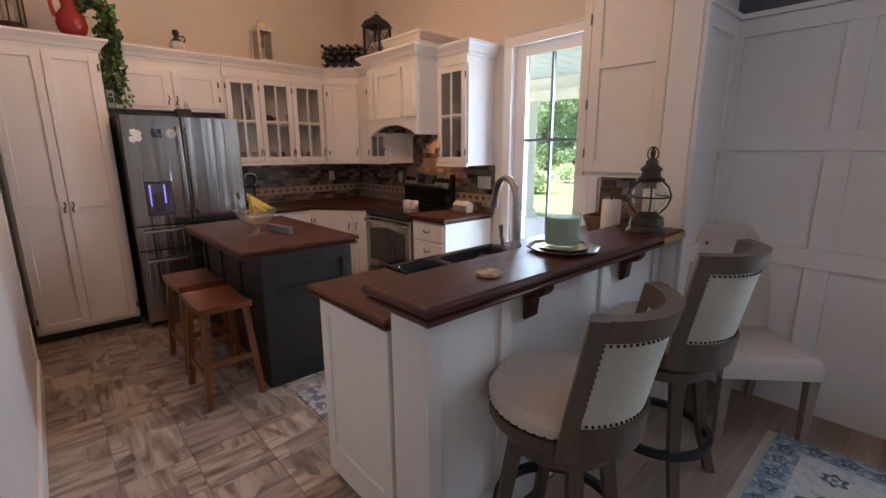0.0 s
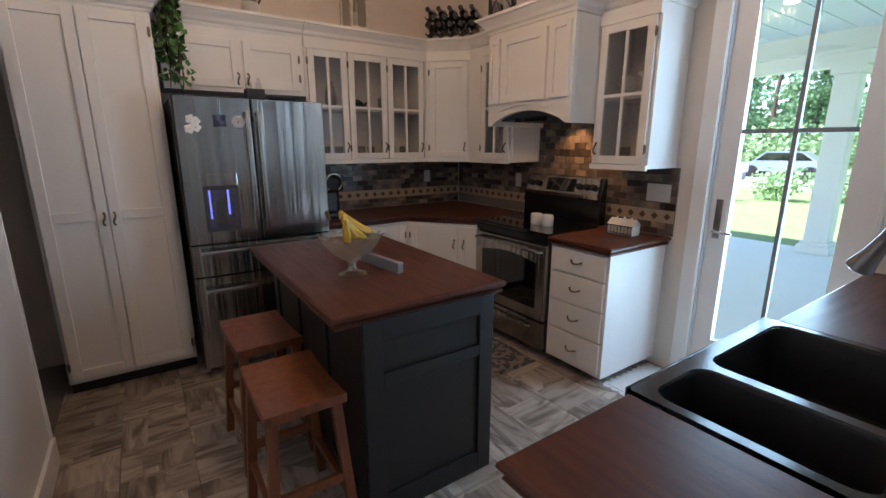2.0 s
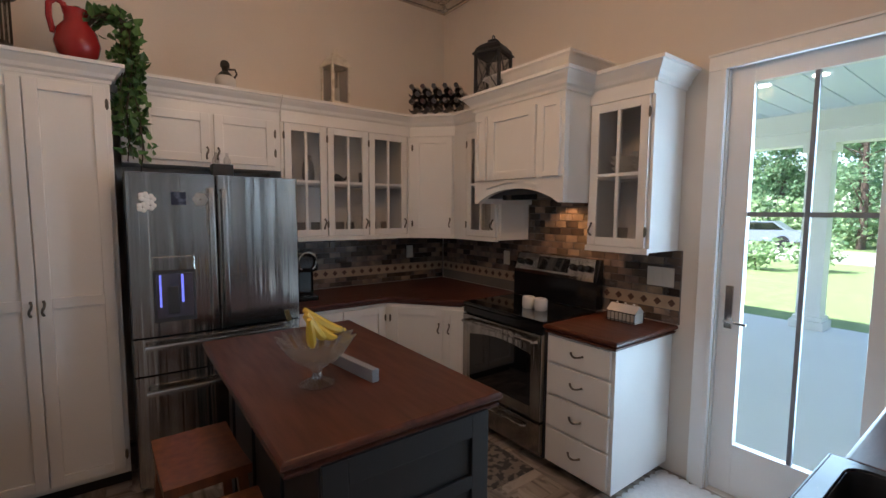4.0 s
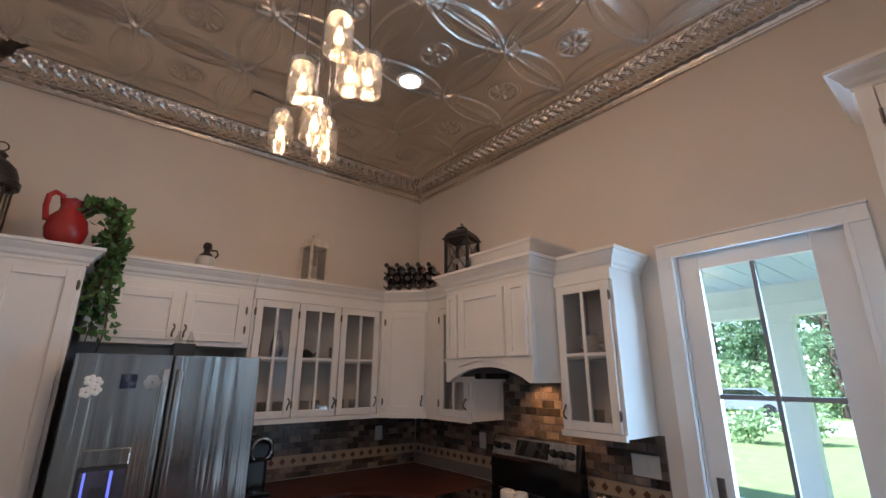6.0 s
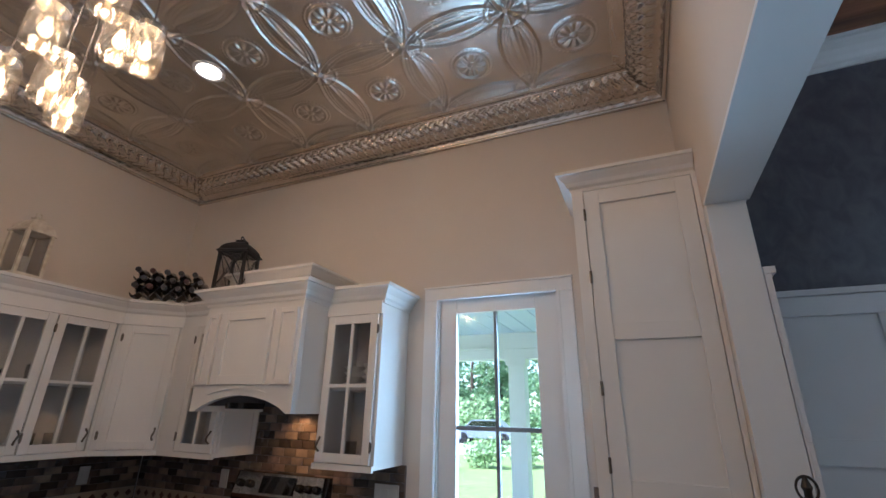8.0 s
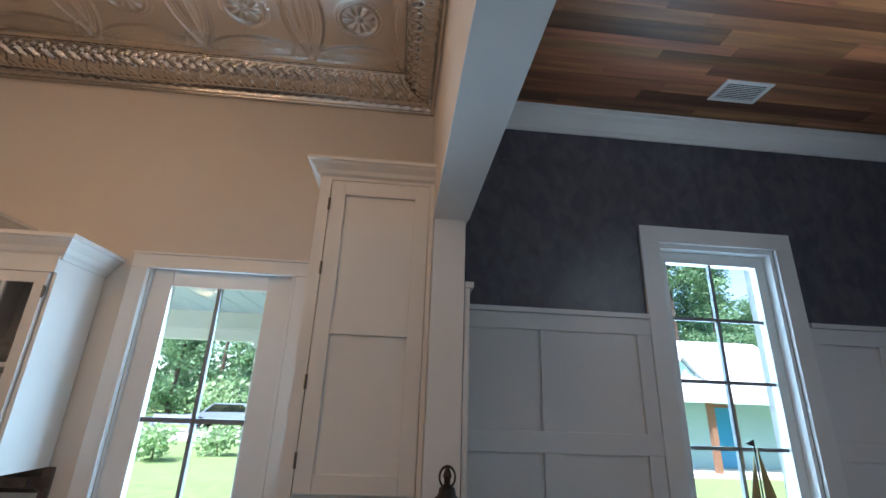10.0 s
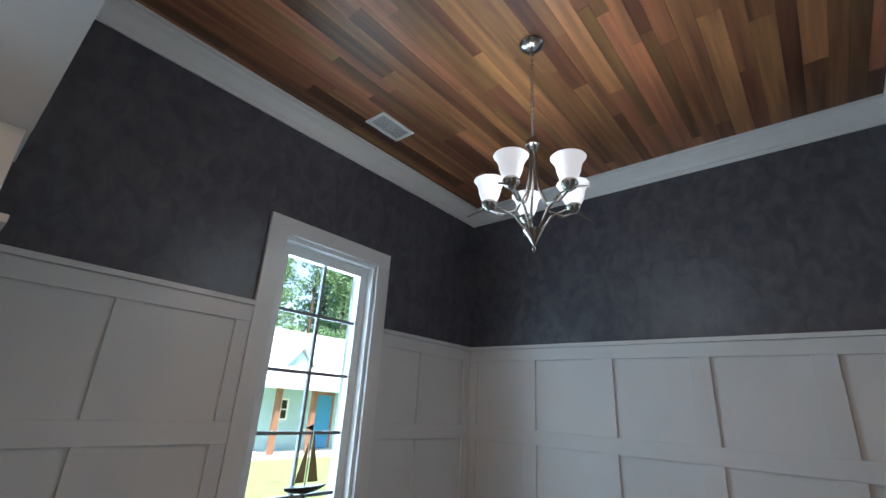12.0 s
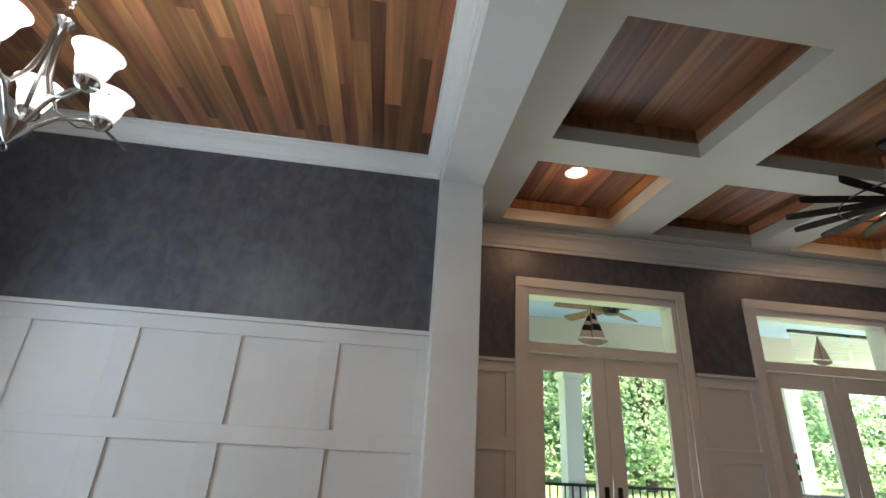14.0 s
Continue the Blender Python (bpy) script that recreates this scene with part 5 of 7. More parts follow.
# ---- stools at the island ----
st = thing("counter_stool", pose(2.54, 6.305, 0), "reddish-brown wooden saddle-seat stool beside the island", "stool", group="island stools")
b = Build()
n = 8
sec = []
for i in range(n + 1):
    t = i / n * 2 - 1
    sec.append((t * 0.215, 0.607 + 0.016 * t * t))
poly = [(p[0], p[1]) for p in sec] + [(p[0] * 0.985, p[1] - 0.038) for p in sec[::-1]]
rows = []
for xx_, sc in ((-0.145, 0.93), (-0.138, 1.0), (0.138, 1.0), (0.145, 0.93)):
    zc = 0.595
    rows.append([(xx_, y * (0.985 if sc < 1 else 1), zc + (z - zc) * sc) for y, z in poly])
b.rings(rows)
part("seat", b, STOOLWOOD, st, "", True)
for sx in (-1, 1):
    for sy in (-1, 1):
        part("leg", Build().rings([[(sx * (x_ + dx), sy * (y_ + dy), z) for dx, dy in ((-0.018, -0.018), (0.018, -0.018), (0.018, 0.018), (-0.018, 0.018))] for x_, y_, z in ((0.155, 0.21, 0.0), (0.115, 0.165, 0.582))]), STOOLWOOD, st)
for sy in (-1, 1):
    part("stretcher", Build().box(-0.125, sy * 0.19 - 0.011, 0.245, 0.125, sy * 0.19 + 0.011, 0.28, 0.003), STOOLWOOD, st)
for sx in (-1, 1):
    part("stretcher", Build().box(sx * 0.14 - 0.011, -0.18, 0.165, sx * 0.14 + 0.011, 0.18, 0.20, 0.003), STOOLWOOD, st)
copy_thing(st, pose(2.55, 6.885, 0, 0, 0, 2))

# ---- swivel bar chairs ----
GREYWOOD = material("weathered_grey_wood", (0.115, 0.090, 0.068), 0.5, color2=(0.07, 0.053, 0.040), scale=4, stretch=(6, 6, 1), bump=0.12)
LINEN = material("ivory_linen", (0.60, 0.55, 0.49), 0.9, color2=(0.54, 0.49, 0.43), scale=60, bump=0.25, bump_scale=300)
LINENBACK = material("sage_grey_linen", (0.50, 0.50, 0.43), 0.9, color2=(0.45, 0.45, 0.39), scale=60, bump=0.25, bump_scale=300)
NAIL = material("dark_bronze_nail", (0.04, 0.03, 0.025), 0.3, 0.9)
bs = thing("bar_chair", pose(3.07, 4.165, 0, 0, 0, 4) @ Matrix.Diagonal((1.04, 1.04, 1.04, 1)), "swivel bar chair with weathered wood frame and studded ivory upholstery", "bar chair", group="bar chairs")
part("seat_cushion", Build().lathe([(0.225, 0.635), (0.245, 0.645), (0.245, 0.675), (0.225, 0.70), (0.15, 0.715), (0.001, 0.72)], seg=36), LINEN, bs, "", True)
part("seat_ring", Build().lathe([(0.19, 0.575), (0.235, 0.58), (0.245, 0.60), (0.243, 0.634), (0.001, 0.634)], seg=36), GREYWOOD, bs, "", True)
part("swivel", Build().lathe([(0.11, 0.545), (0.11, 0.574), (0.001, 0.574)]), IRON, bs, "", True)
part("leg_frame", Build().lathe([(0.16, 0.49), (0.18, 0.50), (0.18, 0.54), (0.16, 0.545), (0.001, 0.545)], seg=30), GREYWOOD, bs, "", True)
for k in range(4):
    a = math.pi / 4 + k * math.pi / 2
    c, s_ = math.cos(a), math.sin(a)
    rows = []
    for r, z, w in ((0.14, 0.545, 0.024), (0.165, 0.40, 0.022), (0.195, 0.20, 0.020), (0.255, 0.0, 0.019)):
        rows.append([(r * c + dx * c - dy * s_, r * s_ + dx * s_ + dy * c, z) for dx, dy in ((-w, -w), (w, -w), (w, w), (-w, w))])
    part("leg", Build().rings(rows), GREYWOOD, bs)
part("foot_ring", Build().lathe([(0.20, 0.19), (0.225, 0.19), (0.225, 0.22), (0.20, 0.22), (0.20, 0.19)], seg=36, cap=False), IRON, bs, "dark curved foot ring", True)


def back_shell(b, z0, z1, a0, a1, r0, r1, lean0, lean1, n=16):
    """A curved slab of the chair back, round the seat's axis; the back faces -y."""
    def ring(z, lean, r):
        return [(r * math.sin(a), -r * math.cos(a) - lean, z) for a in np.linspace(radians(a0), radians(a1), n)]
    rows = [ring(z0, lean0, r0), ring(z0, lean0, r1), ring(z1, lean1, r1), ring(z1, lean1, r0)]
    return b.rings([[row[i] for row in rows] for i in range(n)])


part("back_pad", back_shell(Build(), 0.69, 0.965, -54, 54, 0.215, 0.246, 0.0, 0.055), LINENBACK, bs, "sage-grey linen back", True)
part("bottom_rail", back_shell(Build(), 0.585, 0.69, -60, 60, 0.225, 0.262, -0.012, 0.0), GREYWOOD, bs, "", True)
part("top_rail", back_shell(Build(), 0.965, 1.03, -62, 62, 0.205, 0.254, 0.055, 0.07), GREYWOOD, bs, "", True)
for a0 in (-64, 54):
    part("back_post", back_shell(Build(), 0.59, 1.03, a0, a0 + 10, 0.208, 0.264, -0.012, 0.07, 4), GREYWOOD, bs, "", True)
b = Build()
for a in np.linspace(-52, 52, 26):
    for z, lean in ((0.70, 0.003), (0.955, 0.052)):
        b.ball((0.248 * math.sin(radians(a)), -0.248 * math.cos(radians(a)) - lean, z), 0.0048, seg=6)
for z in np.linspace(0.715, 0.94, 13):
    for a in (-52, 52):
        b.ball((0.248 * math.sin(radians(a)), -0.248 * math.cos(radians(a)) - 0.055 * (z - 0.69) / 0.275, z), 0.0048, seg=6)
for a in range(0, 360, 7):
    b.ball((0.245 * math.sin(radians(a)), -0.245 * math.cos(radians(a)), 0.645), 0.0048, seg=6)
tagged(part("nail_heads", b, NAIL, bs, "dark bronze nail heads"), kind="stuff")
copy_thing(bs, pose(3.83, 4.125, 0, 0, 0, -3) @ Matrix.Diagonal((1.0, 1.0, 1.05, 1)))

# ---- tufted dining chair ----
tch = thing("dining_chair", pose(4.60, 3.98, 0, 0, 0, -47), "beige tufted upholstered dining chair in the corner", "chair")
PALELEG = material("limed_pale_wood", (0.30, 0.25, 0.21), 0.6, color2=(0.22, 0.18, 0.15), scale=4, stretch=(6, 6, 1), bump=0.1)
TUFT = material("beige_upholstery", (0.58, 0.52, 0.47), 0.9, color2=(0.52, 0.46, 0.42), scale=50, bump=0.25, bump_scale=250)
part("seat", Build().slab([(-0.24, -0.25), (0.24, -0.25), (0.22, 0.22), (-0.22, 0.22)], [(0.36, 0.01), (0.365, 0.0), (0.44, 0.0), (0.475, 0.02), (0.485, 0.07)]), TUFT, tch, "", True)
b = Build()
NX, NZ = 18, 22
front = []
for j in range(NZ + 1):
    z = 0.46 + 0.60 * j / NZ
    r1, r2 = [], []
    for i in range(NX + 1):
        u = i / NX * 2 - 1
        half = 0.225 + 0.02 * math.sin(j / NZ * math.pi) - (0.03 if j == NZ else 0)
        lean = 0.17 * (j / NZ) ** 1.3
        dim = sum(0.034 * math.exp(-((u * 0.22 - bx) ** 2 + (z - bz) ** 2) / 0.0012) for bx, bz in ((-0.11, 0.95), (0.11, 0.95), (0, 0.86), (-0.11, 0.77), (0.11, 0.77), (0, 0.68)))
        edge = 0.03 * max(abs(u) ** 8, (j / NZ) ** 14)
        r1.append((u * half, 0.17 + lean + dim + edge, z))
        r2.append((u * half, 0.27 + lean - edge, z))
    front.append(r1 + r2[::-1])
b.rings(front)
part("backrest", b, TUFT, tch, "tufted back with buttons", True)
b = Build()
for bx, bz in ((-0.11, 0.95), (0.11, 0.95), (0, 0.86), (-0.11, 0.77), (0.11, 0.77), (0, 0.68)):
    b.ball((bx, 0.192 + 0.17 * ((bz - 0.46) / 0.6) ** 1.3, bz), 0.011, 1, 0.6, 1, 8)
tagged(part("buttons", b, GREYWOOD, tch, "dark covered buttons"), kind="stuff")
for x_, y_ in ((-0.21, -0.22), (0.21, -0.22), (-0.20, 0.20), (0.20, 0.20)):
    part("leg", Build().rings([[(x_ + dx * w, y_ + dy * w + (0.03 if y_ > 0 and z == 0 else 0), z) for dx, dy in ((-1, -1), (1, -1), (1, 1), (-1, 1))] for z, w in ((0, 0.017), (0.36, 0.025))]), PALELEG, tch, "limed pale wooden leg")

# ---- rugs ----
RUG = material("faded_ivory_rug", (0.52, 0.51, 0.48), 0.95, color2=(0.30, 0.35, 0.38), scale=26, bump=0.5, bump_scale=150, detail=6, contrast=(0.50, 0.72))
RUGFIG = material("slate_blue_figures", (0.085, 0.105, 0.135), 0.95, color2=(0.22, 0.25, 0.27), scale=40, bump=0.5, bump_scale=150, contrast=(0.45, 0.65))
RUGEDGE = material("blue_rug_border", (0.16, 0.24, 0.30), 0.95, color2=(0.38, 0.42, 0.43), scale=30, bump=0.5, bump_scale=150, contrast=(0.45, 0.6))
rug = thing("area_rug", pose(3.85, 2.60, 0), "faded blue and ivory patterned area rug with fringe", "rug")
part("field", Build().box(-0.68, -1.05, 0, 0.62, 1.05, 0.010), RUG, rug)
part("border", Build().box(-0.80, -1.17, 0, 0.74, -1.05, 0.0105).box(-0.80, 1.05, 0, 0.74, 1.17, 0.0105).box(-0.80, -1.05, 0, -0.68, 1.05, 0.0105).box(0.62, -1.05, 0, 0.74, 1.05, 0.0105), RUGEDGE, rug, "dark blue border")
b = Build()
for k in range(110):
    x_ = -0.79 + 1.52 * k / 109
    for y_, s_ in ((1.17, 1), (-1.17, -1)):
        b.box(x_ - 0.003, min(y_, y_ + s_ * 0.045), 0.0, x_ + 0.003, max(y_, y_ + s_ * 0.045), 0.005)
tagged(part("fringe", b, material("ivory_fringe", (0.6, 0.57, 0.5), 0.95), rug, "ivory fringe"), kind="stuff")
b = Build()


def star(b, cx, cy, r, n, z=0.0115, wav=0.25):
    """A flat ring with a wavy outline, as woven figures have."""
    ang = np.linspace(0, 2 * math.pi, 28, endpoint=False)
    b.rings([[(cx + q * r * math.cos(a) * (1 + wav * math.cos(n * a)), cy + q * r * math.sin(a) * (1 + wav * math.cos(n * a)), h) for a in ang] for q, h in ((1, 0.009), (1, z), (0.62, z), (0.62, 0.009))], cap=False)
    b.rings([[(cx + q * r * math.cos(a), cy + q * r * math.sin(a), h) for a in ang[::4]] for q, h in ((0.28, 0.009), (0.28, z))])


for k in range(5):
    for m in range(8):
        big = (k + m) % 2 == 0
        star(b, -0.55 + 0.26 * k, -0.91 + 0.26 * m, 0.085 if big else 0.045, 4 if big else 6)
for k in range(17):
    for sx in (-0.74, 0.68):
        star(b, sx, -1.0 + 0.125 * k, 0.034, 5, 0.0125)
for k in range(11):
    for sy in (-1.11, 1.11):
        star(b, -0.64 + 0.124 * k, sy, 0.034, 5, 0.0125)
tagged(part("medallions", b, RUGFIG, rug, "dark slate-blue woven figures"), kind="stuff")
mat_ = thing("kitchen_mat", pose(4.06, 7.10, 0), "small patterned kitchen mat before the range", "rug")
part("field", Build().box(-0.27, -0.40, 0, 0.27, 0.36, 0.008), material("patterned_mat", (0.24, 0.20, 0.17), 0.9, color2=(0.06, 0.055, 0.055), scale=22, bump=0.4, bump_scale=120, contrast=(0.46, 0.54)), mat_)
tagged(part("sink_mat", Build().box(2.84, 5.36, 0.0, 3.22, 5.92, 0.008, 0.003), material("grey_patterned_mat", (0.42, 0.41, 0.40), 0.9, color2=(0.14, 0.15, 0.19), scale=18, bump=0.4, bump_scale=120, contrast=(0.46, 0.54))), "grey patterned mat in front of the sink", "rug")

LACE = material("white_cotton_lace", (0.74, 0.73, 0.71), 0.95, color2=(0.66, 0.65, 0.63), scale=40, bump=0.5, bump_scale=120)
dm_ = thing("door_mat", pose(4.71, 5.85, 0), "white cotton mat with a scalloped lace edge before the door", "rug")
part("field", Build().box(-0.23, -0.36, 0, 0.23, 0.36, 0.010, 0.003), LACE, dm_)
b = Build()
for k in range(13):
    for sx in (-1, 1):
        b.lathe([(0.030, 0), (0.030, 0.005), (0.012, 0.006), (0.001, 0.004)], (sx * 0.235, -0.36 + 0.06 * k, 0), 10)
for k in range(8):
    for sy in (-1, 1):
        b.lathe([(0.030, 0), (0.030, 0.005), (0.012, 0.006), (0.001, 0.004)], (-0.21 + 0.06 * k, sy * 0.365, 0), 10)
tagged(part("lace_edge", b, LACE, dm_, "scalloped lace edge"), kind="stuff")

# ---- island top things ----
fb = thing("fruit_bowl", pose(2.92, 6.56, 0.92) @ Matrix.Scale(1.2, 4), "footed cut-glass fruit bowl holding bananas", "bowl")
b = Build()
ribs = [(0.052, 0, 0.05), (0.055, 0.006, 0.05), (0.020, 0.020, 0), (0.013, 0.042, 0), (0.022, 0.058, 0.03), (0.060, 0.080, 0.05), (0.092, 0.115, 0.05), (0.112, 0.148, 0.06), (0.118, 0.156, 0.08), (0.113, 0.155, 0.08), (0.086, 0.115, 0.04), (0.055, 0.086, 0.02), (0.001, 0.070, 0)]
b.rings([[(r * (1 + q * math.cos(14 * a)) * math.cos(a), r * (1 + q * math.cos(14 * a)) * math.sin(a), h + (0.006 * math.cos(14 * a) if 0.15 < h else 0)) for a in np.linspace(0, 2 * math.pi, 84, endpoint=False)] for r, h, q in ribs], cap=False)
part("bowl", b, glass_material("cut_glass", (0.90, 0.90, 0.88), 0.03, gloss=0.35, milk=0.06), fb, "ribbed cut glass", True)
YEL = material("ripe_banana", (0.66, 0.40, 0.03), 0.45, color2=(0.52, 0.30, 0.025), scale=8)
bn = thing("bananas", pose(2.925, 6.56, 1.022) @ Matrix.Diagonal((1.05, 1.05, 1.3, 1)), "bunch of ripe yellow bananas in the glass bowl", "bananas")
for k in range(4):
    a = -0.5 + k * 0.28
    pts, rs = [], []
    for i in range(9):
        t = i / 8
        pts.append((0.11 * math.cos(a + 2.2) * (1 - 2 * t) + 0.03 * k - 0.04, 0.03 * (k - 1.5) + 0.05 * (t - 0.5), 0.045 + 0.09 * (1 - t) ** 1.6 + 0.012 * (k % 2)))
        rs.append(max(0.004, 0.017 * math.sin(math.pi * min(0.98, max(0.06, t * 0.9 + 0.08))) ** 0.5))
    part("banana", Build().tube(pts, rs, 7), YEL, bn, "", True)
part("stem", Build().tube([(-0.105, -0.02, 0.13), (-0.115, -0.02, 0.16)], 0.008, 6), material("banana_stem", (0.10, 0.07, 0.02), 0.7), bn, "brown stem")
gb = tagged(part("speaker_bar", Build().box(-0.016, -0.165, 0, 0.016, 0.165, 0.052, 0.004), material("mid_grey_plastic", (0.24, 0.24, 0.25), 0.5)), "narrow mid-grey bar standing on the island", "box")
gb.matrix_basis = pose(3.09, 6.61, 0.92, 0, 0, 8)

# ---- counter things ----
cm = thing("coffee_maker", pose(3.425, 8.26, 0.92) @ Matrix.Scale(1.12, 4), "black single-cup coffee maker on the counter", "coffee maker")
part("body", Build().box(-0.09, -0.02, 0, 0.09, 0.19, 0.31, 0.025), BLACK, cm)
part("head", Build().box(-0.085, -0.13, 0.19, 0.085, -0.02, 0.32, 0.03), BLACK, cm)
part("drip_tray", Build().box(-0.08, -0.13, 0, 0.08, -0.02, 0.03, 0.006), BLACK, cm)
part("handle_band", Build().tube([(0.060 * math.sin(q), -0.142 - 0.012 * (1 + math.cos(q)) / 2, 0.262 + 0.062 * math.cos(q)) for q in np.linspace(-2.5, 2.5, 22)], 0.008, 8), NICKEL, cm, "silver lid band", True)
part("cup_rest", Build().lathe([(0.03, 0.03), (0.03, 0.034), (0.001, 0.034)], (0, -0.075, 0)), NICKEL, cm)
sp = thing("ceramic_shaker", pose(4.60, 7.02, 0.925), "white ceramic cup on the cooktop", "cup")
part("cup", Build().lathe([(0.038, 0), (0.044, 0.01), (0.044, 0.07), (0.038, 0.08), (0.034, 0.078), (0.034, 0.02), (0.001, 0.02)]), material("white_ceramic", (0.75, 0.72, 0.68), 0.3), sp, "", True)
copy_thing(sp, pose(4.61, 6.92, 0.925))
bd_ = thing("butter_house", pose(4.82, 6.43, 0.92, 0, 0, -90) @ Matrix.Scale(0.92, 4), "cream ceramic house-shaped dish in a black wire rack", "butter dish")
CER = material("cream_ceramic", (0.62, 0.58, 0.52), 0.35)
part("dish", Build().box(-0.10, -0.05, 0, 0.10, 0.05, 0.07, 0.004), CER, bd_)
part("roof", Build().prism([(-0.056, 0.07), (0.056, 0.07), (0.0, 0.115)], "x", -0.104, 0.104), material("pale_ceramic_roof", (0.50, 0.47, 0.43), 0.4), bd_)
for sy in (-1, 1):
    for k in range(8):
        x_ = -0.098 + 0.028 * k
        part("wire", Build().tube([(x_, sy * 0.055, 0.002), (x_, sy * 0.057, 0.062), (x_ + 0.006, sy * 0.058, 0.072)], 0.0022, 5), IRON, bd_, "black wire")
    part("rail", Build().tube([(-0.105, sy * 0.057, 0.066), (0.105, sy * 0.057, 0.066)], 0.003, 6), IRON, bd_, "black wire rail")
    part("rail", Build().tube([(-0.105, sy * 0.056, 0.012), (0.105, sy * 0.056, 0.012)], 0.003, 6), IRON, bd_, "black wire rail")
for x_ in (-0.06, 0.0, 0.06):
    part("finial", Build().ball((x_, 0, 0.118), 0.009, seg=8), CER, bd_)
PLATE = material("beige_switch_plate", (0.62, 0.57, 0.50), 0.4)


def wall_plate(m, w, label):
    pl = thing("switch_plate", m, label, "switch")
    part("plate", Build().box(-w / 2, -0.006, -0.058, w / 2, 0.0, 0.058, 0.002), PLATE, pl)
    for k in range(max(1, round(w / 0.05))):
        x_ = -w / 2 + w * (k + 0.5) / max(1, round(w / 0.05))
        part("rocker", Build().box(x_ - 0.015, -0.009, -0.033, x_ + 0.015, -0.006, 0.033, 0.001), PLATE, pl)


wall_plate(pose(4.58, 8.546, 1.20), 0.07, "beige wall outlet in the backsplash")
wall_plate(pose(4.976, 7.62, 1.20, 0, 0, -90), 0.07, "beige wall outlet beside the range")
wall_plate(pose(4.976, 6.30, 1.20, 0, 0, -90), 0.165, "beige triple switch plate by the door")

# ---- inside the glass cabinets ----
DISH = material("stacked_white_dishes", (0.78, 0.76, 0.72), 0.35)
bowlp = thing("stacked_bowls", pose(4.82, 6.48, 1.799), "stack of white bowls on the cabinet shelf", "bowls")
for k in range(4):
    part("bowl", Build().lathe([(0.03, 0.032 * k), (0.05, 0.004 + 0.032 * k), (0.075, 0.028 + 0.032 * k), (0.072, 0.029 + 0.032 * k), (0.001, 0.012 + 0.032 * k)]), DISH, bowlp, "", True)
copy_thing(bowlp, pose(4.80, 6.325, 1.799) @ Matrix.Scale(1.1, 4))
gl = thing("drinking_glass", pose(4.83, 6.48, 1.384), "clear drinking glass in the cabinet", "glass", group="cabinet glasses")
part("glass", Build().lathe([(0.03, 0), (0.036, 0.11), (0.034, 0.11), (0.028, 0.006), (0.001, 0.006)]), CABGLASS, gl, "", True)
for k in range(9):
    x_ = 3.40 + 0.105 * k
    copy_thing(gl, pose(x_, 8.42 + 0.03 * (k % 2), 1.384 if k % 3 else 1.799))
tp = thing("teapot", pose(3.79, 8.40, 1.799), "small dark teapot on the cabinet shelf", "teapot")
part("pot", Build().lathe([(0.03, 0), (0.055, 0.02), (0.055, 0.055), (0.03, 0.075), (0.012, 0.085), (0.001, 0.09)]), IRON, tp, "", True)
part("spout", Build().tube([(0.045, 0, 0.03), (0.075, 0, 0.05), (0.085, 0, 0.07)], 0.009), IRON, tp, "", True)
cl = thing("canister", pose(4.08, 8.42, 1.384), "dark coffee canister in the cabinet", "canister")
part("tin", Build().lathe([(0.055, 0), (0.055, 0.17), (0.05, 0.175), (0.001, 0.176)]), IRON, cl, "", True)
part("band", Build().lathe([(0.0555, 0.05), (0.0555, 0.11)], cap=False), CER, cl, "pale label band", True)
vs = thing("dark_vase", pose(3.56, 8.42, 1.799), "dark vase on the cabinet shelf", "vase")
part("vase", Build().lathe([(0.03, 0), (0.05, 0.06), (0.045, 0.14), (0.025, 0.2), (0.03, 0.22), (0.001, 0.21)]), GUNMETAL, vs, "", True)

# ---- on top of the cabinets ----
TOP = 2.402


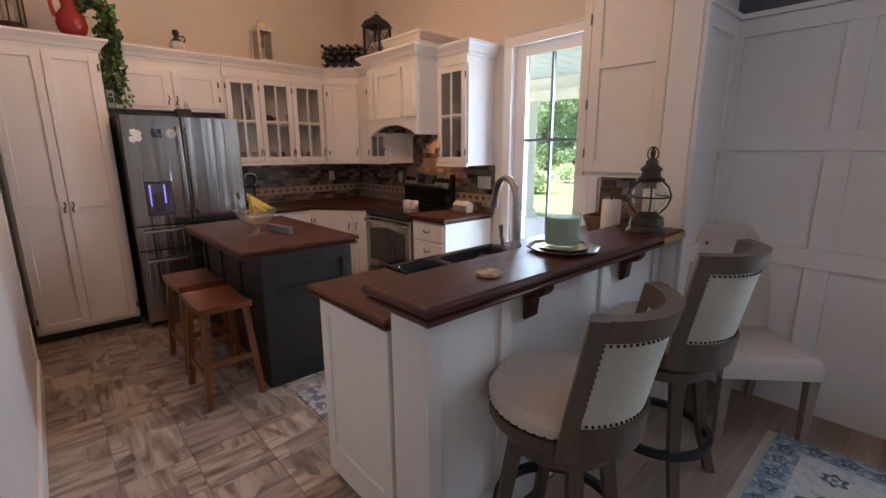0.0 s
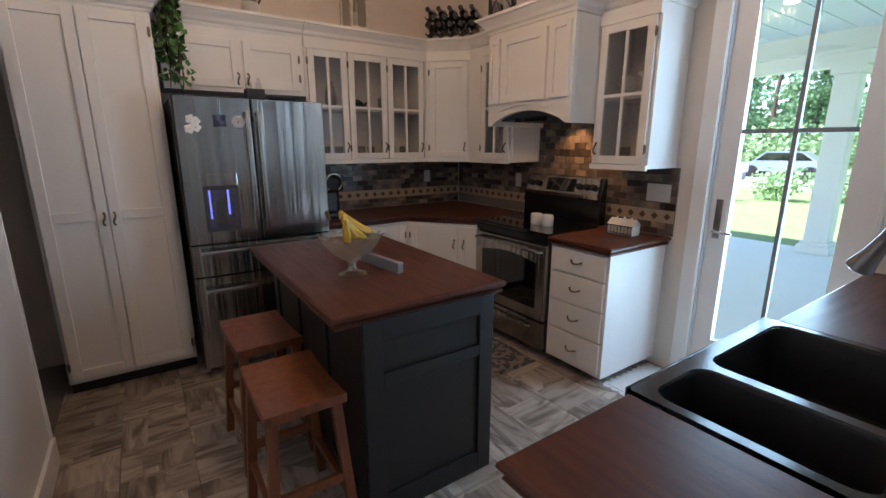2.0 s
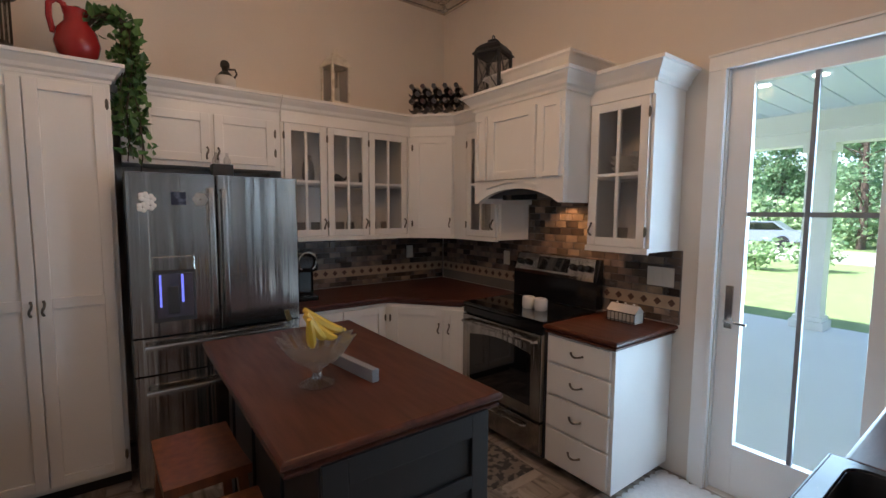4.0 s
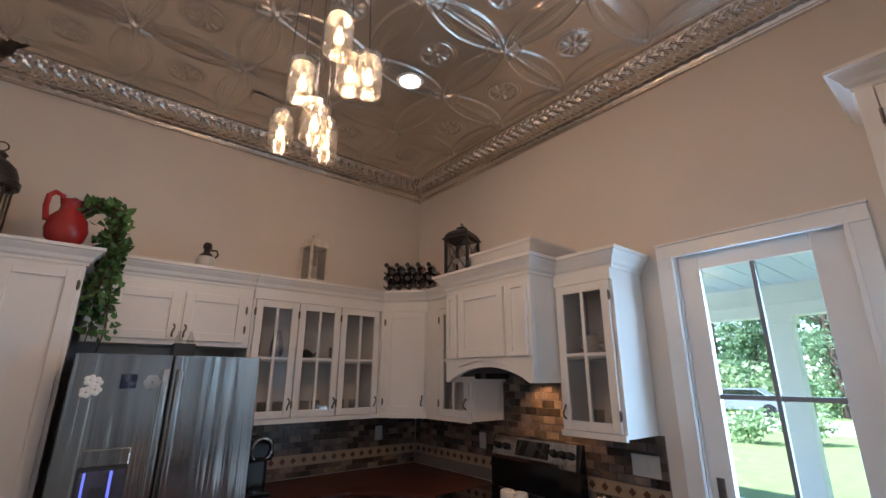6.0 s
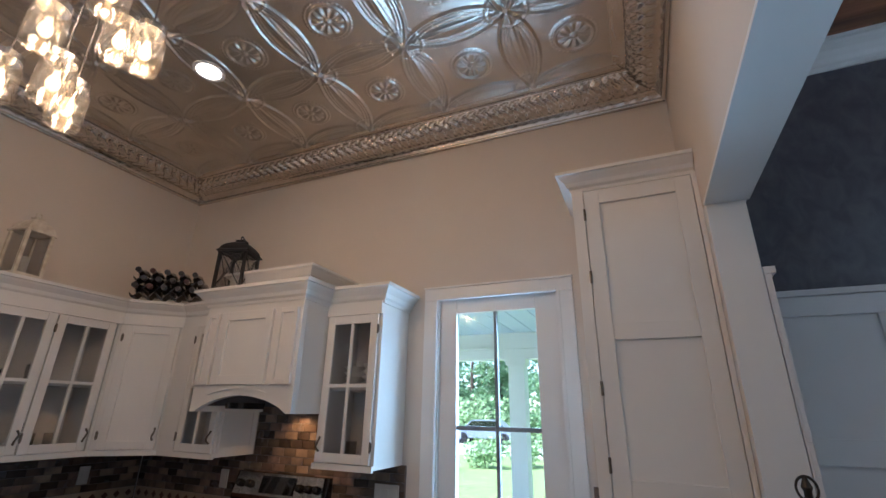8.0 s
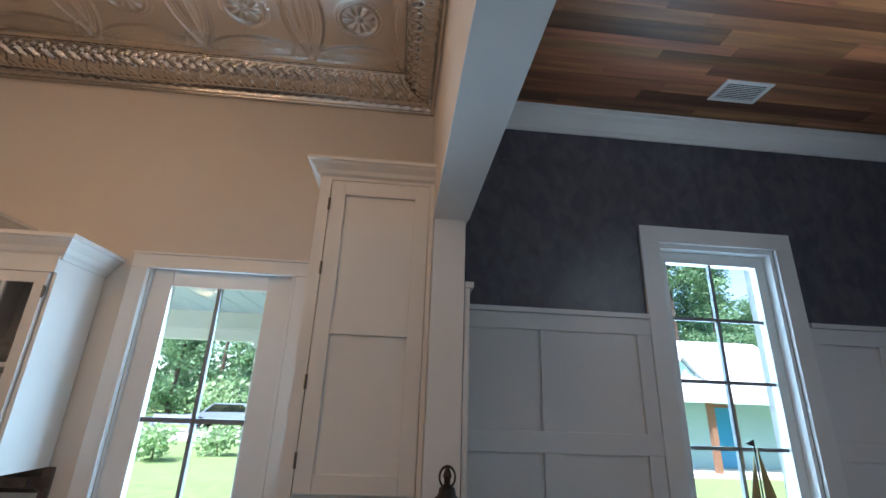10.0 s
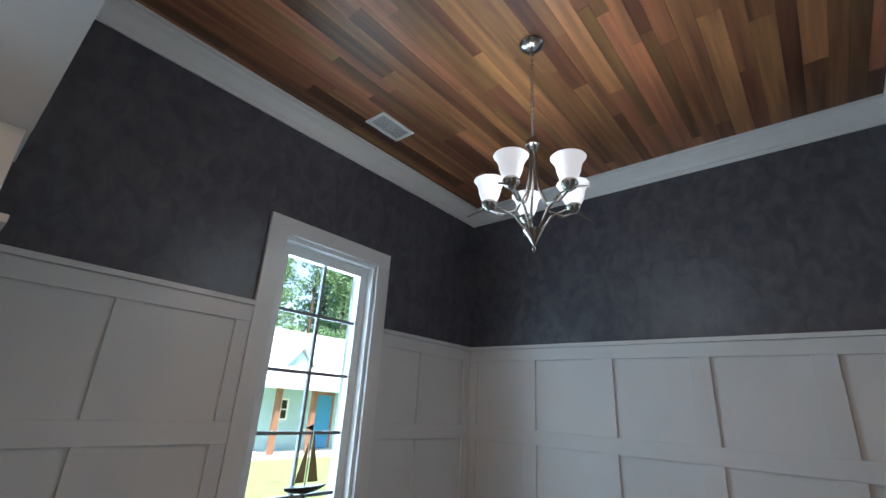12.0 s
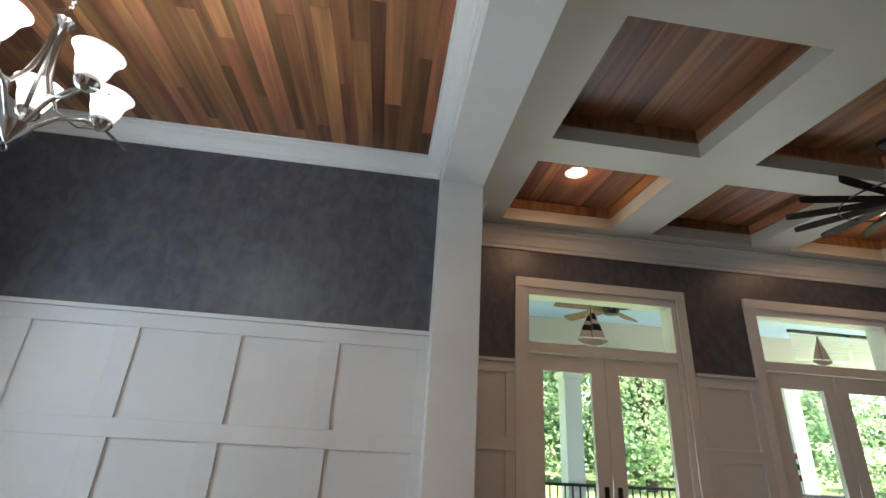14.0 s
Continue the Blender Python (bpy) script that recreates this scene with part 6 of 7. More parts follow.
def square_lantern(m, w, h, mat, label, xbars=False):
    l = thing("lantern", m, label, "lantern")
    part("base", Build().box(-w / 2, -w / 2, 0, w / 2, w / 2, 0.02, 0.003), mat, l)
    b = Build()
    for sx in (-1, 1):
        for sy in (-1, 1):
            part("post", Build().box(sx * w * 0.45 - 0.009, sy * w * 0.45 - 0.009, 0.02, sx * w * 0.45 + 0.009, sy * w * 0.45 + 0.009, h * 0.66), mat, l)
    b = Build()
    b.rings([[(sx * k, sy * k, z) for sx, sy in ((-1, -1), (1, -1), (1, 1), (-1, 1))] for k, z in ((w * 0.55, h * 0.66), (w * 0.55, h * 0.685), (w * 0.50, h * 0.70), (w * 0.46, h * 0.76), (w * 0.36, h * 0.82), (w * 0.22, h * 0.865), (w * 0.14, h * 0.885), (w * 0.16, h * 0.915))])
    part("roof", b, mat, l)
    part("ring", Build().torus((0, 0, h * 0.955), h * 0.042, 0.004, "y"), mat, l, "", True)
    for ax in (0, 1):
        for s_ in (-1, 1):
            q = s_ * w * 0.445
            g = Build()
            g.box(-w * 0.43, q - 0.001, 0.02, w * 0.43, q + 0.001, h * 0.66) if ax == 0 else g.box(q - 0.001, -w * 0.43, 0.02, q + 0.001, w * 0.43, h * 0.66)
            pnl = part("pane", g, CABGLASS, l)
            if xbars:
                z0, z1 = 0.02, h * 0.66
                P = (lambda u, z: (u, q * 1.02, z)) if ax == 0 else (lambda u, z: (q * 1.02, u, z))
                part("cross_bar", Build().tube([P(-w * 0.43, z0), P(w * 0.43, z1)], 0.0035, 5).tube([P(w * 0.43, z0), P(-w * 0.43, z1)], 0.0035, 5), mat, pnl)
    part("candle", Build().lathe([(0.03, 0.02), (0.03, 0.13), (0.001, 0.132)]), material("lantern_candle", (0.7, 0.66, 0.58), 0.5), l, "", True)
    return l


square_lantern(pose(4.50, 7.31, TOP, 0, 0, 20), 0.20, 0.41, IRON, "black metal lantern with crossed bars on the hood", True)
square_lantern(pose(3.74, 8.28, TOP, 0, 0, 10), 0.16, 0.43, material("distressed_cream_metal", (0.74, 0.68, 0.57), 0.6, color2=(0.52, 0.44, 0.34), scale=24, bump=0.2), "distressed cream metal lantern on the wall cabinets")
dl_ = thing("domed_lantern", pose(1.85, 8.10, 2.367), "dark bronze lantern with a domed hood on the pantry", "lantern")
part("base", Build().lathe([(0.115, 0), (0.115, 0.02), (0.10, 0.03), (0.09, 0.05), (0.001, 0.051)], seg=8), BRONZE, dl_)
part("glass", Build().lathe([(0.082, 0.051), (0.082, 0.275)], seg=8, cap=False), CABGLASS, dl_, "clear glass sides")
for k in range(8):
    c, s_ = math.cos(k * math.pi / 4), math.sin(k * math.pi / 4)
    part("post", Build().tube([(0.088 * c, 0.088 * s_, 0.05), (0.088 * c, 0.088 * s_, 0.276)], 0.006, 6), BRONZE, dl_)
part("candle", Build().lathe([(0.034, 0.052), (0.034, 0.17), (0.001, 0.171)]), material("domed_lantern_candle", (0.62, 0.58, 0.50), 0.5), dl_, "ivory candle", True)
part("hood", Build().lathe([(0.11, 0.276), (0.118, 0.282), (0.118, 0.315), (0.105, 0.322), (0.10, 0.355), (0.082, 0.40), (0.05, 0.43), (0.03, 0.44), (0.028, 0.46), (0.036, 0.465), (0.02, 0.485), (0.001, 0.49)], seg=16), BRONZE, dl_, "domed hood", True)
part("ring", Build().torus((0, 0, 0.515), 0.026, 0.004, "y"), BRONZE, dl_, "", True)
jg = thing("stoneware_jug", pose(2.95, 8.25, TOP) @ Matrix.Scale(1.12, 4), "small stoneware jug with a dark neck and stopper", "jug")
part("body", Build().lathe([(0.05, 0), (0.056, 0.01), (0.056, 0.05), (0.045, 0.065)]), CER, jg, "cream glazed body", True)
part("neck", Build().lathe([(0.046, 0.0645), (0.03, 0.085), (0.018, 0.095), (0.018, 0.115), (0.026, 0.12), (0.026, 0.14), (0.018, 0.155), (0.001, 0.157)]), BRONZE, jg, "dark brown glazed neck", True)
part("handle", Build().tube([(0.02, 0, 0.11), (0.055, 0, 0.115), (0.065, 0, 0.09), (0.05, 0, 0.065)], 0.006, 6), BRONZE, jg, "", True)
wr = thing("wine_rack", pose(4.55, 8.06, TOP, 0, 0, -46) @ Matrix.Scale(1.15, 4), "black wavy wine rack with many dark bottle openings", "wine rack")
for j in range(3):
    pts0 = []
    for i in range(49):
        x_ = -0.20 + 0.40 * i / 48
        pts0.append((x_, 0.035 + 0.055 * j + 0.020 * math.sin(x_ * 2 * math.pi / 0.08 + j * math.pi)))
    b = Build()
    b.rings([[(x_, y_, z + dz) for y_, dz in ((-0.05, -0.006), (0.05, -0.006), (0.05, 0.006), (-0.05, 0.006))] for x_, z in pts0])
    part("wave_shelf", b, BLACK, wr)
foil = [material("bottle_foil", c, 0.3, 0.4) for c in ((0.02, 0.02, 0.022), (0.05, 0.02, 0.022), (0.05, 0.05, 0.06), (0.03, 0.03, 0.04))]
for j in range(3):
    for i in range(5):
        x_ = -0.16 + 0.08 * i + (0.04 if j % 2 else 0)
        bt = part("bottle", Build().tube([(x_, 0.12, 0.075 + 0.05 * j), (x_, 0.0, 0.075 + 0.05 * j), (x_, -0.05, 0.075 + 0.05 * j), (x_, -0.13, 0.075 + 0.05 * j)], [0.032, 0.032, 0.016, 0.015], 10), BLACKGLASS, wr, "", True)
        part("foil_cap", Build().tube([(x_, -0.10, 0.075 + 0.05 * j), (x_, -0.134, 0.075 + 0.05 * j)], 0.0165, 10), foil[(i + 2 * j) % 4], bt)
pr = thing("red_pitcher", pose(2.20, 8.03, 2.366) @ Matrix.Scale(1.08, 4), "glossy red ceramic pitcher on the pantry", "pitcher")
part("body", Build().lathe([(0.05, 0), (0.08, 0.03), (0.092, 0.08), (0.08, 0.14), (0.05, 0.18), (0.045, 0.22), (0.055, 0.24), (0.05, 0.24), (0.04, 0.21), (0.001, 0.20)]), material("red_glaze", (0.32, 0.02, 0.02), 0.22, color2=(0.24, 0.015, 0.015)), pr, "", True)
part("handle", Build().tube([(-0.035, 0, 0.215), (-0.045, 0, 0.262), (-0.075, 0, 0.275), (-0.098, 0, 0.25), (-0.10, 0, 0.19), (-0.088, 0, 0.12)], 0.013, 8), material("red_glaze_handle", (0.32, 0.02, 0.02), 0.22), pr, "", True)
fy = thing("firepit_box", pose(2.84, 7.86, 1.786), "small dark box on the refrigerator with two added glass bottles", "canister")
part("box", Build().box(-0.055, -0.05, 0, 0.055, 0.05, 0.07, 0.004), IRON, fy)
# both bottles are added; the pair above the box is really the cabinet pulls
for x_ in (-0.03, 0.03):
    part("bottle", Build().lathe([(0.02, 0.07), (0.02, 0.10), (0.009, 0.12), (0.009, 0.14), (0.001, 0.141)], (x_, 0, 0)), CABGLASS, fy, "", True)
# trailing ivy
IVY = material("ivy_leaf", (0.035, 0.10, 0.02), 0.45, color2=(0.08, 0.17, 0.04), scale=8, island=0.4)
iv = thing("ivy_plant", pose(2.245, 7.97, 2.455), "trailing green ivy hanging over the pantry side", "plant")
b, stems = Build(), Build()
for k in range(15):
    x0, y0 = random.uniform(-0.12, 0.06), random.uniform(-0.03, 0.1)
    pts = [Vector((x0 * 0.6, y0 + 0.05, 0.10))]
    dz = random.uniform(0.25, 0.86)
    drift = random.uniform(-0.02, 0.03)
    for i in range(1, 12):
        t = i / 11
        out = min(1, t * 4)
        pts.append(Vector((0.165 + drift + 0.045 * math.sin(k + t * 5) * t if t > 0.2 else x0 + (0.165 - x0) * out, 0.07 * out + 0.04 * math.sin(k * 2 + t * 4), 0.10 + 0.08 * math.sin(math.pi * min(1, t * 2.5)) - dz * max(0, t - 0.2) * 1.25)))
    stems.tube(pts, 0.003, 4)
    for i in range(46):
        t = random.uniform(0.0, 10.9)
        p = pts[int(t)].lerp(pts[int(t) + 1], t % 1) + Vector((random.uniform(-0.045, 0.045), random.uniform(-0.04, 0.03), random.uniform(-0.02, 0.02)))
        L = random.uniform(0.028, 0.052)
        m = Matrix.Translation(p) @ Euler((random.uniform(0.3, 1.9), random.uniform(-0.7, 0.7), random.uniform(-1.5, 1.5))).to_matrix().to_4x4()
        vs_ = [b.bm.verts.new(m @ Vector(q)) for q in ((0, 0, 0), (L * 0.55, L * 0.35, 0.004), (L * 0.35, L * 0.8, 0), (0, L * 1.25, -0.004), (-L * 0.35, L * 0.8, 0), (-L * 0.55, L * 0.35, 0.004))]
        c0 = b.bm.verts.new(m @ Vector((0, L * 0.5, -0.006)))
        for i2 in range(6):
            b.bm.faces.new((vs_[i2], vs_[(i2 + 1) % 6], c0))
tagged(part("leaves", b, IVY, iv), kind="stuff")
part("stems", stems, BARK, iv)

# ---- kitchen lights ----
pd = thing("pendant_light", pose(0, 0, 0), "cluster of seven glass jar pendants with lit filament bulbs", "pendant light")
part("canopy", Build().lathe([(0.17, 3.648), (0.17, 3.63), (0.15, 3.615), (0.001, 3.612)], (2.99, 6.45, 0), 28), NICKEL, pd, "", True)
for px, py, pz in ((2.90, 6.715, 2.635), (3.045, 6.56, 2.575), (3.08, 6.26, 2.745), (2.92, 6.205, 2.815), (2.885, 6.455, 2.74), (3.03, 6.33, 2.775), (2.965, 6.495, 2.60)):
    jar = part("jar", Build().lathe([(0.044, 0), (0.052, 0.006), (0.054, 0.018), (0.054, 0.135), (0.048, 0.150), (0.044, 0.155), (0.044, 0.178), (0.042, 0.178), (0.042, 0.154), (0.051, 0.133), (0.051, 0.018), (0.046, 0.010), (0.001, 0.009)], (px, py, pz), 26), JARGLASS, pd, "clear glass jar", True)
    jar.visible_shadow = False
    part("cap", Build().lathe([(0.045, 0.160), (0.046, 0.184), (0.040, 0.189), (0.014, 0.192), (0.012, 0.212), (0.001, 0.213)], (px, py, pz), 22), NICKEL, jar, "nickel cap", True)
    part("socket", Build().lathe([(0.016, 0.160), (0.016, 0.125), (0.013, 0.118), (0.001, 0.117)], (px, py, pz), 12), NICKEL, jar, "", True)
    part("cord", Build().tube([(px, py, pz + 0.212), (px + (2.99 - px) * 0.15, py + (6.45 - py) * 0.15, 3.62)], 0.0035, 6), NICKEL, jar, "thin silver cord")
    bl = part("bulb", Build().lathe([(0.009, 0.116), (0.010, 0.105), (0.017, 0.088), (0.020, 0.072), (0.017, 0.056), (0.009, 0.048), (0.001, 0.046)], (px, py, pz), 14), BULB, jar, "lit filament bulb", True)
    bl.visible_shadow = False
    point_lamp("pendant_bulb", (px, py, pz + 0.075), 1.22, WARM, 0.03)


def downlight(at, watts, color=(1, 0.63, 0.37)):
    d = thing("recessed_light", pose(*at), "round recessed ceiling downlight, lit", "ceiling light", group="recessed lights")
    part("trim_ring", Build().lathe([(0.095, 0.0), (0.094, -0.006), (0.075, -0.008), (0.072, -0.002), (0.072, 0.0)], seg=28), TRIM, d, "white trim ring", True)
    part("lens", Build().lathe([(0.071, -0.0035), (0.001, -0.004)], seg=28), DOWNLIGHT, d, "lit lens")
    down_lamp("downlight", (at[0], at[1], at[2] - 0.02), watts, color, 172)


downlight((3.83, 7.08, KCEIL - 0.012), 1.6)
# the next three are never in view, added to help light the kitchen
downlight((2.2, 5.3, KCEIL - 0.012), 1.6)
downlight((2.2, 7.1, KCEIL - 0.012), 1.0)
downlight((3.9, 5.3, KCEIL - 0.012), 1.6)
# after the first, these are added out of view for living-room light
for x_, y_ in ((0.72, 1.03), (-2.31, 1.03), (0.66, 3.45), (-2.31, 3.45)):
    downlight((x_, y_, LTOP - 0.002), 2.5, (1, 0.62, 0.36))
    # extra point lamp without a fixture, warms the coffer sides
    point_lamp("added_coffer_glow", (x_, y_, LTOP - 0.05), 0.5, (1, 0.58, 0.32), 0.05)

# ---- dining chandelier ----
CHX, CHY = 3.41, 2.725
ch = thing("chandelier", pose(CHX, CHY, 0), "five-arm brushed nickel chandelier with frosted white glass shades, lit", "chandelier")
part("canopy", Build().lathe([(0.065, DCEIL - 0.001), (0.066, DCEIL - 0.012), (0.05, DCEIL - 0.03), (0.02, DCEIL - 0.04), (0.001, DCEIL - 0.041)], seg=24), NICKEL, ch, "", True)
b = Build()
z = 2.995
k = 0
while z < DCEIL - 0.045:
    b.torus((0, 0, z), 0.009, 0.0022, "x" if k % 2 else "y", 10, 5)
    z += 0.0145
    k += 1
part("chain", b, NICKEL, ch, "", True)
part("hub", Build().lathe([(0.012, 2.99), (0.022, 2.985), (0.034, 2.965), (0.034, 2.945), (0.022, 2.93), (0.018, 2.90), (0.001, 2.899)], seg=16), NICKEL, ch, "", True)
part("finial", Build().lathe([(0.001, 2.425), (0.012, 2.44), (0.02, 2.455), (0.045, 2.49), (0.05, 2.50), (0.03, 2.506), (0.001, 2.507)], seg=18), NICKEL, ch, "", True)
part("finial_ring", Build().torus((0, 0, 2.415), 0.014, 0.003, "x", 14, 6), NICKEL, ch, "", True)
for k in range(5):
    a = radians(72 * k + 20)
    c, s_ = math.cos(a), math.sin(a)
    arm = part("arm", Build().tube([(r * c, r * s_, z) for r, z in ((0.014, 2.92), (0.018, 2.80), (0.035, 2.70), (0.08, 2.610), (0.15, 2.595), (0.21, 2.63))], 0.0065, 8), NICKEL, ch, "", True)
    part("lower_arm", Build().tube([(r * c, r * s_, z) for r, z in ((0.035, 2.505), (0.09, 2.585), (0.16, 2.63), (0.23, 2.635), (0.315, 2.60))], [0.007, 0.007, 0.0065, 0.006, 0.004], 8), NICKEL, arm, "", True)
    part("cup", Build().lathe([(0.010, 2.57), (0.03, 2.585), (0.038, 2.605), (0.03, 2.625), (0.001, 2.626)], (0.21 * c, 0.21 * s_, 0.05), 16), NICKEL, arm, "", True)
    sh = part("shade", Build().lathe([(0.030, 2.618), (0.040, 2.63), (0.050, 2.66), (0.055, 2.69), (0.068, 2.718), (0.077, 2.728), (0.073, 2.730), (0.051, 2.695), (0.045, 2.66), (0.034, 2.635)], (0.21 * c, 0.21 * s_, 0.05), 24, cap=False), SHADE, arm, "frosted white glass shade", True)
    sh.visible_shadow = False
    point_lamp("chandelier_bulb", (CHX + 0.21 * c, CHY + 0.21 * s_, 2.74), 0.62, (0.80, 0.92, 1.0), 0.04)


def vent(m, w, d, label, mat=TRIM, dark=IRON):
    v = thing("ceiling_vent", m, label, "vent")
    part("frame", Build().box(-w / 2, -d / 2, -0.008, w / 2, -d / 2 + 0.025, 0).box(-w / 2, d / 2 - 0.025, -0.008, w / 2, d / 2, 0).box(-w / 2, -d / 2 + 0.025, -0.008, -w / 2 + 0.025, d / 2 - 0.025, 0).box(w / 2 - 0.025, -d / 2 + 0.025, -0.008, w / 2, d / 2 - 0.025, 0), mat, v)
    # sheet close behind the slats; near-black by default, in place of the duct's shade
    part("backing", Build().box(-w / 2 + 0.025, -d / 2 + 0.025, -0.002, w / 2 - 0.025, d / 2 - 0.025, -0.001), dark, v)
    n = 8
    for i in range(n):
        x_ = -w / 2 + 0.03 + (w - 0.06) * (i + 0.5) / n
        part("slat", Build().rings([[(x_ - 0.0035, y, -0.0055), (x_ - 0.0035, y, -0.0080), (x_ + 0.0035, y, -0.0070), (x_ + 0.0035, y, -0.0045)] for y in (-d / 2 + 0.025, d / 2 - 0.025)]), mat, v)


vent(pose(4.575, 2.65, DCEIL), 0.18, 0.30, "white slatted air vent in the plank ceiling")
vent(pose(3.18, 7.98, KCEIL - 0.014), 0.30, 0.17, "metal air register in the tin ceiling", TIN, TIN)

# ---- small things by the windows ----
SAIL = material("amber_sail_glass", (0.50, 0.40, 0.16), 0.4, color2=(0.42, 0.33, 0.13), scale=5)
sb = thing("sailboat_ornament", pose(EASTD - 0.02, 2.675, 0.622), "tall decorative sailboat with amber glass sails on the window sill", "ornament")
part("stand", Build().lathe([(0.06, 0), (0.06, 0.012), (0.012, 0.02), (0.010, 0.585), (0.001, 0.586)]), BRONZE, sb, "", True)
b = Build()
b.rings([[(w * math.sin(a), L, 0.63 - 0.045 * math.cos(a) * (1 if abs(math.cos(a)) else 0) * max(0.05, (1 - (L / 0.16) ** 2))) for a in np.linspace(-1.57, 1.57, 8)] for L, w in ((-0.15, 0.004), (-0.10, 0.025), (0, 0.035), (0.09, 0.025), (0.13, 0.004))])
part("hull", b, BRONZE, sb, "dark hull", True)
part("mast", Build().tube([(0, 0.0, 0.60), (0, 0.0, 0.965)], 0.004, 6), BRONZE, sb)
part("sail", Build().prism([(-0.012, 0.65), (-0.085, 0.65), (-0.012, 0.925)], "x", -0.003, 0.003), SAIL, sb, "amber sail")
part("sail", Build().prism([(0.012, 0.65), (0.075, 0.65), (0.012, 0.885)], "x", -0.003, 0.003), SAIL, sb, "amber sail")
part("pennant", Build().prism([(0.0, 0.93), (0.05, 0.945), (0.0, 0.965)], "x", -0.002, 0.002), BRONZE, sb, "small pennant")


def small_sailboat(m, striped, label):
    s = thing("toy_sailboat", m, label, "ornament", group="transom sailboats")
    part("hull", Build().rings([[(L, w * math.sin(a), 0.055 - 0.05 * math.cos(a) * max(0.1, 1 - (L / 0.13) ** 2)) for a in np.linspace(-1.57, 1.57, 8)] for L, w in ((-0.12, 0.003), (-0.07, 0.022), (0, 0.03), (0.07, 0.022), (0.11, 0.003))]), DISH, s, "white hull", True)
    part("mast", Build().tube([(0, 0, 0.05), (0, 0, 0.30)], 0.003, 6), BRONZE, s)
    for sg, h in ((-1, 0.23), (1, 0.20)):
        sl = part("sail", Build().prism([(sg * 0.006, 0.07), (sg * 0.10, 0.07), (sg * 0.006, 0.07 + h)], "y", -0.002, 0.002), DISH, s, "white sail")
        if striped:
            for q in (0.22, 0.55):
                w0, w1 = 0.10 * (1 - q), 0.10 * (1 - q - 0.2)
                part("stripe", Build().prism([(sg * 0.006, 0.07 + h * q), (sg * w0, 0.07 + h * q), (sg * w1, 0.07 + h * (q + 0.2)), (sg * 0.006, 0.07 + h * (q + 0.2))], "y", -0.003, 0.003), IRON, sl, "black stripe")


small_sailboat(pose(0.23, LIVS - 0.03, 2.414) @ Matrix.Scale(1.35, 4), True, "toy sailboat with black and white striped sails on the transom ledge")
small_sailboat(pose(-2.18, LIVS - 0.03, 2.414), False, "plain white toy sailboat on the transom ledge")
stk = thing("window_sticker", pose(-1.66, LIVS - 0.044, 1.55), "orange, green and red stickers on the door glass", "sticker")
for k, c in enumerate(((0.7, 0.2, 0.03), (0.05, 0.35, 0.08), (0.5, 0.03, 0.02))):
    part("sticker", Build().box(-0.03, -0.002, -0.09 * k, 0.03, 0.0, 0.05 - 0.09 * k, 0.0), material("sticker_vinyl", c, 0.5), stk)

# windmill ceiling fan of the living room
fn = thing("windmill_ceiling_fan", pose(-1.2, 1.9, 3.25, 0, 0, 10), "large dark windmill-style ceiling fan with many slim blades", "ceiling fan")
part("downrod", Build().tube([(0, 0, 0.05), (0, 0, 0.449)], 0.014, 8), BRONZE, fn, "", True)
part("canopy", Build().lathe([(0.07, 0.449), (0.07, 0.42), (0.02, 0.39), (0.001, 0.389)]), BRONZE, fn, "", True)
part("motor", Build().lathe([(0.001, -0.06), (0.06, -0.055), (0.10, -0.02), (0.10, 0.03), (0.05, 0.06), (0.001, 0.061)]), BRONZE, fn, "", True)
part("hoop", Build().torus((0, 0, 0), 0.36, 0.006, "z", 40, 6), BRONZE, fn, "", True)
for k in range(14):
    a = 2 * math.pi * k / 14
    c, s_ = math.cos(a), math.sin(a)
    rows = []
    for r, w in ((0.10, 0.006), (0.22, 0.011), (0.50, 0.017), (0.62, 0.014), (0.66, 0.004)):
        rows.append([(r * c - w * s_ * q, r * s_ + w * c * q, 0.018 * q + h) for q, h in ((-1, -0.002), (1, -0.002), (1, 0.002), (-1, 0.002))])
    part("blade", Build().rings(rows), BRONZE, fn)

# ---- outdoors ----
b = Build()
b.box(-200, -200, -0.35, 200, 200, -0.30)
tagged(part("ground", b, GRASS), "wide green lawn round the house", "ground", kind="structure")
tagged(part("porch_floor", Build().box(EAST + 0.2, 4.9, -0.299, 10.6, 12.0, -0.06), CONCRETE), "pale concrete porch slab outside the kitchen door", "porch", kind="structure")
tagged(part("road", Build().box(24, -40, -0.299, 31, 60, -0.28), material("pale_gravel_drive", (0.50, 0.46, 0.42), 0.9, color2=(0.42, 0.38, 0.35), scale=3, bump=0.3)), "pale gravel drive beyond the lawn", "road", kind="structure")
b = Build()
b.box(EAST + 0.2, 4.6, 3.02, 10.9, 12.3, 3.14)
for k in range(24):
    b.box(EAST + 0.2, 4.6 + 0.32 * k, 3.005, 10.6, 4.60 + 0.32 * k + 0.30, 3.02)
tagged(part("porch_ceiling", b, HAINT), "pale blue boarded porch ceiling", "ceiling", kind="structure")
tagged(part("porch_beam", Build().box(10.2, 4.6, 2.55, 10.5, 12.3, 3.004).box(10.15, 4.6, 2.72, 10.2, 12.3, 2.76).box(EAST + 0.2, 12.0, 2.55, 10.2, 12.3, 3.004), TRIM), "white porch beam", "beam", kind="structure")


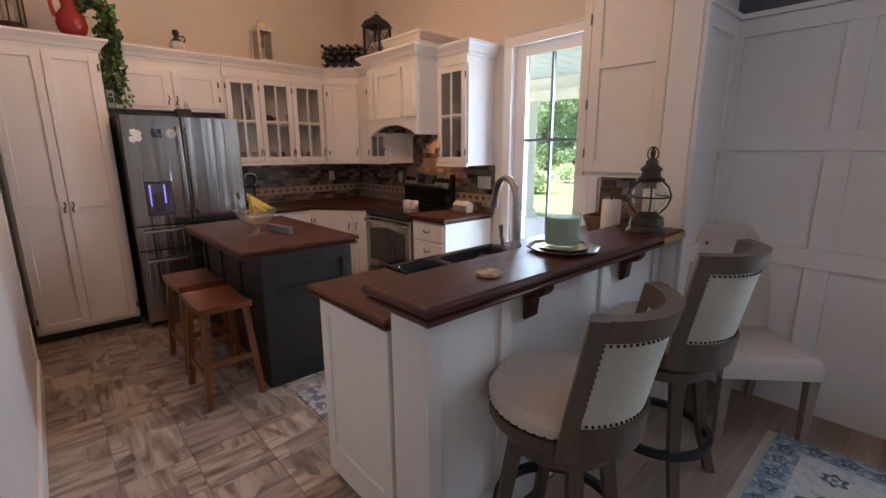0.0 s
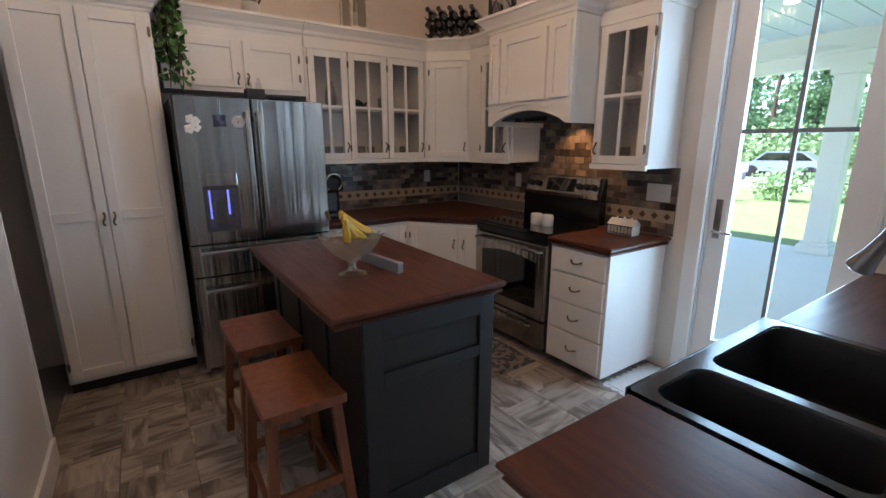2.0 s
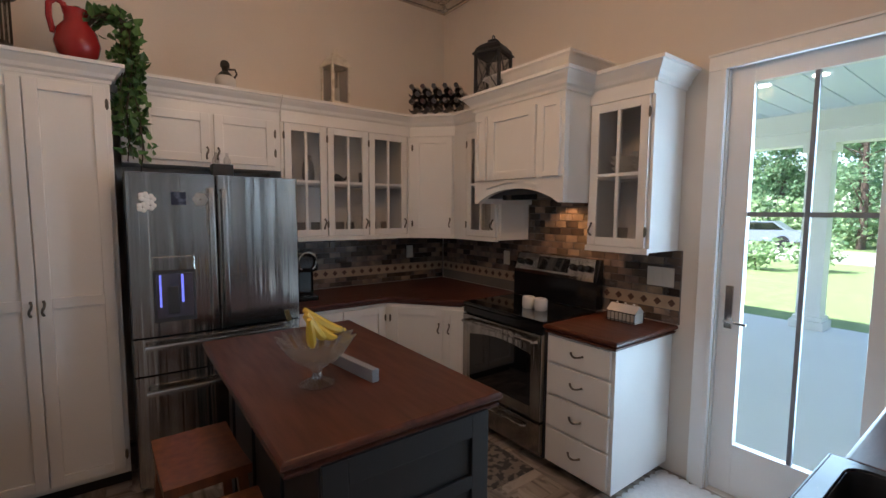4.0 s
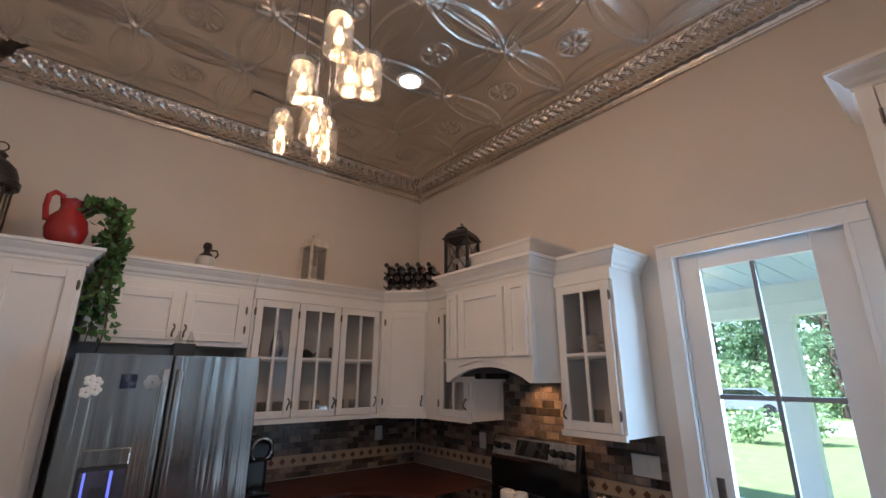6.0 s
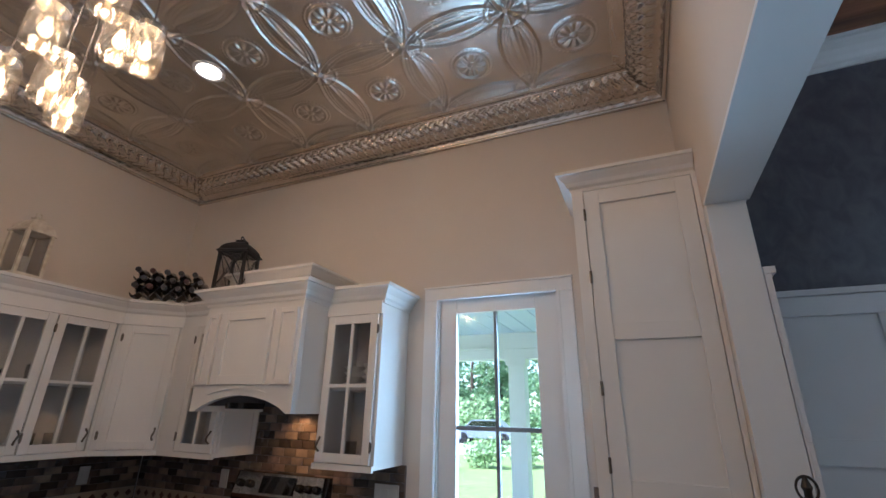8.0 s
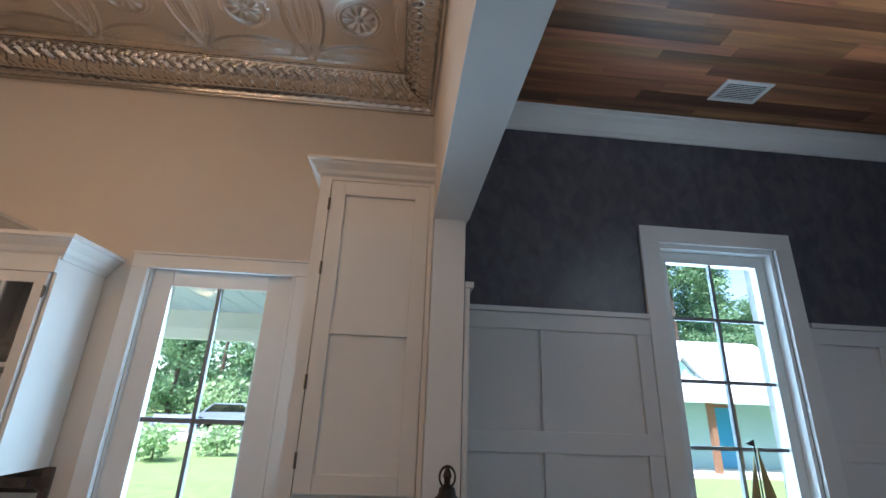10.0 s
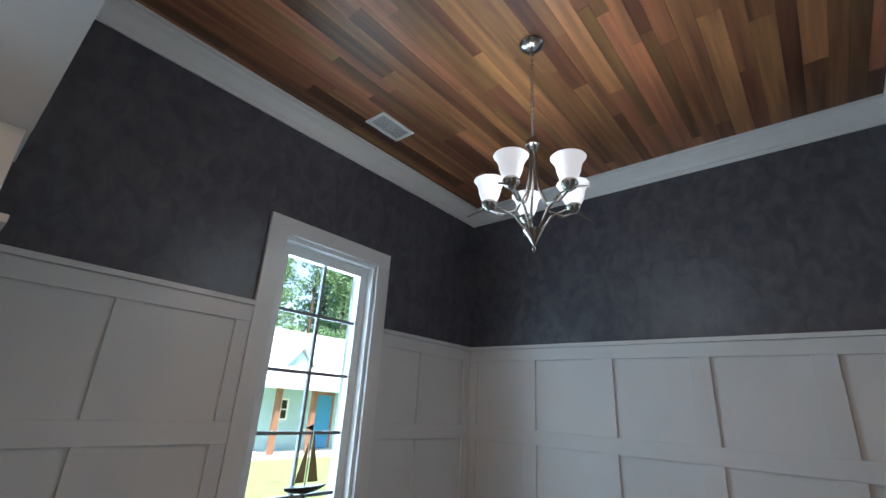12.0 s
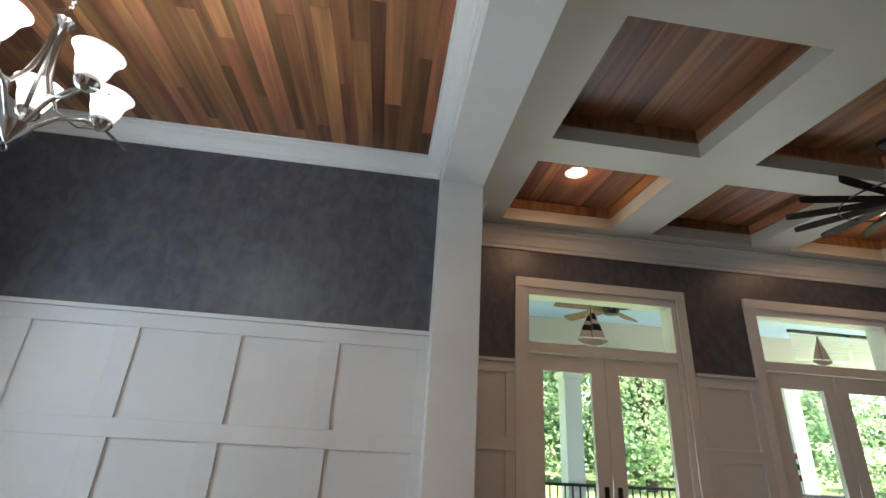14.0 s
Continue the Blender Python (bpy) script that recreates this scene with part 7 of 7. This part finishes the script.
def porch_column(m):
    c = thing("porch_column", m, "white square porch column on a stepped base", "column", group="porch columns")
    part("base", Build().box(-0.20, -0.20, 0, 0.20, 0.20, 0.12, 0.006).box(-0.17, -0.17, 0.12, 0.17, 0.17, 0.18, 0.006), TRIM, c)
    part("shaft", Build().box(-0.14, -0.14, 0.18, 0.14, 0.14, 2.50, 0.006), TRIM, c)
    part("capital", Build().box(-0.18, -0.18, 2.50, 0.18, 0.18, 2.61, 0.006), TRIM, c)
    return c


porch_column(pose(10.35, 6.85, -0.06))
porch_column(pose(10.35, 9.9, -0.06))
porch_column(pose(10.35, 4.95, -0.06))
for y_ in (6.4, 6.9):
    d = thing("porch_light", pose(8.2, y_, 3.004), "round lit porch ceiling downlight", "ceiling light", group="porch lights")
    part("lens", Build().lathe([(0.07, 0), (0.07, -0.006), (0.001, -0.007)]), DOWNLIGHT, d)


def foliage(b, centre, rad, n, leaf, rng):
    """Loose leaves in an uneven cloud."""
    for _ in range(n):
        d = Vector((rng.gauss(0, 1), rng.gauss(0, 1), rng.gauss(0, 1))).normalized() * rng.random() ** 0.45
        p = Vector(centre) + Vector((d.x * rad[0], d.y * rad[1], d.z * rad[2]))
        L = leaf * rng.uniform(0.6, 1.4)
        m = Matrix.Translation(p) @ Euler((rng.uniform(-1.3, 1.3), rng.uniform(-1.3, 1.3), rng.uniform(0, 6.3))).to_matrix().to_4x4()
        vs_ = [b.bm.verts.new(m @ Vector(q)) for q in ((-L * 0.45, 0, 0), (0, -L * 0.5, L * 0.12), (L * 0.45, 0, 0), (0, L * 0.6, -L * 0.1))]
        b.bm.faces.new(vs_)


def make_tree(height, spread, seed, pine=False, leaf=0.175, clumps=38, per=210):
    rng = random.Random(seed)
    t = thing("pine_tree" if pine else "tree", pose(0, 0, -0.31), "tall pine with a bare trunk and airy green crown" if pine else "leafy green tree at the edge of the lawn", "tree", group="wood edge trees")
    lean = rng.uniform(-0.4, 0.4)
    trunk = [(lean * (h / height) ** 2, 0.1 * math.sin(h), h) for h in np.linspace(0, height * 0.9, 9)]
    tb = Build().tube(trunk, [0.21 * (1 - 0.8 * i / 8) for i in range(9)], 9)
    lb = Build()
    for k in range(clumps):
        h = height * rng.uniform(0.55 if pine else 0.10, 1.0)
        a = rng.uniform(0, 6.3)
        r = spread * rng.uniform(0.15, 1.0) * (1.15 - 0.75 * (h / height)) * (0.7 if pine else 1)
        tip = (lean * (h / height) ** 2 + r * math.cos(a), r * math.sin(a), h)
        base = (lean * (h / height) ** 2, 0, max(0.3, h - r * 0.5))
        tb.tube([base, tip], [0.05, 0.012], 5)
        foliage(lb, tip, (spread * 0.34, spread * 0.34, spread * 0.22), per, leaf, rng)
    part("trunk", tb, BARK, t, "", True)
    tagged(part("crown", lb, LEAF, t), kind="stuff")
    return t


kinds = [make_tree(9, 2.8, 1), make_tree(12, 3.4, 2), make_tree(17, 3.0, 3, True), make_tree(7, 2.6, 4), make_tree(20, 3.2, 5, True)]
for k, (x_, y_) in enumerate(((36, 20), (40, 12), (38, 33), (45, 6), (44, 26))):
    kinds[k].matrix_basis = pose(x_, y_, -0.31, 0, 0, 40 * k)
rng = random.Random(11)
spots = []
for k in range(46):
    spots.append((rng.uniform(33, 56), rng.uniform(-34, 62)))
for k in range(36):
    spots.append((rng.uniform(-24, 26), rng.uniform(-30, -13)))
for k in range(14):
    spots.append((rng.uniform(26, 40), rng.uniform(-30, -12)))
for k, (x_, y_) in enumerate(spots):
    copy_thing(kinds[rng.choice((0, 1, 1, 2, 3, 4))], pose(x_, y_, -0.31, 0, 0, rng.uniform(0, 360)))


# woodland closing the view beyond the near trees
rng = random.Random(31)
b = Build()
for k in range(150):
    x_ = rng.uniform(-45, 62)
    foliage(b, (x_, -38 + rng.uniform(-3, 3), rng.uniform(0.5, 13)), (4.0, 2.0, 2.6), 110, 0.62, rng)
for k in range(170):
    foliage(b, (61 + rng.uniform(-3, 3), rng.uniform(-40, 75), rng.uniform(0.5, 13)), (2.0, 4.0, 2.6), 110, 0.62, rng)
tagged(part("woodland", b, LEAF), "dense green woodland beyond the lawn", "woods", kind="stuff")
b = Build()
for k in range(110):
    foliage(b, (rng.uniform(-26, 30), rng.uniform(-15, -12), rng.uniform(0.2, 4.4)), (1.8, 1.2, 1.4), 420, 0.14, rng)
for k in range(60):
    foliage(b, (rng.uniform(33.5, 37), rng.uniform(-14, 50), rng.uniform(0.0, 1.8)), (1.2, 1.8, 1.1), 160, 0.26, rng)
tagged(part("undergrowth", b, FERN), "bright green undergrowth at the wood edge", "bushes", kind="stuff")


def make_shrub(seed, r, h, label, mat, leaf=0.12, n=700):
    rng = random.Random(seed)
    s = thing("shrub", pose(0, 0, -0.3), label, "shrub", group="garden shrubs")
    b = Build()
    for k in range(7):
        foliage(b, (rng.uniform(-r, r) * 0.6, rng.uniform(-r, r) * 0.6, h * rng.uniform(0.25, 0.7)), (r * 0.55, r * 0.55, h * 0.4), n // 7, leaf, rng)
    tagged(part("leaves", b, mat, s), kind="stuff")
    part("stem", Build().tube([(0, 0, 0), (0.02, 0, h * 0.5)], 0.03, 6), BARK, s)
    return s


s1 = make_shrub(21, 0.9, 1.1, "bright green garden shrub on the lawn", FERN)
s1.matrix_basis = pose(19.0, 13.2, -0.3)
for x_, y_, z_ in ((18.0, 11.9, 40), (19.6, 10.6, 80), (17.2, 14.6, 10), (20.5, 9.3, 130), (23, 6.5, 60), (23.2, 17, 60), (22.6, 20, 20), (15.0, 16.0, 30)):
    copy_thing(s1, pose(x_, y_, -0.3, 0, 0, z_))

car = thing("parked_car", pose(31.5, 14.5, -0.28, 0, 0, 96), "blue car parked beyond the lawn", "car")
part("body", Build().prism([(-2.1, 0.35), (2.1, 0.35), (2.15, 0.75), (1.3, 0.9), (0.75, 1.4), (-0.9, 1.42), (-1.5, 0.95), (-2.1, 0.9)], "y", -0.85, 0.85), material("blue_car_paint", (0.26, 0.31, 0.38), 0.3, 0.3), car)
part("windows", Build().prism([(1.15, 0.93), (0.70, 1.35), (-0.85, 1.36), (-1.35, 0.97)], "y", -0.86, 0.86), BLACKGLASS, car)
for x_ in (-1.3, 1.3):
    for y_ in (-0.78, 0.78):
        part("wheel", Build().tube([(x_, y_ - 0.1, 0.33), (x_, y_ + 0.1, 0.33)], 0.33, 16), IRON, car)
tagged(part("bench", Build().box(28.0, 15.0, 0.10, 28.4, 17.2, 0.16).box(28.36, 15.0, 0.16, 28.42, 17.2, 0.55).box(28.0, 15.1, -0.3, 28.4, 15.2, 0.1).box(28.0, 17.0, -0.3, 28.4, 17.1, 0.1), material("blue_bench_paint", (0.30, 0.33, 0.42), 0.5)), "low blue bench beside the drive", "bench")

# teal garden house
SX, SY = 17.9, -3.98
hs = thing("garden_house", pose(SX, SY, -0.3), "teal cottage with a white metal roof and wooden porch posts", "house")
part("wall", Build().box(0.9, -6.5, 0.12, 5.5, 0, 2.62), TEAL, hs)
b = Build()
for k in range(14):
    b.box(0.885, -6.5, 0.14 + 0.175 * k, 0.9, 0.0, 0.14 + 0.175 * k + 0.165)
part("clapboards", b, TEAL, hs)
part("base", Build().box(-0.6, -6.7, 0.0, 5.6, 0.1, 0.12), CONCRETE, hs)
rf = part("roof", Build().prism([(-0.9, 2.45), (3.2, 4.9), (6.4, 2.5), (6.4, 2.42), (3.2, 4.8), (-0.9, 2.36)], "y", -7.0, 0.35), METALROOF, hs, "white standing-seam metal roof")
b = Build()
for k in range(18):
    y_ = 0.3 - 0.4 * k
    b.rings([[(x_, y_ + q * 0.012, z_ + h) for q, h in ((-1, 0), (1, 0), (1, 0.03), (-1, 0.03))] for x_, z_ in ((-0.9, 2.45), (3.2, 4.9))])
part("roof_seams", b, METALROOF, rf)
part("gable", Build().prism([(-2.3, 3.0), (-0.9, 3.0), (-1.6, 3.75)], "x", 0.3, 1.6), TEAL, hs, "small teal gable")
part("gable_roof", Build().prism([(-2.5, 2.9), (-1.6, 3.85), (-0.7, 2.9), (-0.7, 2.98), (-1.6, 3.95), (-2.5, 2.98)], "x", 0.1, 2.2), METALROOF, hs)
part("fascia", Build().box(-0.94, -7.0, 2.28, -0.90, 0.35, 2.45), TRIM, hs, "white fascia board")
for y_ in (-0.48, -1.95, -4.4, -6.2):
    part("post", Build().box(-0.55, y_ - 0.09, 0.12, -0.37, y_ + 0.09, 2.42), POSTWOOD, hs, "brown wooden post")
wn_ = part("window", Build().box(0.86, -1.75, 1.15, 0.884, -1.68, 1.95).box(0.86, -1.17, 1.15, 0.884, -1.10, 1.95).box(0.86, -1.68, 1.15, 0.884, -1.17, 1.22).box(0.86, -1.68, 1.88, 0.884, -1.17, 1.95).box(0.865, -1.68, 1.53, 0.884, -1.17, 1.57).box(0.866, -1.445, 1.22, 0.883, -1.405, 1.53).box(0.866, -1.445, 1.57, 0.883, -1.405, 1.88), TRIM, hs, "white sash window")
part("pane", Build().box(0.876, -1.68, 1.22, 0.8845, -1.17, 1.88), BLACKGLASS, wn_)
dd = part("door", Build().box(0.85, -3.75, 0.14, 0.884, -2.95, 2.15), BLUEDOOR, hs, "bright blue door")
part("frame", Build().box(0.845, -3.87, 0.14, 0.884, -3.75, 2.27).box(0.845, -2.95, 0.14, 0.884, -2.83, 2.27).box(0.845, -3.75, 2.15, 0.884, -2.95, 2.27), POSTWOOD, dd, "wooden door frame")

# south porch beyond the french doors
tagged(part("porch_floor_south", Build().box(-7, -3.2, -0.299, 3.2, LIVS - 0.2, -0.05), CONCRETE), "porch floor beyond the french doors", "porch", kind="structure")
b = Build()
b.box(-7, -3.5, 3.45, 3.4, LIVS - 0.2, 3.55)
tagged(part("porch_ceiling_south", b, PORCHBLUE), "pale blue porch ceiling beyond the transoms", "ceiling", kind="structure")
tagged(part("porch_beam_south", Build().box(-7, -3.4, 2.62, 3.4, -3.1, 3.449), CREAM), "cream porch beam", "beam", kind="structure")
sc = porch_column(pose(-0.94, -3.25, -0.05))
copy_thing(sc, pose(-4.93, -3.25, -0.05))
pf = thing("porch_railing", pose(0, -3.1, -0.05), "dark porch railing with slim balusters", "railing")
part("top_rail", Build().box(-6, -0.03, 0.93, 3.2, 0.03, 0.97), IRON, pf)
part("bottom_rail", Build().box(-6, -0.02, 0.10, 3.2, 0.02, 0.13), IRON, pf)
for k in range(76):
    x_ = -5.9 + 0.12 * k
    part("baluster", Build().box(x_ - 0.009, -0.009, 0.13, x_ + 0.009, 0.009, 0.93), IRON, pf)
sf = thing("porch_ceiling_fan", pose(-0.74, -1.3, 3.19, 0, 0, 5) @ Matrix.Scale(1.2, 4), "dark porch ceiling fan with five blades", "ceiling fan")
part("downrod", Build().tube([(0, 0, 0.05), (0, 0, 0.2155)], 0.014, 8), IRON, sf, "", True)
part("motor", Build().lathe([(0.001, -0.07), (0.07, -0.06), (0.10, 0.0), (0.07, 0.06), (0.001, 0.061)]), IRON, sf, "", True)
for k in range(5):
    a = 2 * math.pi * k / 5
    c, s_ = math.cos(a), math.sin(a)
    part("blade", Build().rings([[(r * c - w * s_ * q, r * s_ + w * c * q, 0.02 * q + h) for q, h in ((-1, -0.003), (1, -0.003), (1, 0.003), (-1, 0.003))] for r, w in ((0.10, 0.03), (0.20, 0.06), (0.62, 0.075), (0.66, 0.05))]), POSTWOOD, sf)
for x_ in (-6.12, -5.0):
    bl = thing("porch_blind", pose(x_, -2.45, 2.9485), "half-lowered slatted porch blind", "blind", group="porch blinds")
    for k in range(9):
        part("slat", Build().rings([[(xx_, -0.02, 0.05 * k), (xx_, 0.015, 0.05 * k + 0.035), (xx_, 0.018, 0.05 * k + 0.033), (xx_, -0.017, 0.05 * k - 0.002)] for xx_ in (-0.52, 0.52)]), WAINSCOT, bl)
    part("headrail", Build().box(-0.53, -0.03, 0.455, 0.53, 0.03, 0.50), BRONZE, bl)

# ---- backsplash ----
bsx = thing("backsplash_north", pose(0, 0, 0), "slate brick-tile backsplash with a diamond border", "backsplash", kind="structure")
bse = thing("backsplash_east", pose(0, 0, 0), "slate brick-tile backsplash with a diamond border behind the range", "backsplash", kind="structure")
bsp = thing("backsplash_bar", pose(0, 0, 0), "slate brick-tile backsplash below the tall cabinet", "backsplash", kind="structure")
tile_mesh = {}


def brick_run(owner, axis, lo, hi, z0, z1, wall, skip=None, w=0.102, h=0.050):
    """Brick-bonded tiles standing 8 mm off the wall, joints 3 mm."""
    rows = int(round((z1 - z0) / h))
    hh = (z1 - z0) / rows
    for r in range(rows):
        p = lo - (w / 2 if r % 2 else 0)
        while p < hi - 0.004:
            a, c = max(p, lo), min(p + w, hi)
            p += w
            if c - a < 0.012:
                continue
            zc, mid = z0 + hh * (r + 0.5), (a + c) / 2
            if skip and skip(mid, zc):
                continue
            key = (round(c - a, 3), round(hh, 4))
            if key not in tile_mesh:
                tile_mesh[key] = box_mesh("tile", c - a - 0.003, hh - 0.003, 0.008, SLATE, 0.0015)
            j = random.uniform(-0.0012, 0.0012)
            m = pose(mid, wall - 0.006 + j, zc, 90) if axis == "x" else pose(wall - 0.006 + j, mid, zc, 90, 0, -90)
            piece("tile", tile_mesh[key], owner, m)


def border(owner, axis, lo, hi, z0, z1, wall):
    b, d = Build(), Build()
    b.box(lo, wall - 0.009, z0, hi, wall - 0.001, z1) if axis == "x" else b.box(wall - 0.009, lo, z0, wall - 0.001, hi, z1)
    part("border_band", b, SLATEBAND, owner, "tan stone border")
    n = int((hi - lo) / 0.085)
    zc = (z0 + z1) / 2
    for k in range(n):
        c = lo + (hi - lo) * (k + 0.5) / n
        q = 0.024
        poly = [(c - q, zc), (c, zc - q), (c + q, zc), (c, zc + q)]
        dm = Build()
        dm.prism(poly, "y", wall - 0.012, wall - 0.0095) if axis == "x" else dm.prism(poly, "x", wall - 0.012, wall - 0.0095)
        part("diamond", dm, DIAMOND, owner)


part("grout", Build().box(3.27, NORTH - 0.004, 0.92, 4.995, NORTH - 0.0005, 1.364), GROUT, bsx)
part("grout", Build().box(EAST - 0.004, 6.185, 0.92, EAST - 0.0005, 8.56, 1.364).box(EAST - 0.0038, 6.62, 1.364, EAST - 0.0004, 7.40, 1.68), GROUT, bse)
part("grout", Build().box(EAST - 0.004, 4.49, 0.92, EAST - 0.0005, 5.12, 1.33), GROUT, bsp)
border(bsx, "x", 3.27, 4.985, 1.005, 1.085, NORTH)
border(bse, "y", 6.19, 8.55, 1.005, 1.085, EAST)
brick_run(bsx, "x", 3.27, 4.985, 1.088, 1.364, NORTH)
brick_run(bsx, "x", 3.27, 4.985, 0.925, 1.003, NORTH, h=0.04)
brick_run(bse, "y", 6.19, 8.55, 1.088, 1.364, EAST)
brick_run(bse, "y", 6.62, 7.40, 1.366, 1.68, EAST)
brick_run(bse, "y", 6.19, 6.66, 0.925, 1.003, EAST, h=0.04)
brick_run(bsp, "y", 4.49, 5.12, 0.925, 1.33, EAST)

# ---- kitchen floor tiles, in columns with staggered joints ----
fl = bpy.data.objects["floor_kitchen"]
TW, TL = 0.305, 0.61
full_tile = box_mesh("tile", TW - 0.002, TL - 0.002, 0.008, FLOORTILE, 0.0015)
for k in range(-1, 11):
    for j in range(-4, 6):
        x0, y0 = 1.90 + TW * k, 6.02 + TL * j + (0 if k % 2 else TL / 2)
        a, c = max(x0, WEST - 0.12), min(x0 + TW, EAST)
        d, e = max(y0, HEAD1 - 0.05), min(y0 + TL, NORTH)
        if c - a < 0.01 or e - d < 0.01:
            continue
        whole = c - a > TW - 1e-4 and e - d > TL - 1e-4
        me = full_tile if whole else box_mesh("tile", c - a - 0.002, e - d - 0.002, 0.008, FLOORTILE, 0.0015)
        piece("tile", me, fl, pose((a + c) / 2, (d + e) / 2, -0.004 + random.uniform(-0.0005, 0.0003)))

# ---- oak boards near the bar ----
fo = bpy.data.objects["floor_living"]
boards = {}
y = SOUTH
while y < HEAD1 - 0.08:
    x = 0.8 - random.uniform(0, 1.0)
    while x < EASTD:
        L = random.choice((0.9, 1.2, 1.5, 1.8))
        a, c = max(x, 0.8), min(x + L, EASTD)
        y1 = min(y + 0.127, HEAD1 - 0.075)
        x += L
        if c - a > 0.03 and y1 - y > 0.01:
            key = (round(c - a, 3), round(y1 - y, 3))
            if key not in boards:
                boards[key] = box_mesh("plank", c - a - 0.0012, y1 - y - 0.0012, 0.012, OAK, 0.0012)
            piece("plank", boards[key], fo, pose((a + c) / 2, (y + y1) / 2, -0.006))
    y += 0.127
